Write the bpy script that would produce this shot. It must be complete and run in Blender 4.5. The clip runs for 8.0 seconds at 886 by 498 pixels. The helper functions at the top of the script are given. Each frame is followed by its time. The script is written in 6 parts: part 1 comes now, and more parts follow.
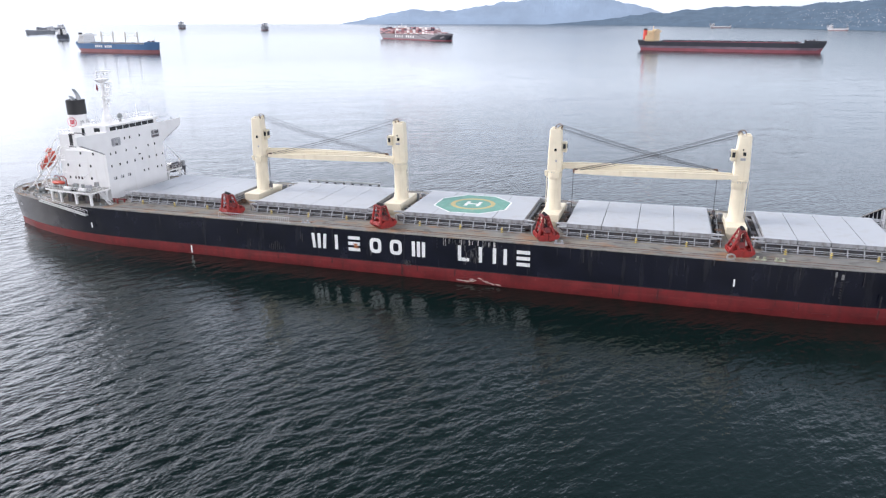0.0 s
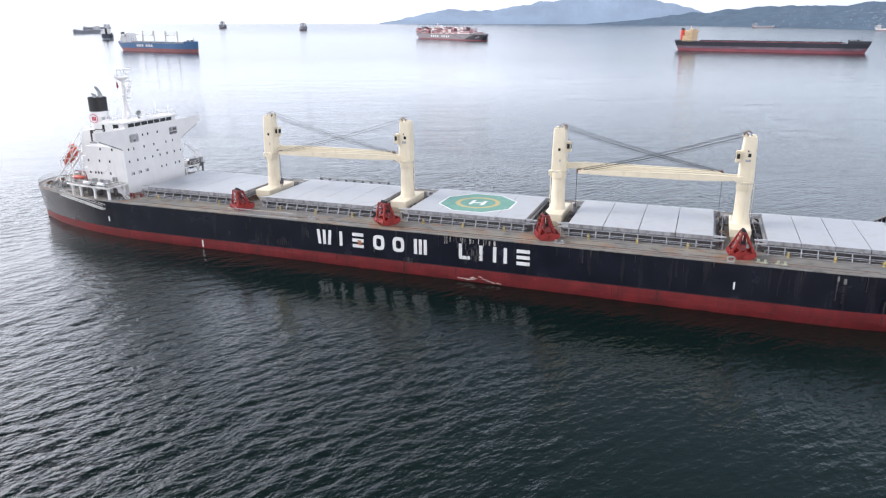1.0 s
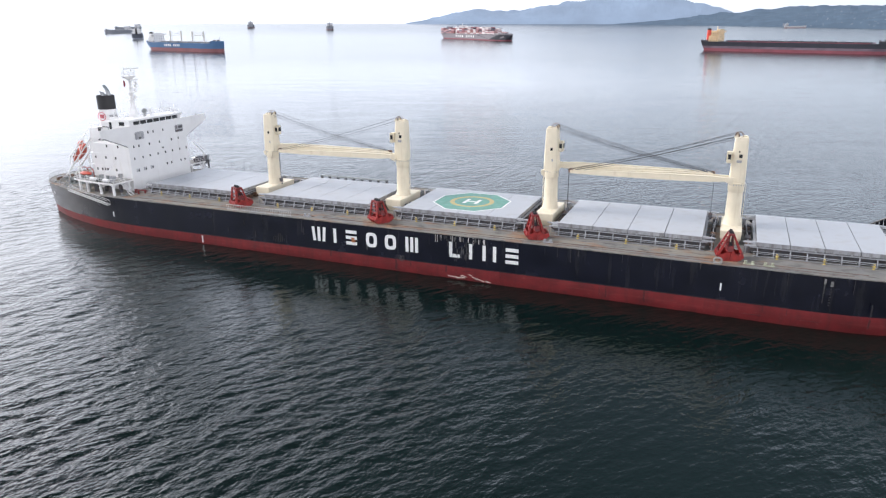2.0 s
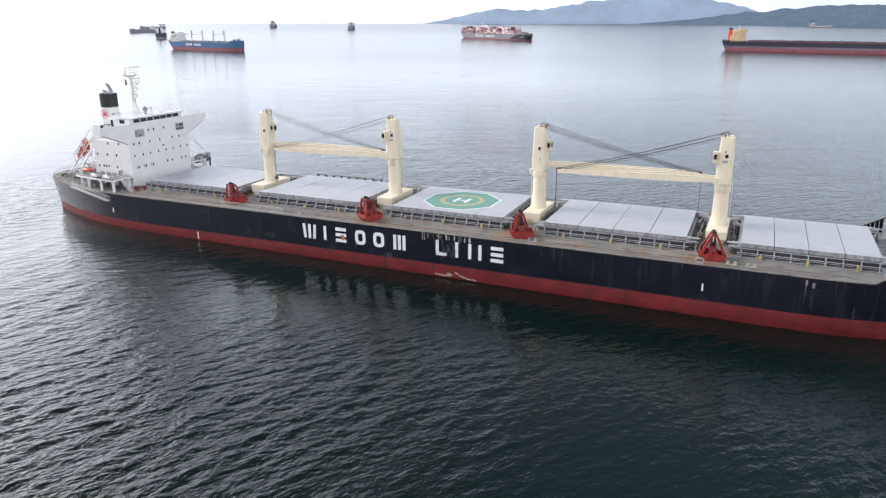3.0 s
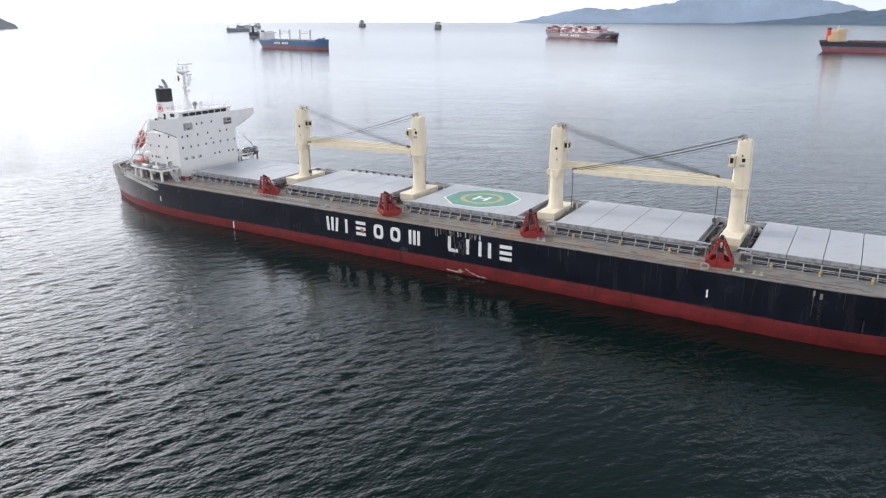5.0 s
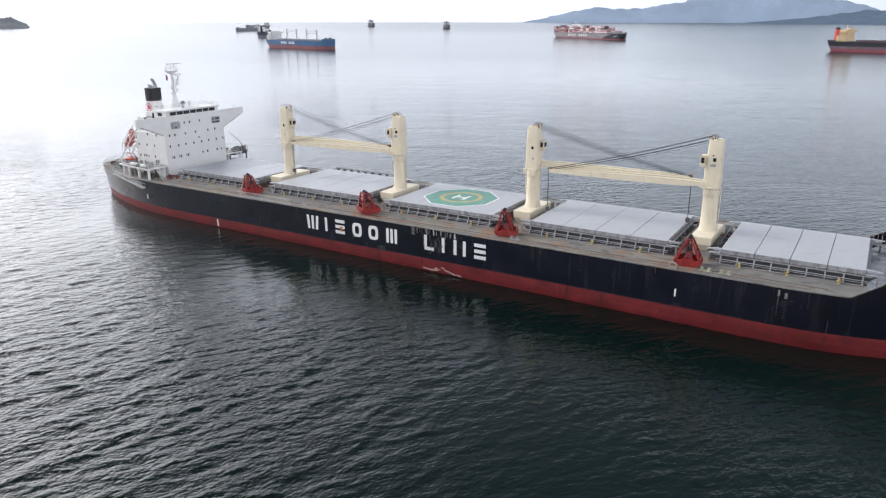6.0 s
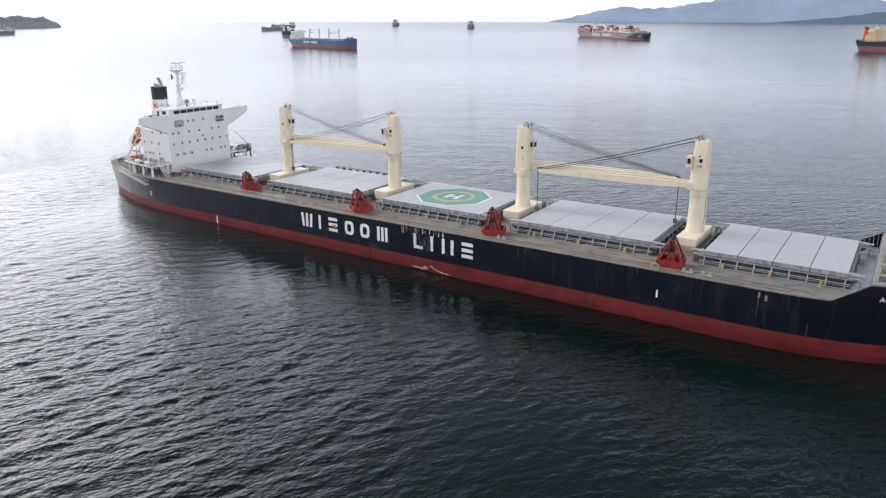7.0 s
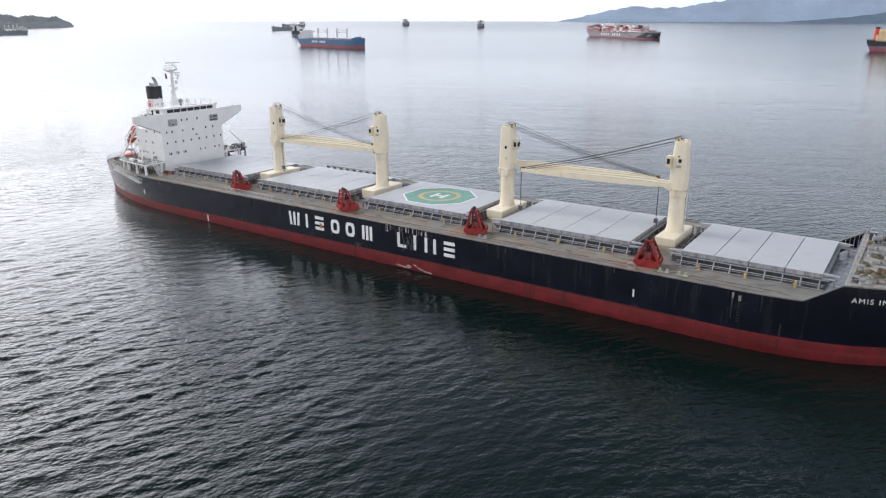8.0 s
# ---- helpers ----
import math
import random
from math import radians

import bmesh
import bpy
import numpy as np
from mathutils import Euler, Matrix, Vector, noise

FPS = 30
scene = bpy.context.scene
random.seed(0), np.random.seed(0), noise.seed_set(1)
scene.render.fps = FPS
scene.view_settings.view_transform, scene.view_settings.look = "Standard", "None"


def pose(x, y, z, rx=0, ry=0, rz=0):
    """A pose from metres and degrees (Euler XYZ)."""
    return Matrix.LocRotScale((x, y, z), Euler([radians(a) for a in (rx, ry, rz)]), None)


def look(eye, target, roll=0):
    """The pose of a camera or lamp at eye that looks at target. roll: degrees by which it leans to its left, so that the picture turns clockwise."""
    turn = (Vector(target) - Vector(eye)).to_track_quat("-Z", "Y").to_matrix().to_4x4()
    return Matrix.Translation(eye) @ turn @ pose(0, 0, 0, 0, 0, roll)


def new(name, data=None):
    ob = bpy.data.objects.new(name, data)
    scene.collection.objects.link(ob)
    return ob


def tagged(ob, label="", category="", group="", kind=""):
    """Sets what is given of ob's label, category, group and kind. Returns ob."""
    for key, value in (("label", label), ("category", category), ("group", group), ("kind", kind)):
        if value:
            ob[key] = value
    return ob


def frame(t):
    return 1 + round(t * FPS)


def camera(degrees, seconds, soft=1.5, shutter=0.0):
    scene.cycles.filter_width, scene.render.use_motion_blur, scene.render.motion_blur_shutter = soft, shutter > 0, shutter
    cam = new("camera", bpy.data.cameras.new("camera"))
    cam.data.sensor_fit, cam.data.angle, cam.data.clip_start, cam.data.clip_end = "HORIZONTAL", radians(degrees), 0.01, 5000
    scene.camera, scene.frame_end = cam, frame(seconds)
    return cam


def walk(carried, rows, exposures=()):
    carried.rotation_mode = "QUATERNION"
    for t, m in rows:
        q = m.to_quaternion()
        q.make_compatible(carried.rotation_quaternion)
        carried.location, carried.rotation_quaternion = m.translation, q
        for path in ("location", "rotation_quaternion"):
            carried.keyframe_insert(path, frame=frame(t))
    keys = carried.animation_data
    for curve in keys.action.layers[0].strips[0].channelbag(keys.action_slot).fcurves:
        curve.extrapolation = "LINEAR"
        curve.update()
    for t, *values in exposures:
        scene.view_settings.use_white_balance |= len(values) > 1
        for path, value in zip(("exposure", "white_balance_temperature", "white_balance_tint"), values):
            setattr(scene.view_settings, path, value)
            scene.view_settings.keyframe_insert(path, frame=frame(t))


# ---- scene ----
# Camera: a drone that slides along the moored ship, 44 m over the water.
cam = camera(64.2, 8.0, 1.25)
PATH = [
    (0, 123.097, -129.145, 44.069, 17.169, -17.847),
    (0.5, 125.979, -128.661, 44.042, 18.642, -17.861),
    (1, 128.961, -128.177, 44.030, 20.109, -17.862),
    (2.5, 137.970, -126.260, 44.002, 23.023, -17.870),
    (3, 140.875, -125.475, 44.004, 23.940, -17.888),
    (3.5, 143.816, -124.575, 43.971, 25.486, -17.894),
    (4, 146.805, -123.588, 43.972, 27.577, -17.909),
    (5.5, 155.594, -120.504, 44.122, 31.460, -17.955),
    (6, 158.377, -119.292, 44.137, 31.588, -17.970),
    (6.5, 161.288, -117.962, 44.176, 32.405, -17.980),
    (7, 164.108, -116.647, 44.233, 33.564, -18.001),
    (7.5, 166.691, -115.532, 44.289, 34.337, -18.016),
    (8, 168.616, -114.579, 44.379, 34.411, -18.039),
]
walk(cam, [(t, pose(x, y, z, 90 + pitch, 0, yaw)) for t, x, y, z, yaw, pitch in PATH], [(0, 0.80, 6310, 14), (4, 0.57, 6420, 12), (8, 0.39, 6430, 12)])

# Strengths used below: the sky's shares, the waves (crest bearing, length, width, height) and the water's own colour.
CX, CY = 140.0, -122.0                          # middle of the drone's way
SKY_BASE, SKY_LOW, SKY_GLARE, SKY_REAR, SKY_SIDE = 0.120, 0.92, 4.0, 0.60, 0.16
LOW_BAND, GLARE_TURN, GLARE_EL, GLARE_POWER = (0.19, 0.49), 0.38, 0.29, 15.0
GLARE_RISE, GLARE_FOOT, HAZE_DIM, FAR_GLOSS, SHORE_DIM, GLARE_TOP = (0.02, 0.28), 0.04, 0.15, 0.16, 0.46, (0.42, 0.80)
WAVES = ((64, 6.5, 3.4, 0.34), (52, 3.0, 1.6, 0.24), (60, 1.4, 0.75, 0.05))
RIPPLES = ((52, 1.5, 0.8, 0.20), (78, 0.75, 0.42, 0.10))
GROUPS = ((30, 18, 6, 0.20), (22, 70, 20, 0.36))
SWELLS = ((14, 4.0, 9.0, 0.034, 30), (26, 2.0, 3.8, 0.070, 24), (30, 1.1, 2.0, 0.072, 34))   # number, shortest, longest, slope, spread
CREST, LEE = 62, 0.48
WATER_A, WATER_B = (0.0007, 0.0055, 0.0046, 1), (0.0014, 0.0079, 0.0066, 1)

# ---- light: a bright overcast, the veiled sun over the stern ----
SUN_AZ, SUN_EL = radians(-104), radians(38)      # azimuth from +y towards +x
sun_dir = Vector((math.sin(SUN_AZ) * math.cos(SUN_EL), math.cos(SUN_AZ) * math.cos(SUN_EL), math.sin(SUN_EL)))
sun = new("sun", bpy.data.lights.new("sun", "SUN"))
sun.data.energy, sun.data.angle, sun.data.color = 1.5, radians(30), (1.0, 0.95, 0.88)
sun.matrix_world = look(sun_dir * 400, (0, 0, 0))

world = bpy.data.worlds.new("sky")
scene.world = world
world.use_nodes = True
wn, wl = world.node_tree.nodes, world.node_tree.links
wn.clear()


def wnode(kind, **values):
    n = wn.new(kind)
    for k, val in values.items():
        n.inputs[k].default_value = val
    return n


def wmath(op, a, b=None):
    n = wn.new("ShaderNodeMath")
    n.operation = op
    for i, q in enumerate((a, b)):
        if q is None:
            continue
        if isinstance(q, (int, float)):
            n.inputs[i].default_value = q
        else:
            wl.new(q, n.inputs[i])
    return n.outputs[0]


coord = wn.new("ShaderNodeTexCoord").outputs["Generated"]
nishita = wn.new("ShaderNodeTexSky")
nishita.sky_type, nishita.sun_disc = "NISHITA", False
nishita.sun_elevation, nishita.sun_rotation = SUN_EL, SUN_AZ
nishita.air_density, nishita.dust_density = 1.0, 2.0
sep = wn.new("ShaderNodeSeparateXYZ")
wl.new(coord, sep.inputs[0])


def wfall(sock, a, b):
    """1 below a, easing to 0 above b."""
    n = wn.new("ShaderNodeMapRange")
    n.interpolation_type = "SMOOTHSTEP"
    n.inputs["From Min"].default_value, n.inputs["From Max"].default_value = a, b
    n.inputs["To Min"].default_value, n.inputs["To Max"].default_value = 1.0, 0.0
    wl.new(sock, n.inputs["Value"])
    return n.outputs[0]


# bright clear band under the cloud sheet, higher and brighter towards the veiled sun
dot = wn.new("ShaderNodeVectorMath")
dot.operation = "DOT_PRODUCT"
wl.new(coord, dot.inputs[0])
dot.inputs[1].default_value = Vector((math.sin(SUN_AZ + GLARE_TURN) * math.cos(GLARE_EL), math.cos(SUN_AZ + GLARE_TURN) * math.cos(GLARE_EL), math.sin(GLARE_EL)))
toward = wmath("POWER", wmath("MAXIMUM", wmath("ADD", wmath("MULTIPLY", dot.outputs["Value"], 0.5), 0.5), 0.0), GLARE_POWER)
low = wmath("MULTIPLY", wfall(sep.outputs[2], *LOW_BAND), wmath("SUBTRACT", 1.0, wmath("MULTIPLY", wfall(sep.outputs[2], 0.02, 0.15), HAZE_DIM)))
lift = wmath("SUBTRACT", 1.0, wmath("MULTIPLY", wfall(sep.outputs[2], *GLARE_RISE), 1.0 - GLARE_FOOT))
glare = wmath("MULTIPLY", wmath("MULTIPLY", toward, lift), wfall(sep.outputs[2], *GLARE_TOP))
# cloud sheets, stretched flat towards the horizon
flat = wn.new("ShaderNodeVectorMath")
flat.operation = "MULTIPLY"
wl.new(coord, flat.inputs[0])
flat.inputs[1].default_value = (1.0, 1.0, 3.2)
cloud = wnode("ShaderNodeTexNoise", Scale=2.6, Detail=6.0, Roughness=0.55)
wl.new(flat.outputs[0], cloud.inputs["Vector"])
rear = wn.new("ShaderNodeVectorMath")            # bright lobe added behind the drone, to light the ship's front and side
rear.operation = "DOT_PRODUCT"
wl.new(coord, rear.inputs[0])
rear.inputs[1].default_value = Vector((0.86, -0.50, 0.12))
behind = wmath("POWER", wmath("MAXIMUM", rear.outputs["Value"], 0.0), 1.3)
side = wn.new("ShaderNodeVectorMath")            # bluish lobe added off the bow, to brighten what the water mirrors
side.operation = "DOT_PRODUCT"
wl.new(coord, side.inputs[0])
side.inputs[1].default_value = Vector((0.25, 0.82, 0.51))
side_lobe = wmath("MULTIPLY", wmath("POWER", wmath("MAXIMUM", side.outputs["Value"], 0.0), 5.0), SKY_SIDE)
shore_dim = wmath("MULTIPLY", wmath("POWER", wmath("MAXIMUM", wmath("ADD", wmath("MULTIPLY", sep.outputs[0], 0.30), wmath("MULTIPLY", sep.outputs[1], 0.954)), 0.0), 7.0), wmath("MULTIPLY", wfall(sep.outputs[2], 0.13, 0.25), SHORE_DIM))
low = wmath("MULTIPLY", low, wmath("SUBTRACT", 1.0, shore_dim))   # low sky dimmed over the far shore, to grey the water's reflection
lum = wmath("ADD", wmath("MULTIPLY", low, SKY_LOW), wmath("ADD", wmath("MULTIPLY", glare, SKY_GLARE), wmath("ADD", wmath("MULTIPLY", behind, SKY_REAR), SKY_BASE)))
lum = wmath("MULTIPLY", lum, wmath("ADD", wmath("MULTIPLY", cloud.outputs["Fac"], 0.8), 0.6))
tone = wn.new("ShaderNodeMix")
tone.data_type = "RGBA"
tone.inputs[6].default_value, tone.inputs[7].default_value = (0.79, 0.87, 1.0, 1), (0.965, 0.97, 1.0, 1)
tint = wnode("ShaderNodeTexNoise", Scale=1.9, Detail=3.0, Roughness=0.5)
wl.new(flat.outputs[0], tint.inputs["Vector"])
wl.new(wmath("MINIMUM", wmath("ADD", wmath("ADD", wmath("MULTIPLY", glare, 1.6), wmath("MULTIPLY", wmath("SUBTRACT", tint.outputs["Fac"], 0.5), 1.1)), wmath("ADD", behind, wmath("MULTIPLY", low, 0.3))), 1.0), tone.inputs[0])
veil = wn.new("ShaderNodeVectorMath")
veil.operation = "SCALE"
wl.new(tone.outputs[2], veil.inputs[0])
wl.new(lum, veil.inputs["Scale"])
thin = wn.new("ShaderNodeVectorMath")
thin.operation = "SCALE"
thin.inputs["Scale"].default_value = 0.02
wl.new(nishita.outputs[0], thin.inputs[0])
total = wn.new("ShaderNodeVectorMath")
total.operation = "ADD"
blue = wn.new("ShaderNodeVectorMath")
blue.operation = "SCALE"
blue.inputs[0].default_value = (0.60, 0.82, 1.0)
wl.new(side_lobe, blue.inputs["Scale"])
clear = wn.new("ShaderNodeVectorMath")
clear.operation = "ADD"
wl.new(thin.outputs[0], clear.inputs[0])
wl.new(blue.outputs[0], clear.inputs[1])
wl.new(veil.outputs[0], total.inputs[0])
wl.new(clear.outputs[0], total.inputs[1])
back = wnode("ShaderNodeBackground", Strength=1.0)
wl.new(total.outputs[0], back.inputs["Color"])
wl.new(back.outputs[0], wn.new("ShaderNodeOutputWorld").inputs["Surface"])


# ---- materials ----
def mat(name, color, rough=0.6, metal=0.0, vary=0.25, scale=0.6, stain=None, stain_amt=0.0, streak=False, bump=0.02, spec=0.5):
    """Painted or bare surface: broad tone change, fine grain, a stain colour in patches or in runs down the side, fine relief."""
    m = bpy.data.materials.new(name)
    m.use_nodes = True
    n, l = m.node_tree.nodes, m.node_tree.links
    b = n["Principled BSDF"]
    b.inputs["Roughness"].default_value, b.inputs["Metallic"].default_value = rough, metal
    b.inputs["Specular IOR Level"].default_value = spec
    tc = n.new("ShaderNodeTexCoord").outputs["Object"]

    def noise_at(sx, sy, sz, detail=5.0):
        mp = n.new("ShaderNodeMapping")
        mp.inputs["Scale"].default_value = (sx, sy, sz)
        l.new(tc, mp.inputs[0])
        t = n.new("ShaderNodeTexNoise")
        t.inputs["Scale"].default_value, t.inputs["Detail"].default_value = 1.0, detail
        l.new(mp.outputs[0], t.inputs["Vector"])
        return t.outputs["Fac"]

    def ramp(sock, a, bb, lo=0.0, hi=1.0):
        r = n.new("ShaderNodeMapRange")
        r.inputs["From Min"].default_value, r.inputs["From Max"].default_value = a, bb
        r.inputs["To Min"].default_value, r.inputs["To Max"].default_value = lo, hi
        l.new(sock, r.inputs["Value"])
        return r.outputs[0]

    def mixc(fac, a, bb, blend="MIX"):
        x = n.new("ShaderNodeMix")
        x.data_type, x.blend_type = "RGBA", blend
        if isinstance(fac, float):
            x.inputs[0].default_value = fac
        else:
            l.new(fac, x.inputs[0])
        for i, q in ((6, a), (7, bb)):
            if isinstance(q, tuple):
                x.inputs[i].default_value = (*q, 1)
            else:
                l.new(q, x.inputs[i])
        return x.outputs[2]

    broad, grain = noise_at(scale, scale, scale), noise_at(scale * 9, scale * 9, scale * 9, 3.0)
    dark, lite = tuple(c * (1 - vary) for c in color), tuple(min(1, c * (1 + vary * 0.6)) for c in color)
    col = mixc(ramp(broad, 0.3, 0.7), dark, lite)
    col = mixc(ramp(grain, 0.35, 0.75, 0.0, vary * 0.8), col, tuple(c * 0.75 for c in color))
    if stain:
        st = noise_at(1.1, 1.1, 0.10, 6.0) if streak else noise_at(scale * 1.7, scale * 1.7, scale * 1.7, 8.0)
        col = mixc(ramp(st, 0.62 - 0.25 * stain_amt, 0.78, 0.0, min(1.0, 0.4 + stain_amt)), col, stain)
    l.new(col, b.inputs["Base Color"])
    l.new(ramp(broad, 0.25, 0.75, max(0.02, rough - 0.1), min(1, rough + 0.12)), b.inputs["Roughness"])
    bp = n.new("ShaderNodeBump")
    bp.inputs["Strength"].default_value, bp.inputs["Distance"].default_value = 0.5, bump
    l.new(grain, bp.inputs["Height"])
    l.new(bp.outputs[0], b.inputs["Normal"])
    return m


def deck_material():
    """Old deck plating: grey paint worn to tan along the walkways, rust bloom, dark oil marks, and dragged streaks."""
    m = mat("worn grey deck paint", (0.20, 0.20, 0.195), 0.7, vary=0.25, scale=0.5)
    n, l = m.node_tree.nodes, m.node_tree.links
    b = n["Principled BSDF"]
    col = b.inputs["Base Color"].links[0].from_socket
    tc = n.new("ShaderNodeTexCoord").outputs["Object"]
    along = n.new("ShaderNodeSeparateXYZ")
    l.new(tc, along.inputs[0])
    fore_grey = n.new("ShaderNodeMapRange")
    fore_grey.inputs["From Min"].default_value, fore_grey.inputs["From Max"].default_value = 137.5, 143.0
    fore_grey.inputs["To Min"].default_value, fore_grey.inputs["To Max"].default_value = 1.0, 0.35
    l.new(along.outputs["X"], fore_grey.inputs["Value"])
    for sx, sy, lo, hi, amt, tint in ((0.07, 0.35, 0.41, 0.62, 0.7, (0.30, 0.272, 0.215)), (0.22, 0.5, 0.52, 0.68, 0.8, (0.29, 0.145, 0.065)),
                                      (0.35, 0.8, 0.54, 0.66, 0.8, (0.065, 0.06, 0.055)), (0.12, 1.6, 0.58, 0.74, 0.6, (0.32, 0.31, 0.28)), (0.5, 3.0, 0.57, 0.70, 0.65, (0.12, 0.09, 0.07))):
        mp = n.new("ShaderNodeMapping")
        mp.inputs["Scale"].default_value, mp.inputs["Location"].default_value = (sx, sy, 1.0), (sx * 91, sy * 37, amt)
        l.new(tc, mp.inputs[0])
        t = n.new("ShaderNodeTexNoise")
        t.inputs["Scale"].default_value, t.inputs["Detail"].default_value, t.inputs["Roughness"].default_value = 1.0, 7.0, 0.62
        l.new(mp.outputs[0], t.inputs["Vector"])
        r = n.new("ShaderNodeMapRange")
        r.inputs["From Min"].default_value, r.inputs["From Max"].default_value, r.inputs["To Max"].default_value = lo, hi, amt
        fac = t.outputs["Fac"]
        if sx == 0.22:                                           # rust drips where the grabs stand
            for gx, gy in ((43.2, -12.4), (75.6, -13.2), (105.7, -12.8), (135.8, -13.2)):
                near = n.new("ShaderNodeVectorMath")
                near.operation = "DISTANCE"
                near.inputs[1].default_value = (gx, gy, 8.1)
                l.new(tc, near.inputs[0])
                more = n.new("ShaderNodeMapRange")
                more.inputs["From Min"].default_value, more.inputs["From Max"].default_value = 1.0, 5.5
                more.inputs["To Min"].default_value, more.inputs["To Max"].default_value = 0.16, 0.0
                l.new(near.outputs["Value"], more.inputs["Value"])
                add = n.new("ShaderNodeMath")
                l.new(fac, add.inputs[0])
                l.new(more.outputs[0], add.inputs[1])
                fac = add.outputs[0]
        l.new(fac, r.inputs["Value"])
        amount = r.outputs[0]
        if sx in (0.07, 0.22, 0.12):                             # these stains are weaker on the plating by the last hatch
            patch = n.new("ShaderNodeMath")
            patch.operation = "MULTIPLY"
            l.new(amount, patch.inputs[0])
            l.new(fore_grey.outputs[0], patch.inputs[1])
            amount = patch.outputs[0]
        x = n.new("ShaderNodeMix")
        x.data_type = "RGBA"
        l.new(amount, x.inputs[0])
        l.new(col, x.inputs[6])
        x.inputs[7].default_value = (*tint, 1)
        col = x.outputs[2]
    l.new(col, b.inputs["Base Color"])
    return m


def boot_material():
    """Old antifouling: blotched red with runs, long pale rubs from fenders, dark blotches and pale flecks."""
    m = mat("red antifouling paint", (0.175, 0.0145, 0.0165), 0.55, vary=0.35, scale=0.35, stain=(0.08, 0.012, 0.013), stain_amt=0.45, streak=True)
    n, l = m.node_tree.nodes, m.node_tree.links
    b = n["Principled BSDF"]
    col = b.inputs["Base Color"].links[0].from_socket
    tc = n.new("ShaderNodeTexCoord").outputs["Object"]
    for scale, lo, hi, amt, tint in (((0.06, 0.06, 1.5), 0.55, 0.72, 0.45, (0.25, 0.05, 0.045)), ((0.3, 0.3, 0.5), 0.56, 0.70, 0.5, (0.055, 0.010, 0.012)), ((1.6, 1.6, 3.0), 0.62, 0.70, 0.5, (0.27, 0.10, 0.085))):
        mp = n.new("ShaderNodeMapping")
        mp.inputs["Scale"].default_value, mp.inputs["Location"].default_value = scale, (amt * 50, 3, 7)
        l.new(tc, mp.inputs[0])
        t = n.new("ShaderNodeTexNoise")
        t.inputs["Scale"].default_value, t.inputs["Detail"].default_value, t.inputs["Roughness"].default_value = 1.0, 7.0, 0.6
        l.new(mp.outputs[0], t.inputs["Vector"])
        r = n.new("ShaderNodeMapRange")
        r.inputs["From Min"].default_value, r.inputs["From Max"].default_value, r.inputs["To Max"].default_value = lo, hi, amt
        l.new(t.outputs["Fac"], r.inputs["Value"])
        x = n.new("ShaderNodeMix")
        x.data_type = "RGBA"
        l.new(r.outputs[0], x.inputs[0])
        l.new(col, x.inputs[6])
        x.inputs[7].default_value = (*tint, 1)
        col = x.outputs[2]
    l.new(col, b.inputs["Base Color"])
    return m


RUST = (0.16, 0.07, 0.035)
M_BLACK = mat("black hull paint", (0.0056, 0.0066, 0.0145), 0.20, vary=0.4, scale=0.25, stain=(0.026, 0.026, 0.029), stain_amt=0.3, streak=True, spec=0.42)
M_RED = boot_material()
M_REDRUN = mat("dark red run", (0.075, 0.012, 0.013), 0.6, vary=0.4, scale=1.0)
M_DECK = deck_material()
M_WET = mat("wet grey deck paint", (0.26, 0.275, 0.29), 0.25, vary=0.2, scale=0.6, stain=(0.16, 0.15, 0.14), stain_amt=0.3)
M_FDECK = mat("pale worn forecastle paint", (0.35, 0.35, 0.335), 0.6, vary=0.35, scale=0.7, stain=(0.17, 0.145, 0.10), stain_amt=0.7)
M_HATCH = mat("pale grey hatch paint", (0.425, 0.440, 0.465), 0.42, vary=0.08, scale=0.3, stain=(0.37, 0.365, 0.36), stain_amt=0.42)
M_SKIRT = mat("mid grey hatch side paint", (0.34, 0.345, 0.36), 0.6, vary=0.3, scale=0.9, stain=(0.10, 0.09, 0.08), stain_amt=0.75, streak=True)
M_COAM = mat("dark coaming steel", (0.09, 0.09, 0.10), 0.7, vary=0.35, scale=0.8, stain=RUST, stain_amt=0.45)
M_STAY = mat("light grey steelwork", (0.33, 0.34, 0.36), 0.55, vary=0.2, scale=1.5, stain=RUST, stain_amt=0.1)
M_CREAM = mat("cream crane paint", (0.76, 0.68, 0.52), 0.42, vary=0.08, scale=0.5, stain=(0.48, 0.36, 0.22), stain_amt=0.12, streak=True)
M_WHITE = mat("white ship paint", (0.78, 0.775, 0.77), 0.42, vary=0.05, scale=0.4, stain=(0.60, 0.57, 0.53), stain_amt=0.06, streak=True)
M_LETTER = mat("white letter paint", (0.82, 0.82, 0.80), 0.5, vary=0.06, scale=0.8, stain=(0.4, 0.36, 0.32), stain_amt=0.15, streak=True)
M_WORN = mat("scraped pale paint", (0.58, 0.55, 0.52), 0.7, vary=0.35, scale=3.0, stain=(0.10, 0.09, 0.09), stain_amt=0.45, streak=True)
M_SMEAR = mat("grey rubbed-through paint", (0.085, 0.082, 0.08), 0.7, vary=0.45, scale=2.0, stain=(0.02, 0.02, 0.024), stain_amt=0.7, streak=True)
M_DIRTY = mat("dull run-down dirt", (0.016, 0.015, 0.018), 0.6, vary=0.4, scale=1.0, stain=(0.030, 0.024, 0.022), stain_amt=0.5, streak=True)
M_FADED = mat("half-worn white mark", (0.30, 0.29, 0.28), 0.7, vary=0.45, scale=3.5, stain=(0.03, 0.03, 0.035), stain_amt=0.8)
M_LIME = mat("chalky green bollard paint", (0.36, 0.38, 0.27), 0.6, vary=0.3, scale=2.5, stain=(0.45, 0.45, 0.42), stain_amt=0.5)
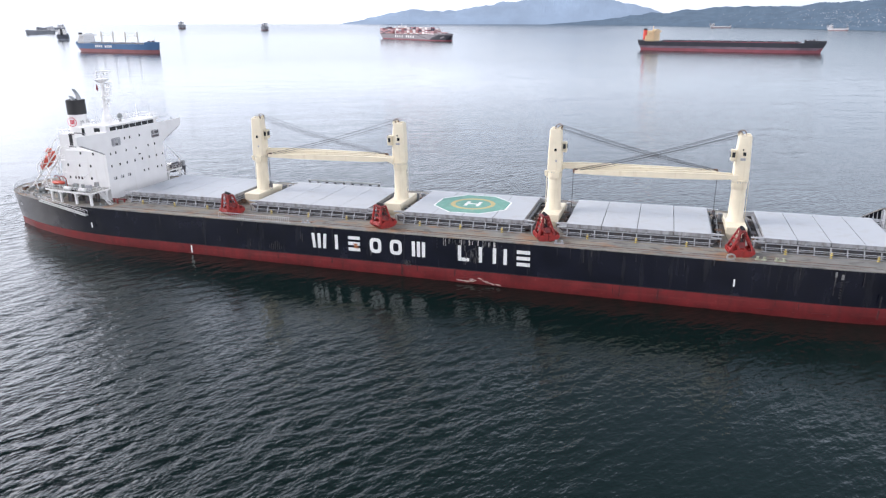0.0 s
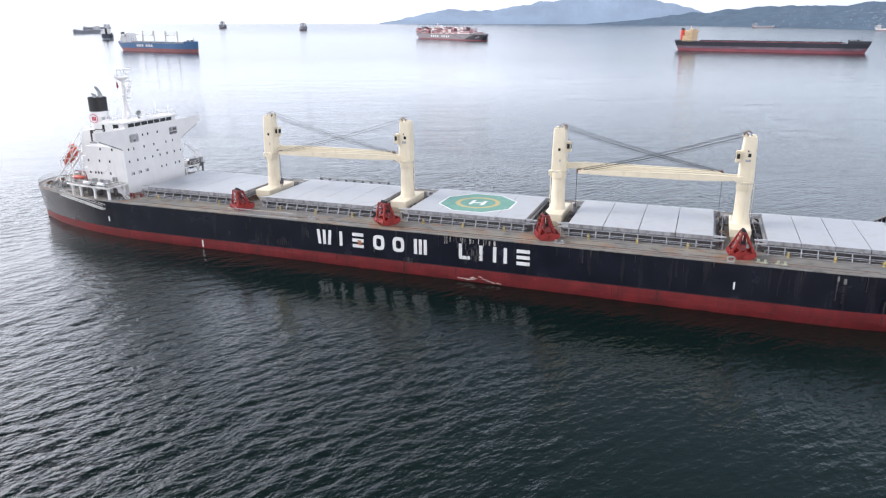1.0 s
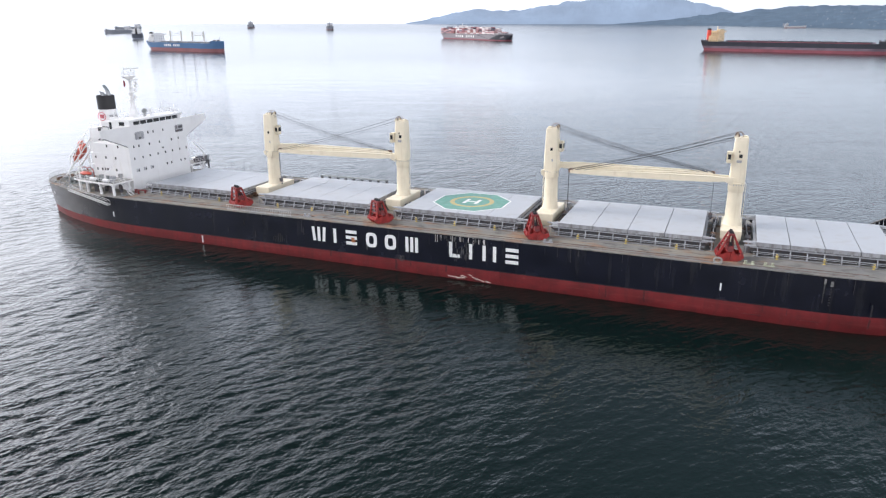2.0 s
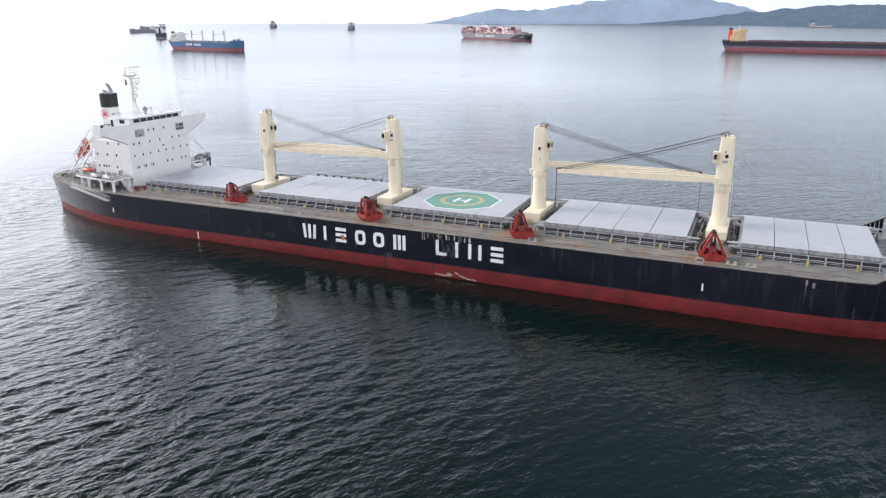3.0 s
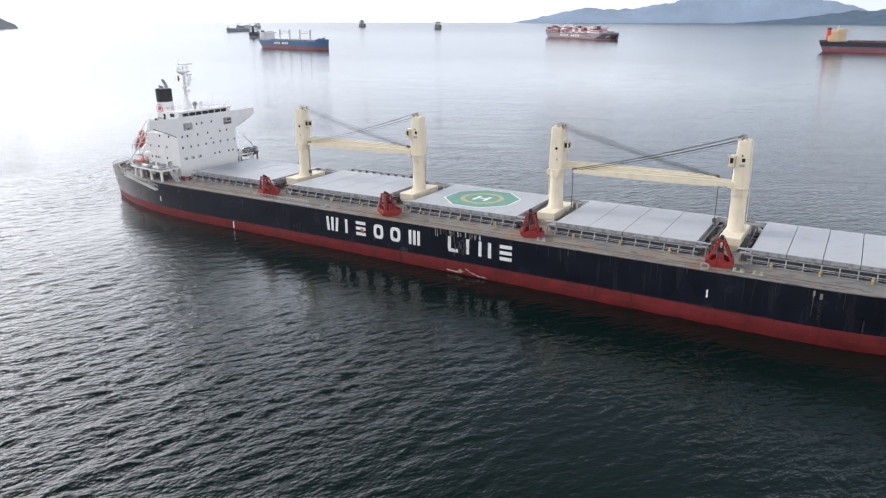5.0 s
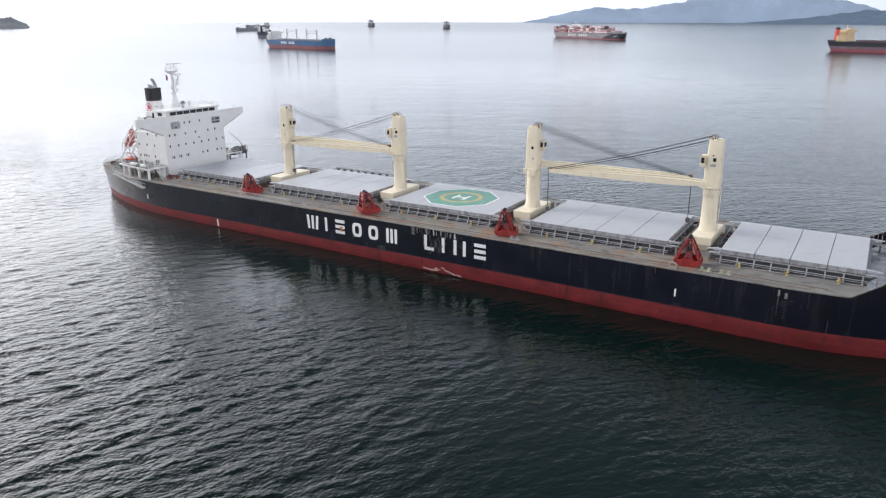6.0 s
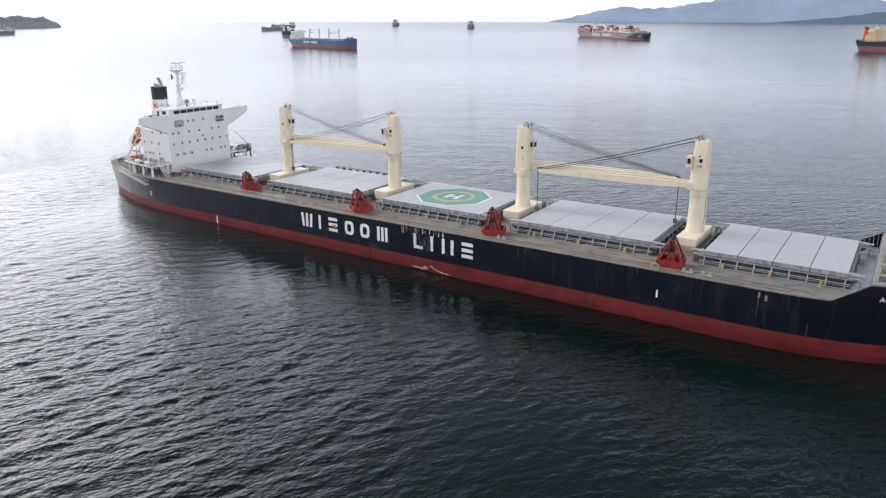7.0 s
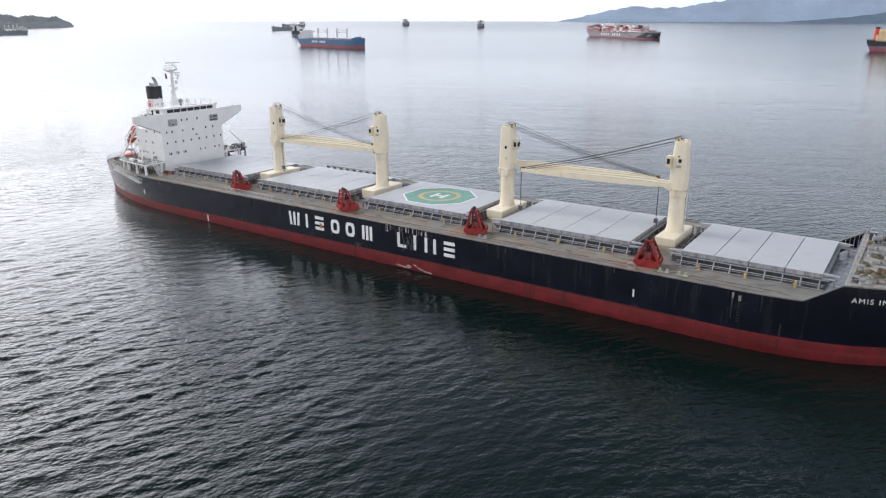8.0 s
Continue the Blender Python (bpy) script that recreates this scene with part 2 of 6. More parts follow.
M_OLIVE = mat("weathered mooring rope", (0.20, 0.17, 0.10), 0.85, vary=0.45, scale=5.0, stain=(0.09, 0.07, 0.045), stain_amt=0.6)
M_SCUFF = mat("pale scuffed undercoat", (0.55, 0.42, 0.38), 0.7, vary=0.25, scale=2.0)
M_COAMING = mat("grey coaming paint", (0.075, 0.075, 0.083), 0.65, vary=0.35, scale=0.8, stain=(0.10, 0.07, 0.05), stain_amt=0.55)
M_GRAB = mat("orange red grab paint", (0.31, 0.021, 0.018), 0.5, vary=0.4, scale=1.2, stain=(0.10, 0.015, 0.015), stain_amt=0.5)
M_GRABD = mat("dark red paint", (0.20, 0.02, 0.02), 0.55, vary=0.4, scale=1.5, stain=(0.05, 0.02, 0.02), stain_amt=0.5)
M_ORANGE = mat("orange lifeboat plastic", (0.48, 0.075, 0.045), 0.5, vary=0.1, scale=1.0)
M_GLASS = mat("dark window glass", (0.012, 0.014, 0.016), 0.08, vary=0.2, scale=1.0, bump=0.0)
M_RECESS = mat("grey recessed screen", (0.42, 0.42, 0.43), 0.5, vary=0.3, scale=2.0)
M_FUNNEL = mat("black funnel paint", (0.015, 0.015, 0.017), 0.5, vary=0.3, scale=1.0)
M_STEEL = mat("galvanised steel", (0.42, 0.43, 0.43), 0.45, 0.6, vary=0.2, scale=2.0)
M_ROPE = mat("greased wire rope", (0.016, 0.016, 0.02), 0.6, vary=0.2, scale=4.0)
M_YELLOW = mat("yellow safety paint", (0.46, 0.36, 0.12), 0.5, vary=0.15, scale=2.0)
M_GREEN = mat("green pad paint", (0.13, 0.33, 0.26), 0.6, vary=0.2, scale=0.8, stain=(0.30, 0.40, 0.37), stain_amt=0.45)
M_PADY = mat("yellow pad paint", (0.52, 0.42, 0.18), 0.6, vary=0.2, scale=1.0, stain=(0.40, 0.40, 0.33), stain_amt=0.4)
M_PADW = mat("white pad paint", (0.78, 0.78, 0.76), 0.6, vary=0.1, scale=1.0)
M_LOGO = mat("red emblem paint", (0.55, 0.03, 0.06), 0.5, vary=0.1, scale=1.0)
M_RUSTY = mat("rusty machinery", (0.16, 0.09, 0.06), 0.75, vary=0.4, scale=1.5, stain=(0.25, 0.24, 0.22), stain_amt=0.4)
M_GREYM = mat("grey deck machinery paint", (0.28, 0.30, 0.30), 0.55, vary=0.25, scale=1.5, stain=RUST, stain_amt=0.3)


def water_material():
    """Sea water: the larger waves near the ship stand in the sheet itself; ripples, and the far waves, are relief."""
    m = bpy.data.materials.new("rippled sea water")
    m.use_nodes = True
    n, l = m.node_tree.nodes, m.node_tree.links
    b = n["Principled BSDF"]
    b.inputs["IOR"].default_value = 1.33
    tc = n.new("ShaderNodeTexCoord").outputs["Object"]

    def held(name):
        t = n.new("ShaderNodeAttribute")
        t.attribute_name = name
        return t.outputs["Fac"]

    def math2(op, p, q):
        k = n.new("ShaderNodeMath")
        k.operation = op
        for i, v in enumerate((p, q)):
            if isinstance(v, (int, float)):
                k.inputs[i].default_value = v
            else:
                l.new(v, k.inputs[i])
        return k.outputs[0]

    def waves(ang, la, lb, amp, distort):
        mp = n.new("ShaderNodeMapping")
        mp.vector_type = "TEXTURE"
        mp.inputs["Rotation"].default_value = (0, 0, radians(ang))
        mp.inputs["Scale"].default_value = (la, lb, lb)
        l.new(tc, mp.inputs[0])
        t = n.new("ShaderNodeTexNoise")
        t.inputs["Scale"].default_value, t.inputs["Detail"].default_value, t.inputs["Roughness"].default_value = 1.0, 3.0, 0.46
        t.inputs["Distortion"].default_value = distort
        l.new(mp.outputs[0], t.inputs["Vector"])
        return math2("MULTIPLY", t.outputs["Fac"], amp)

    far_h = fine_h = None
    for ang, la, lb, amp in WAVES:
        w = waves(ang, la, lb, amp, 0.5)
        far_h = w if far_h is None else math2("ADD", far_h, w)
    for ang, la, lb, amp in RIPPLES:
        w = waves(ang, la, lb, amp, 0.2)
        fine_h = w if fine_h is None else math2("ADD", fine_h, w)
    wide_h = None                                      # trains of waves, which stand apart where single waves do not
    for ang, la, lb, amp in GROUPS:
        w = waves(ang, la, lb, amp, 0.3)
        wide_h = w if wide_h is None else math2("ADD", wide_h, w)
    height = math2("ADD", math2("MULTIPLY", far_h, held("swell")), math2("MULTIPLY", fine_h, held("ripple")))
    height = math2("ADD", height, math2("MULTIPLY", wide_h, held("train")))
    bp = n.new("ShaderNodeBump")
    bp.inputs["Distance"].default_value = 1.0
    bp.inputs["Strength"].default_value = 1.0
    l.new(height, bp.inputs["Height"])
    l.new(bp.outputs[0], b.inputs["Normal"])
    l.new(held("gloss"), b.inputs["Roughness"])
    drift = n.new("ShaderNodeTexNoise")                # slow changes of the water's own tint
    drift.inputs["Scale"].default_value, drift.inputs["Detail"].default_value = 0.018, 3.0
    l.new(tc, drift.inputs["Vector"])
    mx = n.new("ShaderNodeMix")
    mx.data_type = "RGBA"
    mx.inputs[6].default_value, mx.inputs[7].default_value = WATER_A, WATER_B
    l.new(drift.outputs["Fac"], mx.inputs[0])
    l.new(mx.outputs[2], b.inputs["Base Color"])
    return m


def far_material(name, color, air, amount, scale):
    """Far hillside: dark woods, the haze of the air before it put in as a glow."""
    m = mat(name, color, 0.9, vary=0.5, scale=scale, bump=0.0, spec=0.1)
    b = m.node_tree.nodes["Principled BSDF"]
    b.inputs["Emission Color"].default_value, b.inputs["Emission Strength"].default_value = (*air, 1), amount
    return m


# ---- mesh helpers ----
def part(name, bm, material, parent, label=""):
    """Links a bmesh as one mesh object under a thing or a part; its normals outwards, sharp edges flat."""
    bmesh.ops.recalc_face_normals(bm, faces=bm.faces)
    me = bpy.data.meshes.new(name)
    bm.to_mesh(me)
    bm.free()
    me.materials.append(material)
    ob = new(name, me)
    ob.parent = parent
    if label:
        ob["label"] = label
    return ob


def smooth(ob, angle=35):
    me = ob.data
    me.shade_smooth()
    me.set_sharp_from_angle(angle=radians(angle))
    return ob


def bx(bm, x0, x1, y0, y1, z0, z1, bevel=0.0):
    vs = [bm.verts.new(p) for p in ((x0, y0, z0), (x1, y0, z0), (x1, y1, z0), (x0, y1, z0), (x0, y0, z1), (x1, y0, z1), (x1, y1, z1), (x0, y1, z1))]
    fs = [bm.faces.new([vs[i] for i in f]) for f in ((3, 2, 1, 0), (4, 5, 6, 7), (0, 1, 5, 4), (1, 2, 6, 5), (2, 3, 7, 6), (3, 0, 4, 7))]
    if bevel:
        es = list({e for f in fs for e in f.edges})
        bmesh.ops.bevel(bm, geom=es, offset=bevel, segments=2, affect="EDGES", profile=0.6)
    return vs


def loft(bm, rings, cap=True, close=True):
    """Skins a run of rings of points."""
    rv = [[bm.verts.new(p) for p in r] for r in rings]
    n = len(rv[0])
    for a, b in zip(rv, rv[1:]):
        for i in range(n if close else n - 1):
            j = (i + 1) % n
            bm.faces.new((a[i], a[j], b[j], b[i]))
    if cap:
        bm.faces.new(rv[0])
        bm.faces.new(rv[-1])
    return rv


def prism(bm, poly, axis, a, b):
    """A polygon of 2D points, drawn out along an axis from a to b."""
    put = {"x": lambda p, q: (q, p[0], p[1]), "y": lambda p, q: (p[0], q, p[1]), "z": lambda p, q: (p[0], p[1], q)}[axis]
    loft(bm, [[put(p, a) for p in poly], [put(p, b) for p in poly]])


def tube(bm, p0, p1, r0, r1=None, seg=8):
    p0, p1 = Vector(p0), Vector(p1)
    r1 = r0 if r1 is None else r1
    q = (p1 - p0).to_track_quat("Z", "Y")
    rings = []
    for p, r in ((p0, r0), (p1, r1)):
        rings.append([p + q @ Vector((r * math.cos(2 * math.pi * i / seg), r * math.sin(2 * math.pi * i / seg), 0)) for i in range(seg)])
    loft(bm, rings)


def disc_rings(profile, seg, cx=0.0, cy=0.0, sx=1.0, sy=1.0):
    return [[(cx + sx * r * math.cos(2 * math.pi * i / seg), cy + sy * r * math.sin(2 * math.pi * i / seg), z) for i in range(seg)] for r, z in profile]


def rail(bm, pts, height, rows=2, step=1.8, r=0.035):
    """A pipe railing along a run of floor points."""
    for a, b in zip(pts, pts[1:]):
        a, b = Vector(a), Vector(b)
        k = max(1, round((b - a).length / step))
        for i in range(k + 1):
            p = a.lerp(b, i / k)
            tube(bm, p, p + Vector((0, 0, height)), r, seg=5)
        for j in range(rows):
            h = Vector((0, 0, height * (j + 1) / rows))
            tube(bm, a + h, b + h, r, seg=5)


def thing(name, m, label, category, group="", kind=""):
    ob = new(name)
    ob.matrix_world = m
    ob.empty_display_size = 0.5
    return tagged(ob, label, category, group, kind)


# ---- the sea ----
def sea_height(d):
    """The sheet lifts a little far out, so that its rim stands where the horizon stands."""
    u = max(0.0, min(1.0, (d - 2600) / 2250))
    return 28.5 * u * u * (3 - 2 * u)


def ease(v, a, b):
    u = np.clip((v - a) / (b - a), 0.0, 1.0)
    return u * u * (3 - 2 * u)


def build_sea():
    """One sheet: close-meshed with real waves round the ship, ever wider out to a round rim."""
    mx, my, core, step = 56.0, -12.0, 126.0, 0.32
    near = np.arange(0.0, core + 1e-6, step)
    out, d, v = [], step, core
    while v < 5000:
        d = min(d * 1.16, 260.0)
        v += d
        out.append(v)
    half = np.concatenate([near, np.array(out) * (5000.0 / out[-1]) if out[-1] > 5000 * 1.2 else np.array(out)])
    line = np.concatenate([-half[:0:-1], half])
    u, w = np.meshgrid(line, line, indexing="ij")
    m = np.maximum(np.abs(u), np.abs(w))
    r = np.hypot(u, w)
    k = ease(m, core * 1.3, 900.0)
    scale = 1.0 + k * (m / np.maximum(r, 1e-6) - 1.0)
    x, y = mx + u * scale, my + w * scale
    dist = np.hypot(x - CX, y - CY)
    t = np.clip((dist - 2600) / 2250, 0.0, 1.0)
    z = 28.5 * t * t * (3 - 2 * t)
    inner = 1.0 - ease(m, core - 24.0, core - 2.0)                       # where the waves are real
    gust = sum(np.sin(x * a + y * b + c) for a, b, c in ((0.051, 0.033, 0.4), (-0.027, 0.062, 2.1), (0.083, -0.041, 4.0), (0.019, 0.101, 1.2), (0.12, 0.07, 5.5)))
    gust = np.clip(0.82 + 0.13 * gust * (1.0 - ease(dist, 110.0, 230.0)), 0.35, 1.3)
    off = np.abs(y + 14.0) + 1.5 * np.maximum(0.0, np.abs(x - 80.0) - 74.0)    # way from the ship's side
    lee = LEE + (1.0 - LEE) * ease(off, 7.0, 38.0)
    lee = lee + (1.0 - lee) * ease(y, -12.0, 12.0)                        # beyond the ship the waves are lowered below
    # Waves are lowered by place and distance to suit the drone's view.
    lee *= 1.0 - 0.30 * ease(x, 92.0, 130.0) * ease(-y, 30.0, 60.0)
    flattened = (1.0 - 0.44 * ease(y, 5.0, 40.0)) * (1.0 - 0.35 * ease(dist, 130.0, 300.0))
    amp = inner * gust * lee * flattened
    rs = random.Random(23)
    z1, dx, dy = np.zeros_like(x), np.zeros_like(x), np.zeros_like(x)
    for count, short, long, slope, spread in SWELLS:
        for i in range(count):
            lam = short * (long / short) ** ((i + rs.random()) / count)
            a = radians(CREST - 90 + rs.gauss(0, spread))
            kx, ky = math.cos(a) * 2 * math.pi / lam, math.sin(a) * 2 * math.pi / lam
            h = slope * math.sqrt(2 / count) * lam / (2 * math.pi)
            ph = kx * x + ky * y + rs.uniform(0, 6.28)
            sn = np.sin(ph)
            z1 += h * np.cos(ph)
            dx -= h * math.cos(a) * sn
            dy -= h * math.sin(a) * sn
    x, y, z = x + dx * amp, y + dy * amp, z + z1 * amp
    far = 1.0 - 0.955 * ease(dist, 40.0, 640.0)
    layers = {"train": ease(dist, 110.0, 280.0) * (1.0 - 0.6 * ease(dist, 500.0, 1500.0)), "swell": (1.0 - inner) * gust * lee * flattened * far, "ripple": gust * lee * (1.0 - 0.95 * ease(dist, 140.0, 620.0)),
              "gloss": 0.008 + (FAR_GLOSS - 0.008) * np.clip((dist - 100) / 800, 0.0, 1.0) + 0.06 * ease(dist, 1800.0, 4000.0)}
    c = len(line)
    idx = np.arange(c * c).reshape(c, c)
    faces = np.stack([idx[:-1, :-1], idx[1:, :-1], idx[1:, 1:], idx[:-1, 1:]], axis=-1).reshape(-1)
    me = bpy.data.meshes.new("water")
    me.vertices.add(c * c)
    me.vertices.foreach_set("co", np.stack([x, y, z], axis=-1).astype(np.float32).reshape(-1))
    me.loops.add(len(faces))
    me.loops.foreach_set("vertex_index", faces.astype(np.int32))
    me.polygons.add(len(faces) // 4)
    me.polygons.foreach_set("loop_start", np.arange(0, len(faces), 4, dtype=np.int32))
    me.update(calc_edges=True)
    for name, val in layers.items():
        me.attributes.new(name, "FLOAT", "POINT").data.foreach_set("value", val.astype(np.float32).reshape(-1))
    me.shade_smooth()
    me.materials.append(water_material())
    tagged(new("water", me), "dark green rippled sea water mirroring the bright sky", "water", kind="structure")


build_sea()

# ---- the moored bulk carrier, in its own axes: x from stern to bow, y to port, z up from the mean waterline ----
TRIM = radians(0.39)
SHIP = Matrix.Translation((80, 0, 0)) @ Matrix.Rotation(-TRIM, 4, "Y") @ Matrix.Translation((-80, 0, 0))
DECK, FORE, BOOT = 8.1, 10.9, 2.35
BEAM = 16.13


def at(x, y, z):
    return SHIP @ Matrix.Translation((x, y, z))


def half_beam(x, z):
    """Half the hull's breadth at a station and a level."""
    k = max(0.0, min(1.0, z / 9.0))

    def side(aft0, aft_len, aft_p, aft_k, fwd0, fwd_len, fwd_p):
        if x < aft0:
            u = (aft0 - x) / aft_len
            return max(0.0, 1 - aft_k * u ** aft_p)
        if x > fwd0:
            u = min(1.0, (x - fwd0) / fwd_len)
            return max(0.0, 1 - u ** fwd_p)
        return 1.0
    low = side(30, 46.0, 2.6, 0.56, 142, 38.5, 3.2)
    high = side(26, 43.0, 3.0, 0.50, 146, 38.5, 3.0)
    w = low * (1 - k) + high * k
    if x < -15.5:
        w *= math.sqrt(max(0.0, 1 - ((-15.5 - x) / 4.5) ** 2)) * 0.9 + 0.1
    if z < 0:
        w *= 1 + 0.03 * z
    return BEAM * w


def top_edge(x):
    if x <= 158.9:
        return DECK
    return min(FORE, DECK + (x - 158.9) / 4.3 * (FORE - DECK))


STATIONS = [-20, -19.6, -18.8, -17.5, -15.5, -13, -10, -6, -2, 2, 7, 12, 18, 24, 30, 45, 60, 75, 90, 105, 120, 135, 142, 146, 150, 154, 157,
            158.9, 161, 163.2, 166, 169, 172, 175, 178, 180.5, 182.5, 184]


def hull_skin(levels, sides=(-1, 1)):
    """Both sides of the hull between levels given as shares of the way from the boot line (or fixed heights)."""
    bm = bmesh.new()
    for s in sides:
        rows = []
        for x in STATIONS:
            col = []
            for lv in levels:
                z = lv if isinstance(lv, float) else BOOT + (top_edge(x) - BOOT) * lv / 4
                col.append(bm.verts.new((x - (0.25 * max(0, 6 - z) if x > 178 else 0), s * max(0.05, half_beam(x, z)), z)))
            rows.append(col)
        for a, b in zip(rows, rows[1:]):
            for i in range(len(levels) - 1):
                bm.faces.new((a[i], b[i], b[i + 1], a[i + 1]))
    return bm


def build_hull():
    ship = thing("cargo_ship", SHIP, "black and red steel bulk carrier riding high at anchor", "ship")
    hull = smooth(part("hull", hull_skin([0, 1, 2, 3, 4]), M_BLACK, ship, "black painted side plating with rust runs"), 30)
    smooth(part("boot_topping", hull_skin([-3.0, -1.0, 0.8, BOOT]), M_RED, ship, "faded red antifouling below the black side"), 30)
    # decks
    bm = bmesh.new()
    for a, b in zip(STATIONS, STATIONS[1:]):
        if a >= 163:
            break
        za = DECK
        wa, wb = half_beam(a, 8.1) - 0.04, half_beam(b, 8.1) - 0.04
        bm.faces.new([bm.verts.new(p) for p in ((a, -wa, za), (b, -wb, za), (b, wb, za), (a, wa, za))])
    part("main_deck", bm, M_DECK, ship, "worn grey deck plating with tan rust stains")
    bm = bmesh.new()
    xs = [163.2] + [x for x in STATIONS if x > 163.2]
    for a, b in zip(xs, xs[1:]):
        wa, wb = max(0.05, half_beam(a, FORE) - 0.04), max(0.05, half_beam(b, FORE) - 0.04)
        bm.faces.new([bm.verts.new(p) for p in ((a, -wa, FORE - 0.12), (b, -wb, FORE - 0.12), (b, wb, FORE - 0.12), (a, wa, FORE - 0.12))])
    part("forecastle_deck", bm, M_FDECK, ship, "pale worn raised deck at the bow")
    bm = bmesh.new()
    w = half_beam(163.2, 9.5) - 0.3
    bx(bm, 163.2, 163.4, -w, w, DECK, FORE - 0.1)
    for i in range(13):
        y = -w + 0.8 + i * (2 * w - 1.6) / 12
        bx(bm, 162.95, 163.2, y - 0.05, y + 0.05, DECK, FORE - 0.2)
    wet = bmesh.new()
    bx(wet, 160.5, 163.15, -13.2, 13.2, DECK + 0.004, DECK + 0.03)
    part("well_deck", wet, M_WET, ship, "smooth wet grey plating before the forecastle")
    part("forecastle_bulkhead", bm, M_STAY, ship, "pale grey stiffened bulkhead")
    # rounded gunwale lip and the sloping bulwark towards the forecastle
    for s in (-1, 1):
        bm = bmesh.new()
        rings = []
        for x in STATIONS:
            y, z = s * max(0.05, half_beam(x, top_edge(x))), top_edge(x)
            rings.append([(x, y + s * 0.03, z - 0.06), (x, y + s * 0.03, z + 0.10), (x, y - s * 0.22, z + 0.10), (x, y - s * 0.22, z - 0.06)])
        loft(bm, rings)
        part("gunwale", bm, M_DECK, ship, "tan rusted deck edge")
        for i in range(7):
            bm = bmesh.new()
            x = 159.4 + i * 0.62
            y = s * (half_beam(x, 9) - 0.1)
            prism(bm, [(y, DECK), (y - s * 0.9, DECK), (y, top_edge(x))], "x", x - 0.03, x + 0.03)
            part("bulwark_stay", bm, M_STAY, ship)
    # weld seams along the side
    for z in (2.42, 5.3):
        bm = bmesh.new()
        bx(bm, 20, 146, -BEAM - 0.02, -BEAM + 0.02, z, z + 0.05)
        part("weld_seam", bm, M_DIRTY if z < 4 else M_BLACK, ship)
    return ship, hull


ship, hull = build_hull()


def side_bar(name, x0, x1, z0, z1, material=None, label="", lean=0.0):
    bm = bmesh.new()
    prism(bm, [(x0 + lean, z0), (x1 + lean, z0), (x1, z1), (x0, z1)], "y", -BEAM - 0.035, -BEAM + 0.05)
    return part(name, bm, material or M_LETTER, hull, label)


def side_ring(x0, x1, z0, z1, w=0.62):
    bm = bmesh.new()
    cx, cz, rx, rz = (x0 + x1) / 2, (z0 + z1) / 2, (x1 - x0) / 2, (z1 - z0) / 2

    def ring(ax, az, y):
        out = []
        for i in range(24):
            c, s = math.cos(i * math.pi / 12), math.sin(i * math.pi / 12)
            out.append((cx + ax * math.copysign(abs(c) ** 0.6, c), y, cz + az * math.copysign(abs(s) ** 0.6, s)))
        return out
    rings = [ring(rx, rz, -BEAM - 0.035), ring(rx - w, rz - w, -BEAM - 0.035), ring(rx - w, rz - w, -BEAM + 0.05), ring(rx, rz, -BEAM + 0.05)]
    loft(bm, rings + rings[:1], cap=False)
    part("side_marking", bm, M_LETTER, hull, "white painted marking on black plating")


def build_side_markings():
    """The company's large white marking: plain bars and rings, one group for each sign."""
    lo, hi, t = 4.06, 6.87, 0.62
    zs = (lo, (lo + hi) / 2 - t / 2, hi - t)

    def bars(*xs):
        for x, lean in xs:
            side_bar("side_marking", x, x + 0.6, lo, hi, lean=lean, label="white painted marking on black plating")

    def rows(x0, x1):
        for z in zs:
            side_bar("side_marking", x0, x1, z, z + t, label="white painted marking on black plating")
    bars((62.6, 0.25), (63.85, 0.0), (65.1, -0.25))
    bars((67.35, 0))
    rows(70.05, 72.35)
    side_ring(74.3, 76.55, lo, hi)
    side_ring(78.2, 80.5, lo, hi)
    bars((82.4, 0), (83.35, 0), (84.3, 0))
    bars((90.95, 0))
    side_bar("side_marking", 91.6, 93.0, lo, lo + t)
    bars((94.7, 0))
    bars((97.2, 0), (99.1, 0))
    rows(101.4, 103.7)
    # load and draught marks
    side_bar("draught_mark", 136.03, 136.27, 3.95, 5.15)
    side_bar("draught_mark", 35.75, 36.05, 0.6, 2.1)
    side_bar("draught_mark", 12.0, 12.25, 3.9, 5.0)
    for i in range(7):
        z = 6.1 - i * 0.42
        side_bar("draught_mark", 151.0, 151.22 + 0.06 * (i % 2), z, z + 0.17, M_DIRTY)
    side_bar("draught_mark", 151.0, 151.35, 6.6, 7.4, M_FADED)
    side_bar("draught_mark", 150.1, 150.38, 6.9, 7.7, M_FADED)
    side_bar("draught_mark", 150.15, 150.3, 5.4, 6.88, M_SMEAR)
    side_bar("draught_mark", 150.15, 150.28, 3.9, 5.35, M_DIRTY)


build_side_markings()
rnd = random.Random(7)


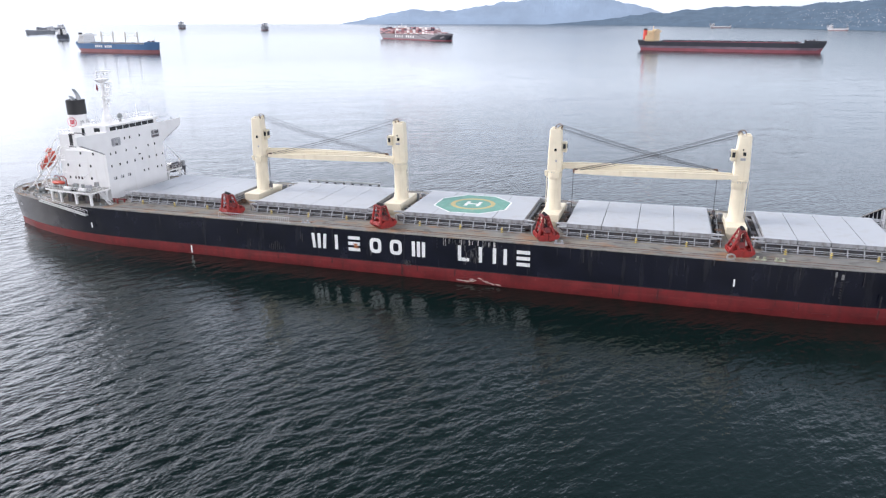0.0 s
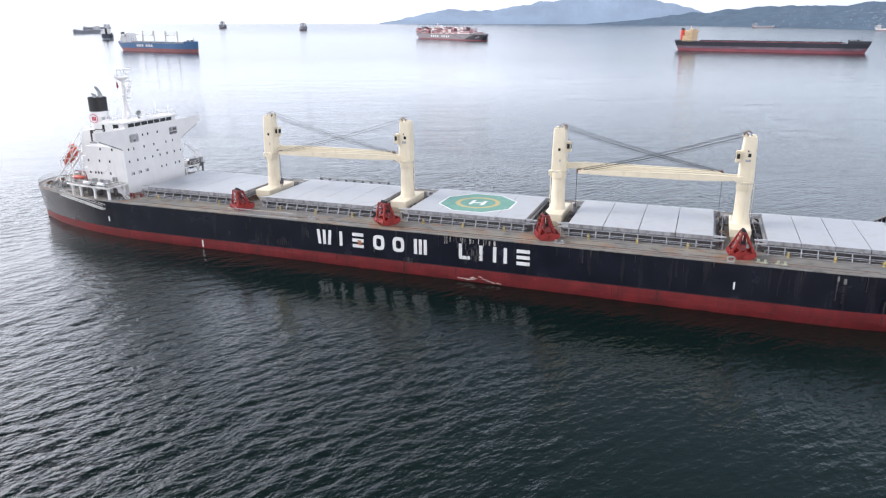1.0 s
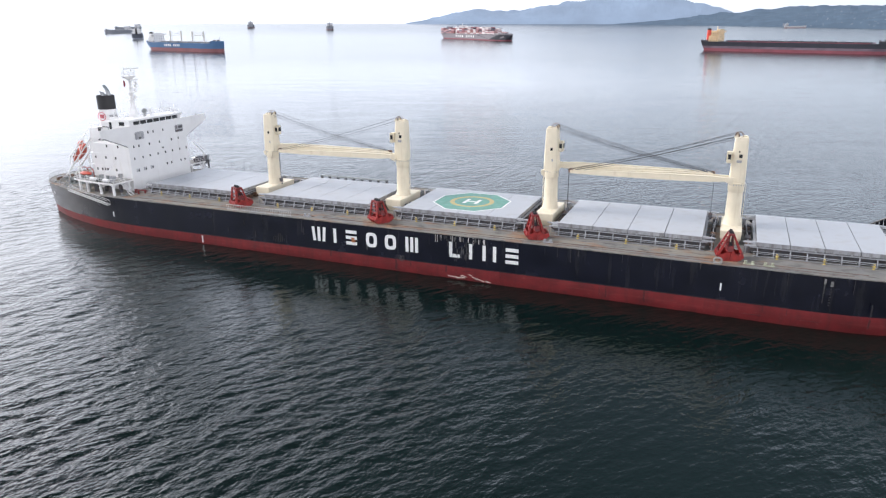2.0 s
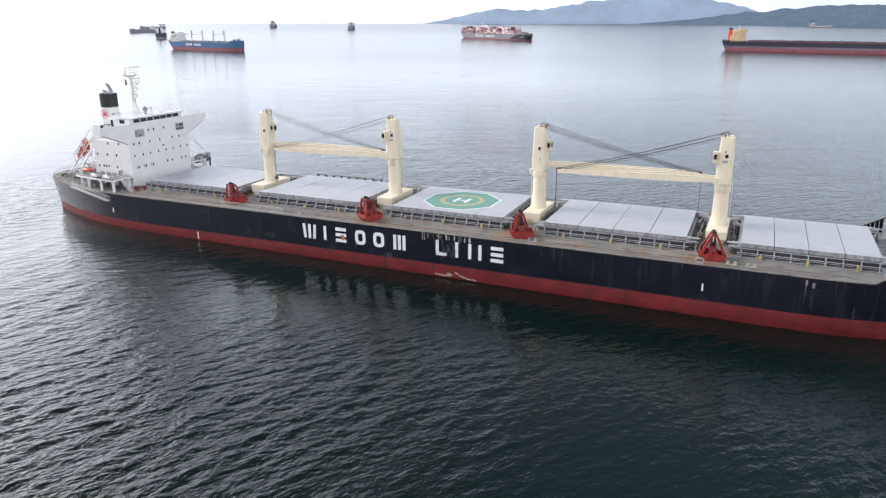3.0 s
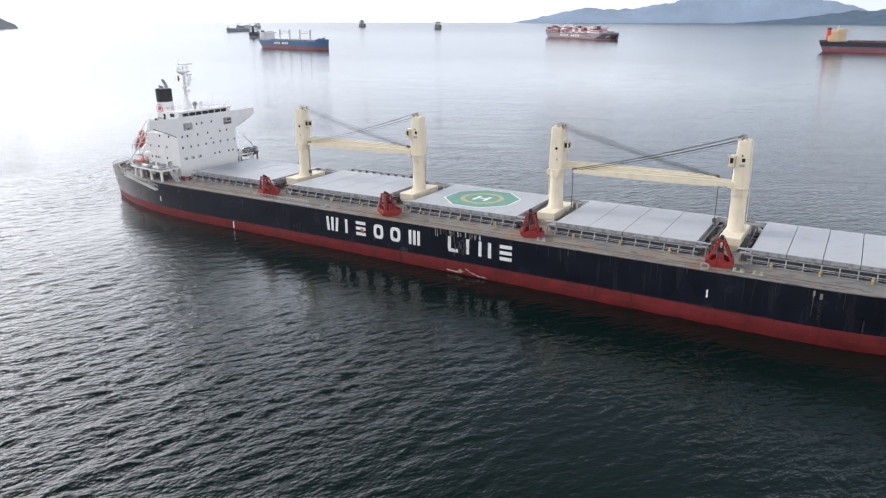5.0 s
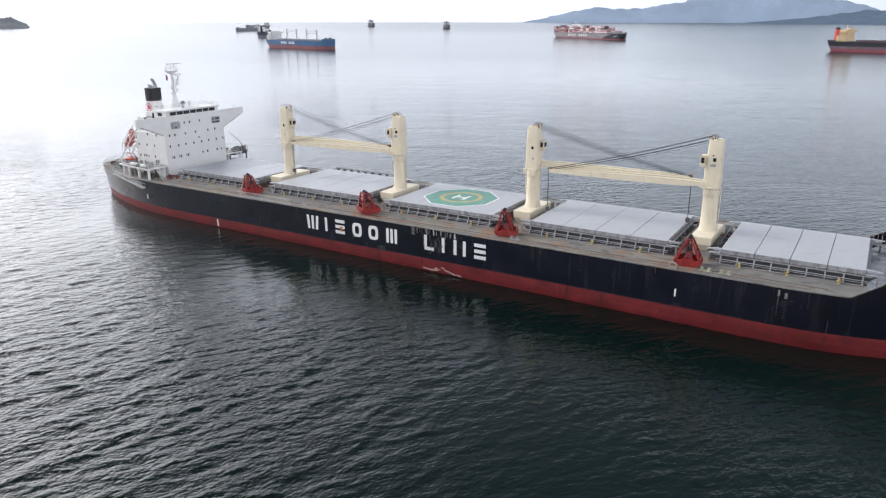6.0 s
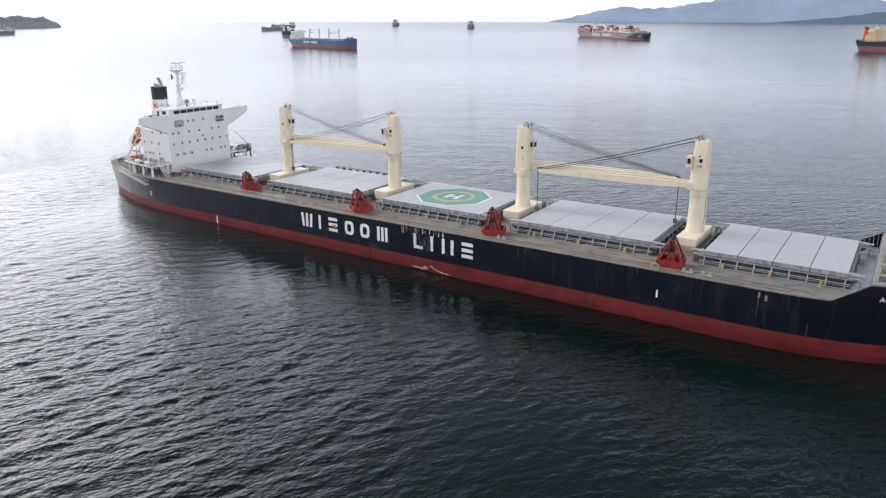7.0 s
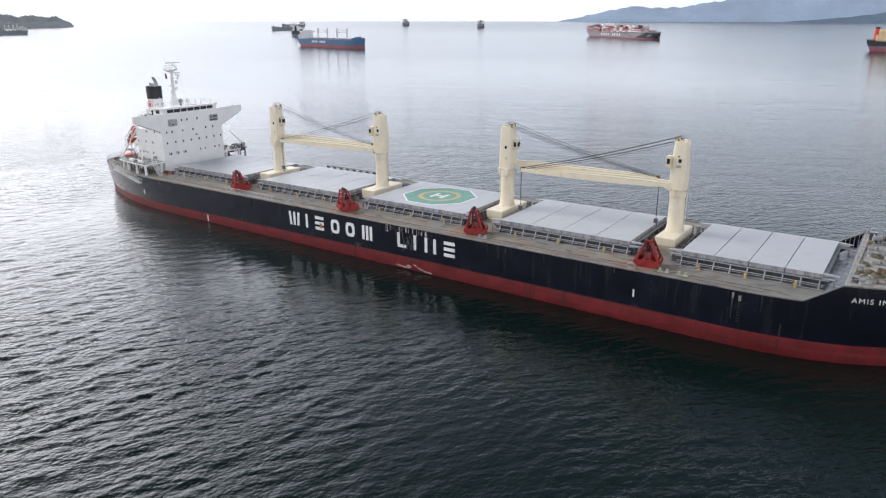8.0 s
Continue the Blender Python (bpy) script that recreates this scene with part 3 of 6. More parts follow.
def build_scrapes():
    def scrape(x, z0, z1, w, m):
        bm = bmesh.new()
        k = 6
        left = [(x + rnd.uniform(-w, w) * 0.3, z0 + (z1 - z0) * i / k) for i in range(k + 1)]
        right = [(x + w + rnd.uniform(-w, w) * 0.35, z1 - (z1 - z0) * i / k) for i in range(k + 1)]
        prism(bm, left + right, "y", -BEAM - 0.045 - rnd.random() * 0.03, -BEAM + 0.02)
        part("scrape_mark", bm, m, hull)
    for i in range(30):                                   # rubbed paint running down from the deck edge
        x = 88.2 + 9.4 * rnd.random()
        scrape(x, 7.95 - rnd.uniform(0.5, 1.0), rnd.uniform(7.75, 7.98), rnd.uniform(0.05, 0.16), M_WORN if i % 3 == 0 else M_SMEAR)
    for i in range(26):                                   # grey smears round two of the signs
        x = rnd.gauss(93.3, 1.5)
        z = rnd.uniform(3.2, 6.6)
        scrape(x, z, z + rnd.uniform(0.3, 1.3), rnd.uniform(0.05, 0.22), M_SMEAR if i % 4 else M_DIRTY)
    for x, w in ((88.3, 0.10), (88.7, 0.06), (91.5, 0.12), (95.4, 0.08), (97.3, 0.10)):
        scrape(x, 6.6, 7.95, w, M_WORN)
    for i in range(5):                                    # a paler run below another sign
        scrape(81.0 + 0.25 * i, 1.2 + rnd.uniform(0, 1.2), 2.9 + rnd.uniform(0, 0.4), 0.07, M_SMEAR)
    for i in range(26):                                   # pale scuff on the red, highest at its middle
        u = rnd.random()
        x = 90.6 + 7.4 * u
        top = 0.55 + 1.0 * max(0.0, 1 - abs(u - 0.52) * 3.2) - 0.25 * u
        bm = bmesh.new()
        w, hh = rnd.uniform(0.3, 1.1), rnd.uniform(0.08, 0.26)
        z = 0.3 + (top - 0.3) * rnd.random() ** 0.6
        prism(bm, [(x, z), (x + w * 0.4, z - hh * 0.7), (x + w, z - hh * 0.9), (x + w * 0.8, z - hh * 0.3), (x + w * 0.3, z + hh * 0.3)], "y", -BEAM - 0.045 - 0.0012 * i, -BEAM + 0.02)
        part("scrape_mark", bm, M_SCUFF, hull)
    for i in range(22):                                   # rust and dirt runs over the side
        x = rnd.uniform(32, 157)
        z = rnd.choice((8.0, 6.5, 4.5, 2.3, 2.3))
        scrape(x, z - rnd.uniform(0.6, 2.0), z, rnd.uniform(0.06, 0.3), M_REDRUN if z < 3 else M_DIRTY)
    for x in (51.2, 60.3, 87.1, 110.4, 112.6, 121.0, 128.5, 145.3, 154.0):        # faint dirty runs below the scuppers
        scrape(x, 7.9 - rnd.uniform(1.0, 2.6), 7.95, rnd.uniform(0.04, 0.08), M_DIRTY)
    for i in range(7):
        scrape(53.5 + i * 0.42, 2.6 + rnd.uniform(0, 0.5), 4.6 + rnd.uniform(-0.9, 0.8), 0.16, M_DIRTY)
    for i in range(16):                                   # fender rubs, long and low
        x, z = rnd.uniform(60, 155), rnd.uniform(0.5, 2.2)
        bm = bmesh.new()
        w, hh = rnd.uniform(0.6, 3.2), rnd.uniform(0.02, 0.07)
        prism(bm, [(x, z), (x + w * 0.5, z - hh * 0.4), (x + w, z + 0.03), (x + w * 0.6, z + hh)], "y", -BEAM - 0.04 - 0.001 * i, -BEAM + 0.02)
        part("scrape_mark", bm, M_REDRUN, hull)
    scrape(71.2, 4.6, 5.5, 0.7, mat("orange rust", (0.35, 0.13, 0.05), 0.8))


build_scrapes()


def build_ship_name():
    cu = bpy.data.curves.new("name_text", "FONT")
    cu.body, cu.size, cu.extrude = "AMIS IN", 0.98, 0.02
    cu.space_character = 1.25
    tmp = bpy.data.objects.new("tmp", cu)
    scene.collection.objects.link(tmp)
    bpy.context.view_layer.update()
    me = bpy.data.meshes.new_from_object(tmp.evaluated_get(bpy.context.evaluated_depsgraph_get()))
    bpy.data.objects.remove(tmp)
    # lay the letters on the flared side
    for vtx in me.vertices:
        x, z = 164.35 + vtx.co.x * 1.0, 8.75 + vtx.co.y
        vtx.co = (x, -half_beam(x, z) - 0.05 + vtx.co.z, z)
    me.materials.append(M_LETTER)
    ob = new("ship_name", me)
    ob.parent = hull
    ob["label"] = "white painted lettering on the bow"


build_ship_name()


# ---- hatches ----
HALF = 9.1
HATCHES = ((17.0, 40.0, "plain"), (47.2, 71.0, "plain"), (78.3, 101.1, "pad"), (108.7, 132.6, "plain"), (140.7, 160.2, "plain"))
COVER_TOP = 10.28 - DECK


def build_hatch(x0, x1, style):
    label = "pale grey steel folding hatch cover" + (" with a painted green helicopter pad" if style == "pad" else " on a dark coaming")
    h = thing("hatch_cover", at(x0, 0, DECK), label, "hatch", "hatches along the deck")
    n, L = 4, x1 - x0
    bm = bmesh.new()                                             # coaming box
    for y in (-HALF + 0.35, HALF - 0.35):
        bx(bm, 0.1, L - 0.1, y - 0.06, y + 0.06, 0, 1.5)
    for x in (0.1, L - 0.1):
        bx(bm, x - 0.06, x + 0.06, -HALF + 0.42, HALF - 0.42, 0, 1.4)
    part("coaming", bm, M_COAMING, h, "grey rust-stained coaming plating")
    bm = bmesh.new()                                             # coaming top bar
    for y in (-HALF + 0.1, HALF - 0.1):
        bx(bm, -0.9, L + 0.9, y - 0.30, y + 0.30, 1.24, 1.33)
    for x in (-0.1, L + 0.1):
        bx(bm, x - 0.3, x + 0.3, -HALF + 0.43, HALF - 0.43, 1.25, 1.34)
    part("coaming_bar", bm, M_STAY, h)
    for i in range(n):
        a, b = L * i / n + 0.06, L * (i + 1) / n - 0.06
        bm = bmesh.new()
        bx(bm, a, b, -HALF, HALF, 1.48, COVER_TOP - 0.06)
        p = part("cover_panel", bm, M_SKIRT, h, "grey panel edge with pale top plating")
        bm = bmesh.new()
        bx(bm, a - 0.01, b + 0.01, -HALF - 0.02, HALF + 0.02, COVER_TOP - 0.06, COVER_TOP, 0.02)
        part("top_plate", bm, M_HATCH, p)
        for s in (-1, 1):                                        # cleats and wheels under the edge
            for k in range(2):
                xx = a + (b - a) * (0.25 + 0.5 * k)
                bm = bmesh.new()
                bx(bm, xx - 0.12, xx + 0.12, s * (HALF + 0.06) - 0.07, s * (HALF + 0.06) + 0.07, 1.36, 1.62, 0.02)
                part("cleat", bm, M_STAY, p)
    for s in (-1, 1):                                            # stays that hold the coaming, and the pipes on them
        k = round(L / 2.4)
        for i in range(k + 1):
            x = 0.25 + (L - 0.5) * i / k
            bm = bmesh.new()
            prism(bm, [(s * (HALF - 0.3), 0), (s * (HALF + 0.72), 0), (s * (HALF + 0.78), 0.08), (s * (HALF + 0.12), 1.24), (s * (HALF - 0.3), 1.24)], "x", x - 0.025, x + 0.025)
            st = part("coaming_stay", bm, M_COAMING, h, "bracket plate with a pale flange")
            bm = bmesh.new()
            o, u = Vector((x, s * (HALF + 0.82), 0.0)), Vector((x, s * (HALF + 0.15), 1.24))
            loft(bm, [[(p.x - 0.09, p.y, p.z), (p.x + 0.09, p.y, p.z), (p.x + 0.09, p.y + s * 0.05, p.z + 0.03), (p.x - 0.09, p.y + s * 0.05, p.z + 0.03)] for p in (o, u)])
            part("flange", bm, M_STAY, st)
        for z, r, out in ((0.74, 0.07, 0.55), (0.5, 0.045, 0.66), (0.14, 0.06, 0.95)):
            bm = bmesh.new()
            tube(bm, (-0.4, s * (HALF + out), z), (L + 0.4, s * (HALF + out), z), r)
            part("pipe", bm, M_STAY, h)
        for i in range(3):                                       # yellow valves
            x = L * (0.16 + 0.34 * i)
            bm = bmesh.new()
            loft(bm, disc_rings([(0.25, 0), (0.25, 0.07), (0.09, 0.09), (0.09, 0.40), (0.27, 0.42), (0.27, 0.49), (0.09, 0.52), (0.09, 0.72), (0.18, 0.74), (0.15, 0.82), (0.05, 0.85)], 12, x, s * (HALF + 1.2)))
            smooth(part("vent_valve", bm, M_YELLOW, h, "yellow painted valve with broad flanges"))
        for x, d in ((0, -1), (L, 1)):                           # brackets on which the covers fold up
            bm = bmesh.new()
            prism(bm, [(x, 1.75), (x + d * 0.9, 1.85), (x + d * 2.0, 1.95), (x + d * 2.0, 2.02), (x + d * 0.9, 2.12), (x, COVER_TOP)], "y", s * (HALF - 0.45) - 0.22, s * (HALF - 0.45) + 0.22)
            part("stowing_arm", bm, M_HATCH, h, "pale pointed arm at the cover's end")
            bm = bmesh.new()
            prism(bm, [(x, 1.52), (x + d * 1.5, 1.50), (x + d * 1.55, 1.58), (x, 1.66)], "y", s * (HALF + 0.12) - 0.12, s * (HALF + 0.12) + 0.12)
            part("guide_rail", bm, M_HATCH, h, "short pale rail at the cover's corner")
            bm = bmesh.new()
            prism(bm, [(x, 0.55), (x + d * 0.5, 0.55), (x + d * 1.35, 1.29), (x, 1.29)], "y", s * (HALF - 0.1) - 0.04, s * (HALF - 0.1) + 0.04)
            part("platform_knee", bm, M_COAMING, h, "dark triangular knee plate")
            bm = bmesh.new()
            bx(bm, min(x, x + d * 1.7), max(x, x + d * 1.7), s * (HALF - 0.55) - 0.5, s * (HALF - 0.55) + 0.5, 1.3, 1.38)
            bx(bm, x + d * 1.5 - 0.1, x + d * 1.5 + 0.1, s * HALF - 0.1, s * HALF + 0.1, 0, 1.3)
            part("end_platform", bm, M_SKIRT, h)
    for x, d in ((0, -1), (L, 1)):                               # hinge arms and drain pipes on the end coamings
        for i in range(7):
            y = -HALF + 1.6 + i * (2 * HALF - 3.2) / 6
            bm = bmesh.new()
            prism(bm, [(x, 0), (x + d * 0.5, 0), (x + d * 0.12, 1.35), (x, 1.35)], "y", y - 0.05, y + 0.05)
            part("end_stay", bm, M_STAY, h)
    if style == "pad":
        cx, top = 89.4 - x0, COVER_TOP
        k = math.pi / 8

        def flat(name, ring, z, m, lab=""):
            bm = bmesh.new()
            loft(bm, [[(p[0], p[1], z) for p in ring], [(p[0], p[1], z + 0.006) for p in ring]])
            part(name, bm, m, h, lab)
        octo = lambda r: [(cx + r * math.cos(k + i * 2 * k), r * math.sin(k + i * 2 * k)) for i in range(8)]
        flat("pad_border", octo(7.75), top + 0.004, M_PADW)
        flat("pad_field", octo(7.4), top + 0.011, M_GREEN, "green painted octagon")
        bm = bmesh.new()
        rr = [[(cx + r * math.cos(i * math.pi / 24), r * math.sin(i * math.pi / 24), top + z) for i in range(48)] for r, z in ((4.35, 0.02), (3.45, 0.02), (3.45, 0.024), (4.35, 0.024))]
        loft(bm, rr + rr[:1], cap=False)
        part("pad_circle", bm, M_PADY, h, "yellow painted circle")
        bm = bmesh.new()
        # the letter H, read from the ship's side
        for dx in (-1.15, 1.15):
            bx(bm, cx + dx - 0.35, cx + dx + 0.35, -1.7, 1.7, top + 0.02, top + 0.026)
        bx(bm, cx - 0.8, cx + 0.8, -0.35, 0.35, top + 0.02, top + 0.026)
        part("pad_letter", bm, M_PADW, h, "white painted letter H")
    return h


for spec_h in HATCHES:
    build_hatch(*spec_h)


# ---- deck cranes ----
def build_crane(cx, d, jib_y, reach, drop, label):
    """A pedestal crane. d: +1 with its jib to the bow, -1 to the stern."""
    c = thing("deck_crane", at(cx, 0, DECK), label, "crane", "cranes on the centre line")
    bm = bmesh.new()                                             # winch house under the crane, its ends leaning in
    loft(bm, [[(-a, -l, z), (a, -l, z), (a, l, z), (-a, l, z)] for a, l, z in ((1.15, 4.2, 0), (1.62, 4.75, 1.1), (1.68, 4.8, 2.3), (1.6, 4.72, 2.42))])
    for y in (-4.81, 4.81):                                      # weld line round the top
        bx(bm, -1.69, 1.69, y - 0.03, y + 0.03, 2.2, 2.28)
    part("pedestal", bm, M_CREAM, c, "cream painted steel base house")
    bm = bmesh.new()
    loft(bm, disc_rings([(1.56, 2.4), (1.36, 2.9), (1.28, 4.0), (1.21, 8.0), (1.21, 8.3)], 28))
    smooth(part("column", bm, M_CREAM, c))
    bm = bmesh.new()
    loft(bm, disc_rings([(1.21, 8.1), (1.30, 8.25), (1.32, 8.8), (1.32, 9.5), (1.40, 9.55), (1.40, 9.75), (1.24, 9.8)], 28))
    smooth(part("slewing_collar", bm, M_CREAM, c))
    for i in range(20):                                          # bolts round the collar
        bm = bmesh.new()
        a = i * math.pi / 10
        tube(bm, (1.35 * math.cos(a), 1.35 * math.sin(a), 9.3), (1.35 * math.cos(a), 1.35 * math.sin(a), 9.56), 0.05, seg=6)
        part("bolt", bm, M_STEEL, c)

    if d > 0:                                                    # winch bracket under the collar, away from the jib
        bm = bmesh.new()
        prism(bm, [(-1.25, 8.5), (-1.75, 8.7), (-1.85, 9.5), (-1.25, 9.6)], "y", -0.7, 0.5)
        part("collar_bracket", bm, M_CREAM, c)
        bm = bmesh.new()
        prism(bm, [(0.1, 8.6), (0.85, 8.5), (0.95, 9.5), (0.1, 9.6)], "y", -1.62, -1.2)
        part("slewing_motor", bm, M_CREAM, c)
    bm = bmesh.new()                                             # power cable down the column
    tube(bm, (-d * 0.9, 0.98, 2.5), (-d * 0.92, 0.98, 9.5), 0.05, seg=6)
    part("power_cable", bm, M_ROPE, c)

    def section(w, l, z, off):                                   # rounded box
        pts = []
        for sx, sy, a0 in ((1, 1, 0), (-1, 1, 90), (-1, -1, 180), (1, -1, 270)):
            r = min(w, l) * 0.26
            for k in range(5):
                a = radians(a0 + 22.5 * k)
                pts.append((off + sx * (w - r) + r * math.cos(a), sy * (l - r) + r * math.sin(a), z))
        return pts
    bm = bmesh.new()
    loft(bm, [section(1.27, 1.22, 9.76, 0), section(1.29, 1.22, 10.6, 0), section(1.23, 1.18, 13.2, 0), section(1.05, 1.06, 17.1, -0.05 * d), section(0.98, 1.0, 17.35, -0.05 * d)])
    smooth(part("tower", bm, M_CREAM, c, "cream painted crane tower tapering upwards"))
    for y in (-0.75, 0.75):                                      # rope sheaves on the head
        for dx in (0.72,):
            bm = bmesh.new()
            tube(bm, (dx * d, y - 0.07, 17.5), (dx * d, y + 0.07, 17.5), 0.36, seg=16)
            s_ob = smooth(part("sheave", bm, M_RUSTY, c))
            bm = bmesh.new()
            for e in (-0.17, 0.13):
                prism(bm, [(dx * d - 0.5, 17.3), (dx * d + 0.3, 17.2), (dx * d + 0.1, 17.8), (dx * d - 0.1, 17.8)], "y", y + e, y + e + 0.04)
            part("sheave_cheek", bm, M_CREAM, s_ob)
    for y in (-0.5, 0.5):                                        # bent rope guards over the sheaves, and a hatch on top
        bm = bmesh.new()
        prev = None
        for k in range(9):
            q = radians(200 - k * 27)
            p = Vector((d * (0.45 + 0.62 * math.cos(q)), y, 17.55 + 0.62 * math.sin(q)))
            if prev is not None:
                tube(bm, prev, p, 0.045, seg=5)
            prev = p
        part("rope_guard", bm, M_RUSTY, c)
    bm = bmesh.new()
    bx(bm, *sorted((-d * 0.85, -d * 0.15)), -0.45, 0.45, 17.3, 17.6, 0.06)
    part("top_hatch", bm, M_CREAM, c)
    # driver's cab beside the tower, over the jib
    cab_y = -0.95 if d < 0 else 0.25
    bm = bmesh.new()
    x0, x1 = d * 1.12, d * 2.0
    prism(bm, [(min(x0, x1), 13.1), (max(x0, x1), 13.1), (max(x0, x1), 15.0), (min(x0, x1), 15.0)], "y", cab_y - 0.65, cab_y + 0.65)
    bmesh.ops.bevel(bm, geom=bm.edges[:], offset=0.1, segments=2, affect="EDGES")
    cab = part("cab", bm, M_CREAM, c, "cream driver's cab with dark windows")
    for y0, y1, xa, xb in ((cab_y - 0.68, cab_y - 0.64, 0.2, 0.7), (cab_y - 0.45, cab_y + 0.45, 0.86, 0.93)):
        bm = bmesh.new()
        xs = sorted((x0 + d * xa, x0 + d * xb))
        bx(bm, xs[0], xs[1], y0, y1, 13.75, 14.6)
        part("cab_window", bm, M_GLASS, cab)
    # openings and plates on the outboard face
    for x, z, w, h2, m in ((0.15, 14.3, 0.26, 0.3, M_GLASS), (-0.1, 15.0, 0.12, 0.12, M_GLASS), (0.0, 13.4, 0.4, 0.22, M_RECESS)) if d < 0 else ((0.1, 13.6, 0.22, 0.26, M_GLASS), (0.3, 11.6, 0.15, 0.2, M_RECESS)):
        f = 1.18 - 0.12 * (z - 13.2) / 3.9 if z > 13.2 else 1.20
        bm = bmesh.new()
        bx(bm, x - w, x + w, -f - 0.03, -f + 0.12, z - h2, z + h2, 0.03)
        part("vent_opening", bm, m, c)
    bm = bmesh.new()                                             # ladder up the column
    for y in (-0.2, 0.2):
        tube(bm, (d * -1.5, y, 2.45), (d * -1.5, y, 9.6), 0.03, seg=5)
    for i in range(22):
        tube(bm, (d * -1.5, -0.2, 2.7 + i * 0.31), (d * -1.5, 0.2, 2.7 + i * 0.31), 0.02, seg=4)
    part("ladder", bm, M_CREAM, c)
    # jib: two box girders tied together, hinged on the collar
    for s in (-1, 1):
        part("jib_foot", _jib_foot(d, jib_y + s * 0.95), M_CREAM, c)
    root, tip = Vector((d * 1.5, jib_y, 10.45)), Vector((d * reach, jib_y, 9.9 if d < 0 else 10.6))
    for s in (-1, 1):
        bm = bmesh.new()
        rings = []
        for k, (hh, ww, sp) in enumerate(((0.34, 0.2, 0.95), (0.5, 0.22, 0.95), (0.54, 0.22, 0.9), (0.42, 0.2, 0.7), (0.28, 0.18, 0.55))):
            p = root.lerp(tip, (0, 0.1, 0.35, 0.8, 1.0)[k])
            y = p.y + s * sp
            rings.append([(p.x, y - ww, p.z - hh), (p.x, y + ww, p.z - hh), (p.x, y + ww, p.z + hh), (p.x, y - ww, p.z + hh)])
        loft(bm, rings)
        part("jib_girder", bm, M_CREAM, c, "long cream box girder")
    for k in range(7):
        p = root.lerp(tip, 0.08 + 0.145 * k)
        sp = 0.85 - 0.3 * max(0, k - 2) / 5
        bm = bmesh.new()
        bx(bm, p.x - 0.16, p.x + 0.16, p.y - sp + 0.2, p.y + sp - 0.2, p.z - 0.2, p.z + 0.2)
        part("jib_tie", bm, M_CREAM, c)
    for s in (-1, 1):                                            # sheaves at the tip
        bm = bmesh.new()
        tube(bm, (tip.x, tip.y + s * 0.22 - 0.07, tip.z + 0.12), (tip.x, tip.y + s * 0.22 + 0.07, tip.z + 0.12), 0.4, seg=16)
        smooth(part("tip_sheave", bm, M_RUSTY, c))
    # luffing and hoisting wires from the head to the tip
    for y0, y1, dz, back in ((-0.75, -0.38, 0.35, 0), (-0.5, -0.2, 0.25, 0.8), (0.5, 0.2, 0.25, 0.8), (0.75, 0.38, 0.35, 0), (-0.3, -0.1, 0.2, 2.0), (0.3, 0.1, 0.2, 2.0)):
        bm = bmesh.new()
        a, b = Vector((d * (0.75 if back < 1 else 1.0), y0, 17.95 - 0.75 * back if back < 1 else 16.9)), tip + Vector((-d * back, y1, dz))
        prev = a
        for i in range(1, 7):
            q = a.lerp(b, i / 6) - Vector((0, 0, 0.35 * math.sin(math.pi * i / 6)))
            tube(bm, prev, q, (0.038 if cx > 90 else 0.028) if back < 1 else 0.014, seg=5)
            prev = q
        part("wire_rope", bm, M_ROPE, c)
    # hook block hanging below the tip
    for dy in (-0.12, 0.12):
        bm = bmesh.new()
        tube(bm, tip + Vector((d * 0.3, dy, 0)), tip + Vector((d * 0.3, dy, -drop)), 0.035, seg=5)
        part("hoist_rope", bm, M_ROPE, c)
    hb = tip + Vector((d * 0.3, 0, -drop))
    bm = bmesh.new()
    bx(bm, hb.x - 0.32, hb.x + 0.32, hb.y - 0.26, hb.y + 0.26, hb.z - 0.75, hb.z, 0.08)
    blk = part("hook_block", bm, M_COAM, c, "dark rusty hook block on its wires")
    bm = bmesh.new()
    for i in range(9):
        a0, a1 = radians(90 - i * 28), radians(90 - (i + 1) * 28)
        tube(bm, (hb.x + 0.24 * math.cos(a0), hb.y, hb.z - 1.05 + 0.24 * math.sin(a0)), (hb.x + 0.24 * math.cos(a1), hb.y, hb.z - 1.05 + 0.24 * math.sin(a1)), 0.06, seg=6)
    part("hook", bm, M_COAM, blk)
    return c


def _jib_foot(d, y):
    bm = bmesh.new()
    prism(bm, [(d * 0.6, 9.5), (d * 1.7, 10.0), (d * 2.1, 10.35), (d * 1.9, 10.75), (d * 0.6, 10.9)], "y", y - 0.14, y + 0.14)
    return bm


CRANES = ((43.4, 1, 1.2, 27.7, 0.25), (74.5, -1, -1.2, 28.3, 6.0), (105.0, 1, 1.2, 27.9, 6.9), (136.8, -1, -1.2, 28.0, 6.9))
for cx, d, jy, reach, drop in CRANES:
    build_crane(cx, d, jy, reach, drop, "cream steel deck crane with its jib lowered flat towards the " + ("bow" if d > 0 else "stern"))


# ---- cargo grabs on deck ----
def rod(bm, a, b, w0, w1, thick=0.7):
    a, b = Vector(a), Vector(b)
    q = (b - a).to_track_quat("Z", "Y")
    loft(bm, [[p + q @ Vector((u * w, v2 * w * thick, 0)) for u, v2 in ((-1, -1), (1, -1), (1, 1), (-1, 1))] for p, w in ((a, w0), (b, w1))])


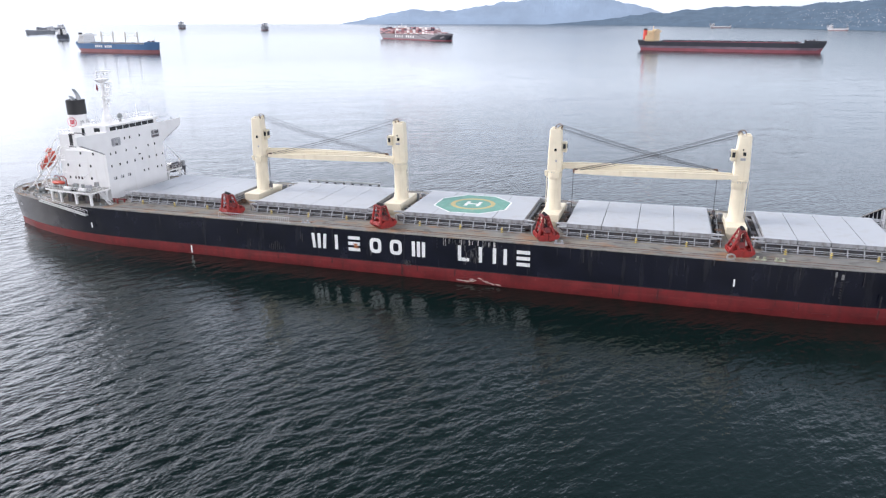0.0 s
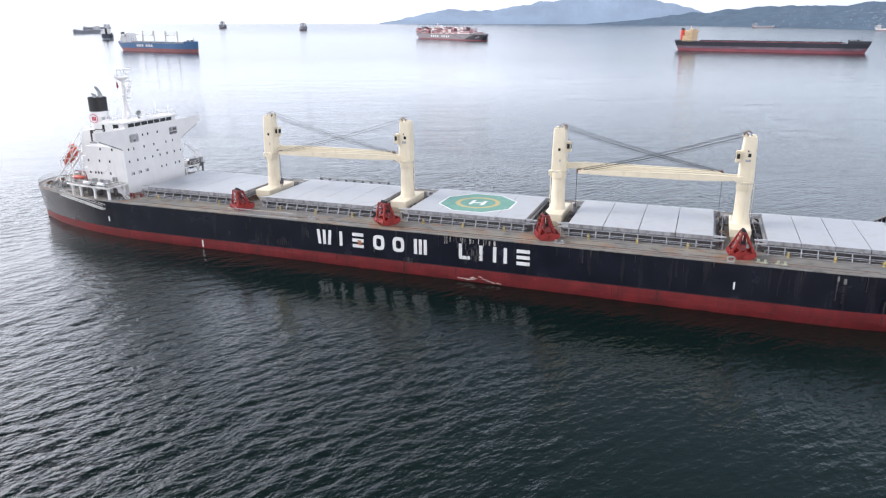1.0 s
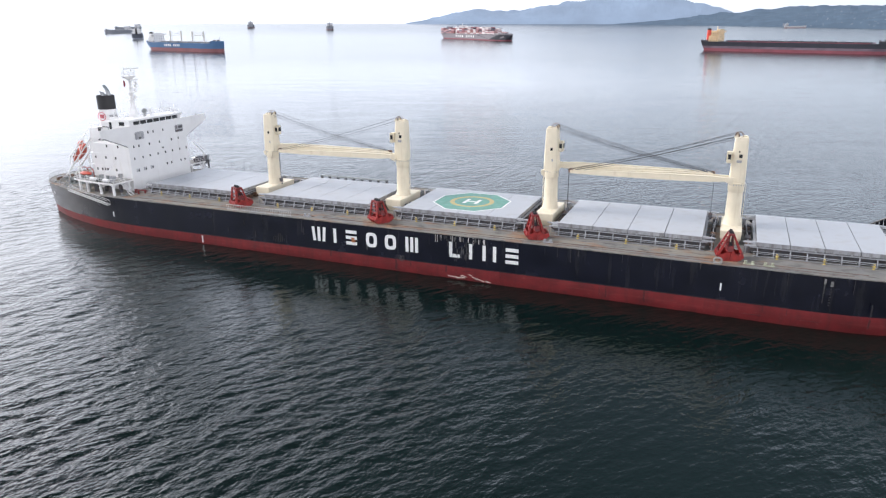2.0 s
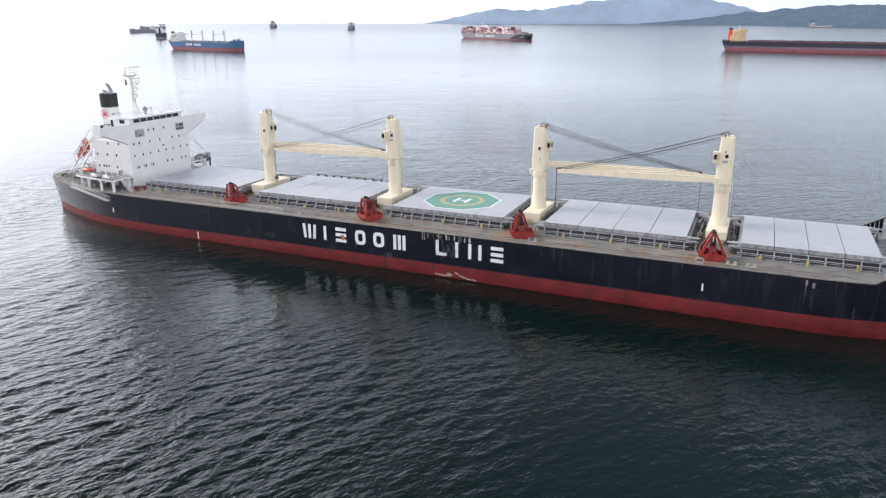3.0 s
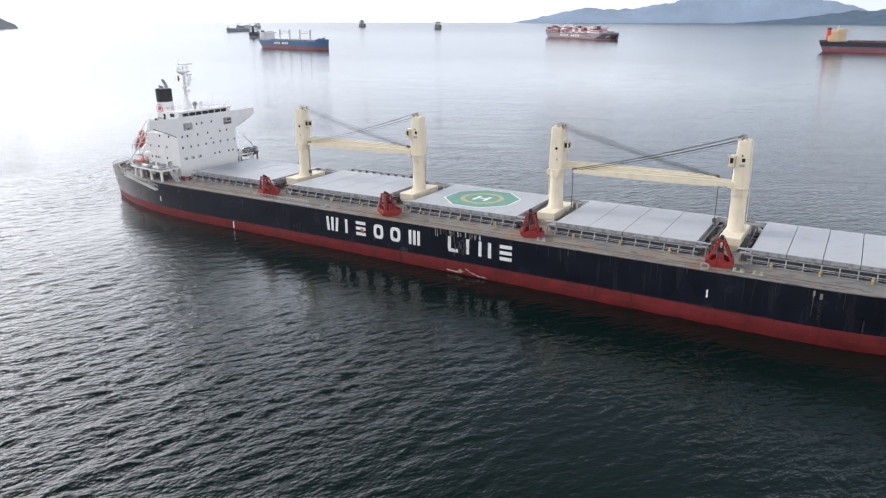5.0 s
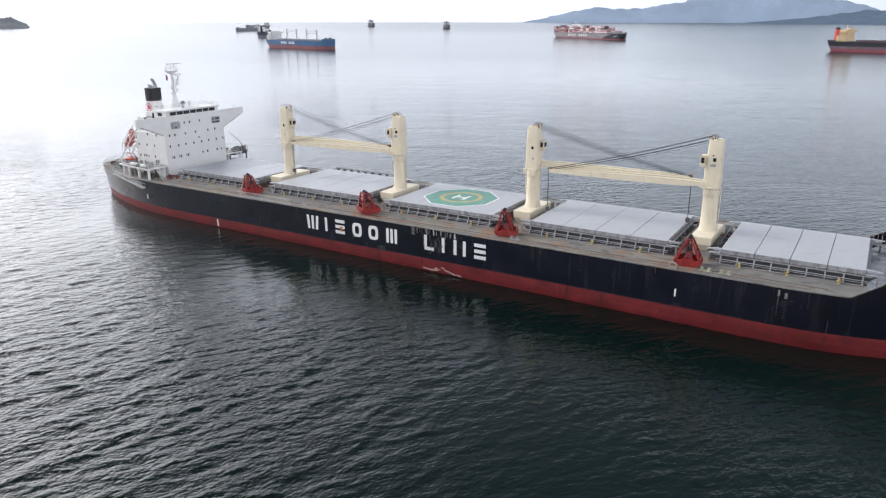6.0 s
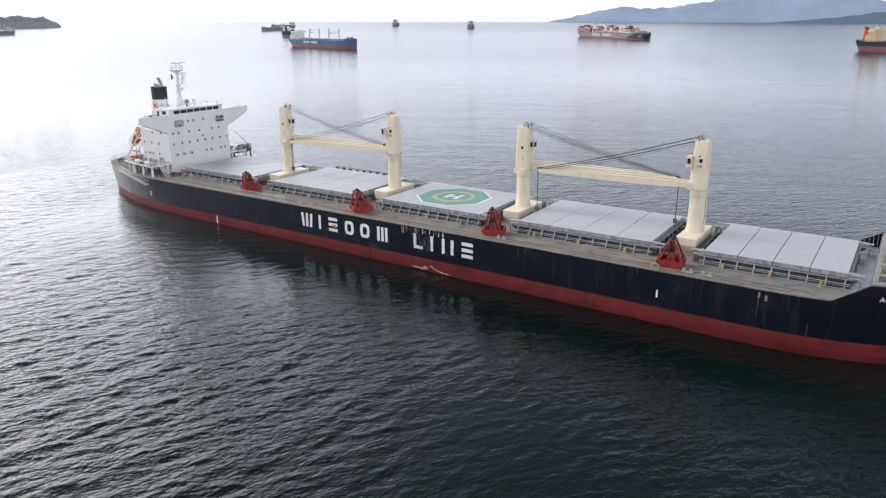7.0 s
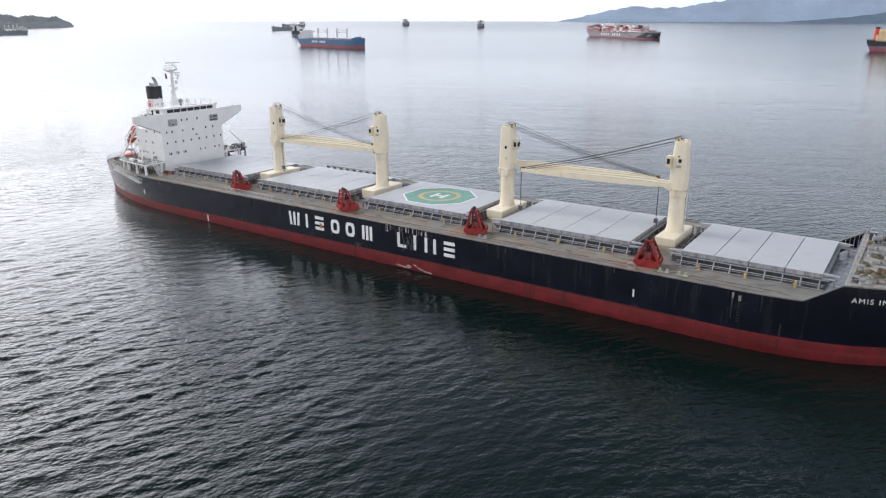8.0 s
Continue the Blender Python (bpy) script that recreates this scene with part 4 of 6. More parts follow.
def build_grab(x, y, turn, lean, top):
    """lean: how far the tower of arms stands off the shells' middle; top: the head's height."""
    g = thing("cargo_grab", at(x, y, DECK) @ Matrix.Rotation(radians(turn), 4, "Z"), "orange red clamshell grab with a dark head resting on the deck", "grab", "grabs along the deck")
    foot, peak = 1.66 - abs(lean) * 0.8, 0.32 + abs(lean) * 0.4
    hw = 1.40                                                    # half the shells' breadth
    for s in (-1, 1):                                            # the two shells, shut, bulging outwards and open on top
        bm = bmesh.new()
        prof = [(0.04, 0.05), (0.7, 0.0), (1.5, 0.2), (2.0, 0.72), (1.82, 1.25), (1.72, 1.2), (1.83, 0.76), (1.35, 0.34), (0.7, 0.18), (0.04, 0.2)]
        rings = [[(s * px, yy, pz) for px, pz in prof] for yy in (-hw, hw)]
        loft(bm, rings)
        sh = part("shell", bm, M_GRAB, g, "dented orange red bucket shell")
        for e in (-1, 1):                                        # end plates, with the corner cut away towards the hinge
            bm = bmesh.new()
            prism(bm, [(s * 0.03, 0.03), (s * 0.7, -0.0), (s * 1.52, 0.18), (s * 2.04, 0.72), (s * 1.85, 1.29), (s * 1.2, 1.05), (s * 0.55, 1.4), (s * 0.03, 1.3)], "y", *sorted((e * hw, e * (hw + 0.09))))
            part("end_plate", bm, M_GRAB, sh)
        for dy in (-0.7, 0.0, 0.7):                              # ribs round the back
            bm = bmesh.new()
            prism(bm, [(s * 0.8, 0.0), (s * 1.54, 0.12), (s * 2.1, 0.7), (s * 1.9, 1.28), (s * 1.81, 1.26), (s * 1.98, 0.74), (s * 1.5, 0.22)], "y", dy - 0.07, dy + 0.07)
            part("shell_rib", bm, M_GRAB, sh)
        bm = bmesh.new()
        rod(bm, (s * 1.8, -hw, 1.26), (s * 1.8, hw, 1.26), 0.11, 0.11)
        part("shell_lip", bm, M_GRAB, sh)
        bm = bmesh.new()
        rod(bm, (s * 0.42, -hw, 1.45), (s * 0.42, hw, 1.45), 0.12, 0.12)
        part("hinge_bar", bm, M_GRAB, sh)
    for sx in (-1, 1):
        for sy in (-1, 1):
            bm = bmesh.new()                                     # broad tapering arm plate
            lo, hi = Vector((sx * foot + lean * 0.55, sy * 1.2, 1.15)), Vector((sx * peak + lean, sy * 0.95, top))
            loft(bm, [[(p.x - a, p.y - 0.13, p.z), (p.x + a, p.y - 0.13, p.z), (p.x + a, p.y + 0.13, p.z), (p.x - a, p.y + 0.13, p.z)] for p, a in ((lo, 0.20), (lo.lerp(hi, 0.5), 0.16), (hi, 0.12))])
            part("arm", bm, M_GRAB, g)
        for zz in (2.0, 2.75, 3.5):
            bm = bmesh.new()
            u = (zz - 1.15) / (top - 1.15)
            xx = sx * (foot + (peak - foot) * u) + lean * (0.55 + 0.45 * u)
            rod(bm, (xx, -1.1 + 0.12 * u, zz), (xx, 1.1 - 0.12 * u, zz), 0.09, 0.09)
            part("arm_tie", bm, M_GRAB, g)
        bm = bmesh.new()                                         # inner links from the lower block up to the head
        rod(bm, (sx * 0.42 + lean * 0.6, -0.5, 2.1), (sx * 0.2 + lean, -0.5, top - 0.1), 0.12, 0.10)
        part("inner_link", bm, M_GRABD, g)
        bm = bmesh.new()
        rod(bm, (sx * 0.42 + lean * 0.6, 0.5, 2.1), (sx * 0.2 + lean, 0.5, top - 0.1), 0.12, 0.10)
        part("inner_link", bm, M_GRABD, g)
    bm = bmesh.new()
    bx(bm, lean - peak - 0.13, lean + peak + 0.13, -1.12, 1.12, top - 0.15, top + 0.15, 0.08)
    head = part("head", bm, M_GRABD, g, "dark red head beam with sheaves")
    for y2 in (-0.6, -0.2, 0.2, 0.6):
        bm = bmesh.new()
        tube(bm, (lean, y2 - 0.07, top + 0.25), (lean, y2 + 0.07, top + 0.25), 0.3, seg=14)
        part("head_sheave", bm, M_ROPE, head)
    bm = bmesh.new()
    loft(bm, [[(-0.5, -1.2, 1.45), (0.5, -1.2, 1.45), (0.5, 1.2, 1.45), (-0.5, 1.2, 1.45)], [(-0.42, -0.8, 2.25), (0.42, -0.8, 2.25), (0.42, 0.8, 2.25), (-0.42, 0.8, 2.25)]])
    block = part("lower_block", bm, M_GRABD, g)
    for y2 in (-0.45, 0.0, 0.45):
        bm = bmesh.new()
        tube(bm, (0.0, y2 - 0.08, 2.3), (0.0, y2 + 0.08, 2.3), 0.34, seg=14)
        part("block_sheave", bm, M_ROPE, block)
    for dx, dy in ((-0.2, -0.4), (0.2, -0.4), (-0.2, 0.4), (0.2, 0.4)):
        bm = bmesh.new()
        tube(bm, (dx + lean * 0.6, dy, 2.2), (dx + lean, dy, top), 0.045, seg=5)
        part("closing_rope", bm, M_ROPE, g)
    return g


for gx, gy, turn, lean, top in ((43.2, -11.9, 62, -0.65, 3.9), (75.6, -12.5, 58, -0.6, 4.0), (105.7, -12.3, 24, -0.4, 4.2), (136.8, -12.4, 8, 0.0, 4.1)):
    build_grab(gx, gy, turn, lean, top)


# ---- accommodation block at the stern ----
FRONT = 11.9


def box_part(name, m, parent, *dims, bevel=0.0, label=""):
    bm = bmesh.new()
    bx(bm, *dims, bevel)
    return part(name, bm, m, parent, label)


def build_house():
    h = thing("deckhouse", at(0, 0, 0), "white painted accommodation block with rows of small windows", "deckhouse")
    w = 9.2
    front = box_part("front_block", M_WHITE, h, 9.3, FRONT, -w, w, DECK, 22.4, label="plain white front wall")
    # the part behind steps in a little
    back = box_part("side_block", M_WHITE, h, 0.6, 9.3, -w + 0.35, w - 0.35, DECK, 18.3)
    box_part("upper_block", M_WHITE, h, 0.6, 9.3, -5.2, 5.2, 18.3, 20.9)
    bm = bmesh.new()
    prism(bm, [(-5.4, DECK), (0.6, DECK), (0.6, 20.9), (-4.6, 20.9), (-4.9, 18.0), (-5.4, 16.0)], "y", -4.2, 4.2)
    part("engine_casing", bm, M_WHITE, h)
    # Flat black panel: a recess's darkness put into colour.
    box_part("casing_recess", M_FUNNEL, h, -2.0, -1.1, -4.26, -4.1, 18.3, 20.85, label="black strip on the casing side")
    box_part("casing_ledge", M_COAM, h, -2.2, 0.5, -4.45, -4.1, 18.08, 18.28)
    box_part("casing_ledge", M_COAM, h, -1.8, 0.55, -4.45, -4.1, 20.92, 21.1)
    box_part("house_ledge", M_COAM, h, 0.62, 3.6, -5.32, -5.1, 21.38, 21.56)
    for z in (10.75, 13.4, 16.05):                          # deck lines along the sides
        box_part("deck_band", M_WHITE, h, 0.55, 9.3, -w + 0.30, -w + 0.36, z - 0.06, z + 0.06)
        box_part("deck_edge", M_WHITE, h, -0.9, 0.6, -w + 0.35, w - 0.35, z - 0.12, z)
        bm = bmesh.new()
        rail(bm, [(0.4, -w + 0.5, z), (-0.8, -w + 0.5, z), (-0.8, -4.6, z)], 1.0, 2, 1.2, 0.025)
        part("gallery_rail", bm, M_WHITE, h)
    # small windows: a dark pane in a proud white frame
    def window_front(y, z, ww=0.19, hh=0.27, m=M_GLASS):
        f = bmesh.new()
        for a0, a1, b0, b1 in ((-ww - 0.07, ww + 0.07, hh, hh + 0.07), (-ww - 0.07, ww + 0.07, -hh - 0.07, -hh), (-ww - 0.07, -ww, -hh, hh), (ww, ww + 0.07, -hh, hh)):
            bx(f, FRONT - 0.01, FRONT + 0.05, y + a0, y + a1, z + b0, z + b1)
        fr = part("window", f, M_WHITE, front)
        bm = bmesh.new()
        bx(bm, FRONT - 0.05, FRONT + 0.015, y - ww, y + ww, z - hh, z + hh)
        p = part("pane", bm, m, h)
        p.parent = fr
    for z, ys in ((20.45, (-3.1, -1.5, 1.55)), (17.84, (-7.8, -6.25, -3.1, 0.0, 3.95, 6.2)), (15.2, (-7.95, -5.5, -3.3, -0.85, 1.55, 3.85, 6.3, 8.5)), (12.5, (1.65, 3.15, 6.25, 7.65))):
        for y in ys:
            window_front(y, z)
    box_part("wall_lamp", M_GLASS, front, FRONT, FRONT + 0.12, 0.6, 1.15, 16.25, 16.5)
    for y in (-7.4, -5.3, -3.15):                                 # three larger windows
        window_front(y, 12.5, 0.5, 0.36, M_RECESS)
        box_part("mullion", M_WHITE, front, FRONT - 0.01, FRONT + 0.03, y - 0.05, y + 0.05, 12.15, 12.86)
        box_part("open_sash", M_GLASS, front, FRONT + 0.016, FRONT + 0.026, y + 0.08, y + 0.44, 12.2, 12.6)
    def rounded(cy, cz, hw, hh, r):
        out = []
        for sy, sz, a0 in ((1, 1, 0), (-1, 1, 90), (-1, -1, 180), (1, -1, 270)):
            for k in range(6):
                a = radians(a0 + 18 * k)
                out.append((cy + sy * (hw - r) + r * math.cos(a), cz + sz * (hh - r) + r * math.sin(a)))
        return out
    for y in (-5.75, 6.75):                                       # two rounded openings high in the front, gear behind them
        bm = bmesh.new()
        prism(bm, rounded(y, 20.07, 1.4, 0.9, 0.42), "x", FRONT - 0.03, FRONT + 0.012)
        op = part("front_opening", bm, M_RECESS, front, "rounded opening in the white front")
        bm = bmesh.new()
        loft(bm, [[(x, *p) for p in rounded(y, 20.07, hw, hw - 0.5, r)] for x, hw, r in ((FRONT - 0.02, 1.56, 0.5), (FRONT + 0.07, 1.54, 0.5), (FRONT + 0.07, 1.40, 0.42), (FRONT + 0.0, 1.40, 0.42))], cap=False)
        part("opening_rim", bm, M_WHITE, op)
        for a, b2, z0, z1, m in ((-1.15, -0.45, 19.4, 20.75, M_SKIRT), (-0.25, 0.5, 19.35, 19.75, M_COAM), (0.55, 1.15, 19.5, 20.6, M_STAY), (-0.3, 0.4, 20.35, 20.8, M_STAY)) if y < 0 else \
                ((-1.2, 1.2, 19.35, 19.8, M_COAM), (-1.15, -0.4, 20.0, 20.75, M_SKIRT), (-0.1, 1.15, 20.1, 20.7, M_COAMING)):
            box_part("gear_behind", m, op, FRONT + 0.013, FRONT + 0.03, y + a, y + b2, z0, z1)
    for x, z in ((5.0, 17.8), (8.3, 17.8), (1.2, 15.15), (4.3, 15.15), (1.3, 12.45), (2.75, 12.45), (3.6, 12.45), (4.4, 12.45), (7.2, 15.15), (8.6, 9.6), (7.0, 12.45)):
        box_part("side_window", M_GLASS, back, x - 0.2, x + 0.2, -w + 0.33, -w + 0.40, z - 0.28, z + 0.28, bevel=0.01)
    # bridge wings: deck, tapering front plate, end and back bulwarks
    for s in (-1, 1):
        bm = bmesh.new()
        prism(bm, [(s * w, 22.4), (s * 16.25, 22.55), (s * 16.25, 20.9), (s * 15.2, 20.6), (s * 10.2, 18.5), (s * w, 17.9)], "x", FRONT - 0.16, FRONT - 0.002)
        part("wing_front", bm, M_WHITE, h, "white tapering bridge wing")
        box_part("wing_deck", M_WHITE, h, 11.2, FRONT - 0.16, min(s * w, s * 16.2), max(s * w, s * 16.2), 20.9, 21.05)
        ys = sorted((s * 16.1, s * 16.25))
        box_part("wing_end", M_WHITE, h, 11.2, FRONT - 0.16, ys[0], ys[1], 21.05, 22.5)
        # Added strip in darker grey: the underside's shade put into its colour.
        bm = bmesh.new()
        prism(bm, [(s * 15.25, 20.62), (s * 10.25, 18.52), (s * 9.3, 18.0), (s * 9.3, 17.88), (s * 10.3, 18.38), (s * 15.3, 20.48)], "x", FRONT - 0.55, FRONT - 0.01)
        part("wing_shade_edge", bm, M_SKIRT, h, "grey strip put in for the shade under the wing")
        box_part("wing_back", M_WHITE, h, 11.2, 11.3, min(s * w, s * 16.1), max(s * w, s * 16.1), 21.05, 22.3)
        bm = bmesh.new()
        prism(bm, [(s * (w - 0.3), 20.9), (s * 15.6, 20.9), (s * 10.0, 18.9), (s * (w - 0.3), 18.5)], "x", 11.25, 11.4)
        part("wing_bracket", bm, M_WHITE, h)
        bm = bmesh.new()
        tube(bm, (11.5, s * 13.6, 21.0), (11.5, s * 13.6, 22.75), 0.07)
        bx(bm, 11.4, 11.65, s * 13.6 - 0.14, s * 13.6 + 0.14, 22.75, 22.95, 0.03)
        part("wing_repeater", bm, M_GREYM, h)
    # wheelhouse
    wh = box_part("wheelhouse", M_WHITE, h, 7.6, FRONT - 0.12, -7.9, 7.9, 20.9, 23.35)
    pitch = 13.9 / 7
    for i in range(7):
        y = -6.95 + pitch * (i + 0.5)
        box_part("bridge_window", M_GLASS, wh, FRONT - 0.16, FRONT - 0.09, y - pitch / 2 + 0.11, y + pitch / 2 - 0.11, 22.5, 23.28)
    for y in (-7.94, 7.86):
        for x in (9.4,):
            box_part("bridge_window", M_GLASS, wh, x - 0.75, x + 0.75, y, y + 0.08, 22.3, 23.2)
    box_part("wheelhouse_roof", M_WHITE, h, 7.2, FRONT + 0.25, -8.2, 8.2, 23.35, 23.75, bevel=0.08)
    bm = bmesh.new()
    rail(bm, [(7.4, -8.0, 23.75), (11.9, -8.0, 23.75), (11.9, 8.0, 23.75), (7.4, 8.0, 23.75), (7.4, -8.0, 23.75)], 1.0, 3, 1.6, 0.025)
    part("roof_rail", bm, M_WHITE, h)
    # gear on the roof
    bm = bmesh.new()
    loft(bm, disc_rings([(0.3, 23.75), (0.3, 24.5), (0.5, 24.6), (0.62, 25.0), (0.45, 25.4), (0.1, 25.55)], 14, 9.8, -1.2))
    smooth(part("search_lamp", bm, M_GREYM, h))
    for x, y, hh in ((8.0, -6.0, 2.6), (9.5, 3.5, 1.4), (7.9, 6.4, 3.0), (10.8, 7.2, 2.0), (9.0, -3.6, 1.6)):
        bm = bmesh.new()
        tube(bm, (x, y, 23.75), (x, y, 23.75 + hh), 0.05, 0.03, 6)
        bx(bm, x - 0.15, x + 0.15, y - 0.15, y + 0.15, 23.75, 24.1, 0.03)
        part("aerial", bm, M_WHITE, h)
    for x, y in ((8.4, -2.6), (8.6, 1.8)):
        bm = bmesh.new()
        loft(bm, disc_rings([(0.2, 23.75), (0.2, 24.3), (0.45, 24.4), (0.5, 24.8), (0.35, 25.15), (0.05, 25.3)], 14, x, y))
        smooth(part("satellite_dome", bm, M_WHITE, h))
    box_part("locker", M_WHITE, h, 2.2, 3.8, -4.4, -3.0, 22.7, 23.5, bevel=0.05)
    # companionway block between wheelhouse and funnel
    box_part("aft_house", M_WHITE, h, 0.6, 7.6, -5.2, 5.2, 20.9, 22.7)
    for y in (-5.24, 5.16):
        box_part("aft_door", M_GLASS, h, 2.8, 3.5, y, y + 0.08, 21.0, 22.6)
    for run in ([(9.2, -8.75, 18.3), (0.7, -8.75, 18.3), (0.7, -5.3, 18.3)], [(0.4, -4.1, 20.9), (-4.5, -4.1, 20.9)], [(9.2, 8.75, 18.3), (0.7, 8.75, 18.3), (0.7, 5.3, 18.3)]):
        bm = bmesh.new()
        rail(bm, run, 1.0, 3, 1.5, 0.025)
        part("bridge_deck_rail", bm, M_WHITE, h)
    return h


house = build_house()


OCT = [(math.cos((i + 0.5) * math.pi / 4), math.sin((i + 0.5) * math.pi / 4)) for i in range(8)]


def build_mast():
    m = thing("radar_mast", at(4.9, 0.4, 23.75), "white tapering radar mast with platforms on the wheelhouse roof", "mast")
    bm = bmesh.new()
    loft(bm, disc_rings([(1.35, -1.05), (1.15, 0), (0.95, 0.9), (0.5, 2.2), (0.38, 4), (0.32, 8.6)], 12))
    smooth(part("pole", bm, M_WHITE, m))
    bm = bmesh.new()
    loft(bm, [[(0.3 * c - 0.1, 0.3 * q, 7.9) for c, q in OCT], [(1.15 * c, 1.8 * q, 8.65) for c, q in OCT], [(1.2 * c, 1.9 * q, 8.85) for c, q in OCT], [(0.3 * c, 0.3 * q, 8.9) for c, q in OCT]])
    part("top_platform", bm, M_WHITE, m)
    bm = bmesh.new()
    rail(bm, [(1.1 * c, 1.75 * q, 8.85) for c, q in OCT + OCT[:1]], 0.95, 2, 2, 0.03)
    part("platform_rail", bm, M_WHITE, m)
    for z, l, sd in ((6.9, 1.9, 1), (6.1, 1.6, 1), (5.2, 1.3, 1), (4.5, 0.9, -1), (3.7, 1.1, 1), (2.9, 0.9, -1)):
        bm = bmesh.new()
        bx(bm, -0.15, 1.0, *sorted((-0.25 * sd, l * sd)), z, z + 0.1)
        tube(bm, (0.2, 0.2 * sd, z - 0.6), (0.2, (l - 0.2) * sd, z), 0.05, seg=5)
        bx(bm, 0.1, 0.45, *sorted(((l - 0.4) * sd, (l - 0.05) * sd)), z + 0.1, z + 0.55)
        part("bracket", bm, M_WHITE, m)
        bm = bmesh.new()
        rail(bm, [(0.95, -0.2 * sd, z + 0.1), (0.95, l * sd, z + 0.1), (-0.1, l * sd, z + 0.1)], 0.55, 1, 1.2, 0.025)
        part("bracket_rail", bm, M_WHITE, m)
    bm = bmesh.new()
    for e in (-0.16, 0.16):
        tube(bm, (0.75, e, 1.0), (0.45, e, 8.4), 0.025, seg=5)
    for k in range(20):
        tube(bm, (0.75 - 0.015 * k, -0.16, 1.2 + 0.36 * k), (0.75 - 0.015 * k, 0.16, 1.2 + 0.36 * k), 0.02, seg=4)
    part("mast_ladder", bm, M_WHITE, m)
    for z, y, L in ((10.3, 0.7, 4.2), (7.75, 1.2, 2.6)):
        bm = bmesh.new()
        tube(bm, (0.2, y, z - 0.7), (0.2, y, z), 0.16)
        bx(bm, 0.05, 0.35, y - L / 2, y + L / 2, z, z + 0.28, 0.05)
        part("radar_scanner", bm, M_WHITE, m)
    bm = bmesh.new()
    tube(bm, (0, -1.3, 8.9), (0, -1.3, 11.6), 0.07, 0.03, 6)
    tube(bm, (0, 0, 8.9), (0, 0, 10.8), 0.08, 0.05, 6)
    tube(bm, (0, -1.9, 9.2), (0, 1.9, 9.2), 0.04, seg=5)
    part("top_aerials", bm, M_WHITE, m)
    bm = bmesh.new()
    # a hanging signal flag, slack
    prism(bm, [(-1.75, 7.9), (-1.35, 7.7), (-1.2, 6.9), (-1.45, 6.4), (-1.8, 6.6)], "x", -0.1, -0.06)
    part("flag", bm, mat("dark red bunting", (0.20, 0.03, 0.04), 0.9), m, "dark red hanging flag")
    bm = bmesh.new()
    tube(bm, (0, -1.6, 9.2), (-1, -5, 0.2), 0.008, seg=4)
    tube(bm, (0, 1.6, 9.2), (-1, 5, 0.2), 0.008, seg=4)
    part("halyard", bm, M_ROPE, m)


build_mast()


def build_funnel():
    f = thing("funnel", at(-2.8, 0.0, 20.9), "white funnel with a wide black top and a red ring emblem", "funnel")

    def ring(r, z, k=0.75, dx=0.0):
        return [(dx + 1.82 * r * math.copysign(abs(math.cos(a)) ** k, math.cos(a)), 1.75 * r * math.copysign(abs(math.sin(a)) ** k, math.sin(a)), z) for a in [i * math.pi / 16 for i in range(32)]]
    bm = bmesh.new()
    loft(bm, [ring(1.0, 0), ring(1.0, 4.0)])
    smooth(part("body", bm, M_WHITE, f))
    bm = bmesh.new()
    loft(bm, [ring(1.02, 3.95), ring(1.03, 7.1), ring(0.95, 7.15), ring(0.93, 6.9)])
    smooth(part("black_top", bm, M_FUNNEL, f, "sooty black cap"))
    # emblem: a plain red ring with bars inside, on the starboard quarter
    q = Matrix.Translation((-0.05, -1.78, 2.35))
    bm = bmesh.new()
    for r0, r1 in ((1.3, 1.16),):
        rr = [[q @ Vector((r * 0.95 * math.cos(i * math.pi / 16), y, 0.78 * r * math.sin(i * math.pi / 16))) for i in range(32)] for r, y in ((r0, -0.03), (r1, -0.03), (r1, 0.02), (r0, 0.02))]
        loft(bm, rr + rr[:1], cap=False)
    part("emblem_ring", bm, M_LOGO, f)
    for dx in (-0.42, 0.0, 0.42):
        bm = bmesh.new()
        bx(bm, dx - 0.13, dx + 0.13, -1.81, -1.74, 1.9, 2.8)
        part("emblem_bar", bm, M_LOGO, f)
    # uptakes
    for x, y, r, hh, lean in ((0.7, 0.4, 0.5, 2.5, -0.9), (-0.5, -0.3, 0.28, 1.1, -0.5), (-0.8, 0.6, 0.25, 0.9, -0.5), (0.0, -0.8, 0.22, 0.9, -0.4)):
        bm = bmesh.new()
        rings = []
        for k in range(6):
            a = k / 5
            px, pz = x + lean * a * a, 6.9 + hh * a * (1 - 0.12 * a)
            tilt = lean * a * 0.9
            rings.append([(px + r * math.cos(t) * math.cos(tilt), y + r * math.sin(t), pz + r * math.cos(t) * math.sin(-tilt) * -1) for t in [i * math.pi / 8 for i in range(16)]])
        loft(bm, rings)
        smooth(part("exhaust_pipe", bm, M_STEEL, f, "grey steel exhaust uptake"))
    for y in (-0.8, 0.8):
        bm = bmesh.new()
        for k in range(8):
            bx(bm, 1.83, 1.87, y - 0.5, y + 0.5, 1.0 + k * 0.22, 1.12 + k * 0.22)
        part("louvre", bm, M_SKIRT, f)
    bm = bmesh.new()
    rail(bm, [(2.2, -3.4, 0.05), (-2.6, -3.4, 0.05)], 1.0, 2, 1.3, 0.025)
    part("funnel_deck_rail", bm, M_WHITE, f)


build_funnel()


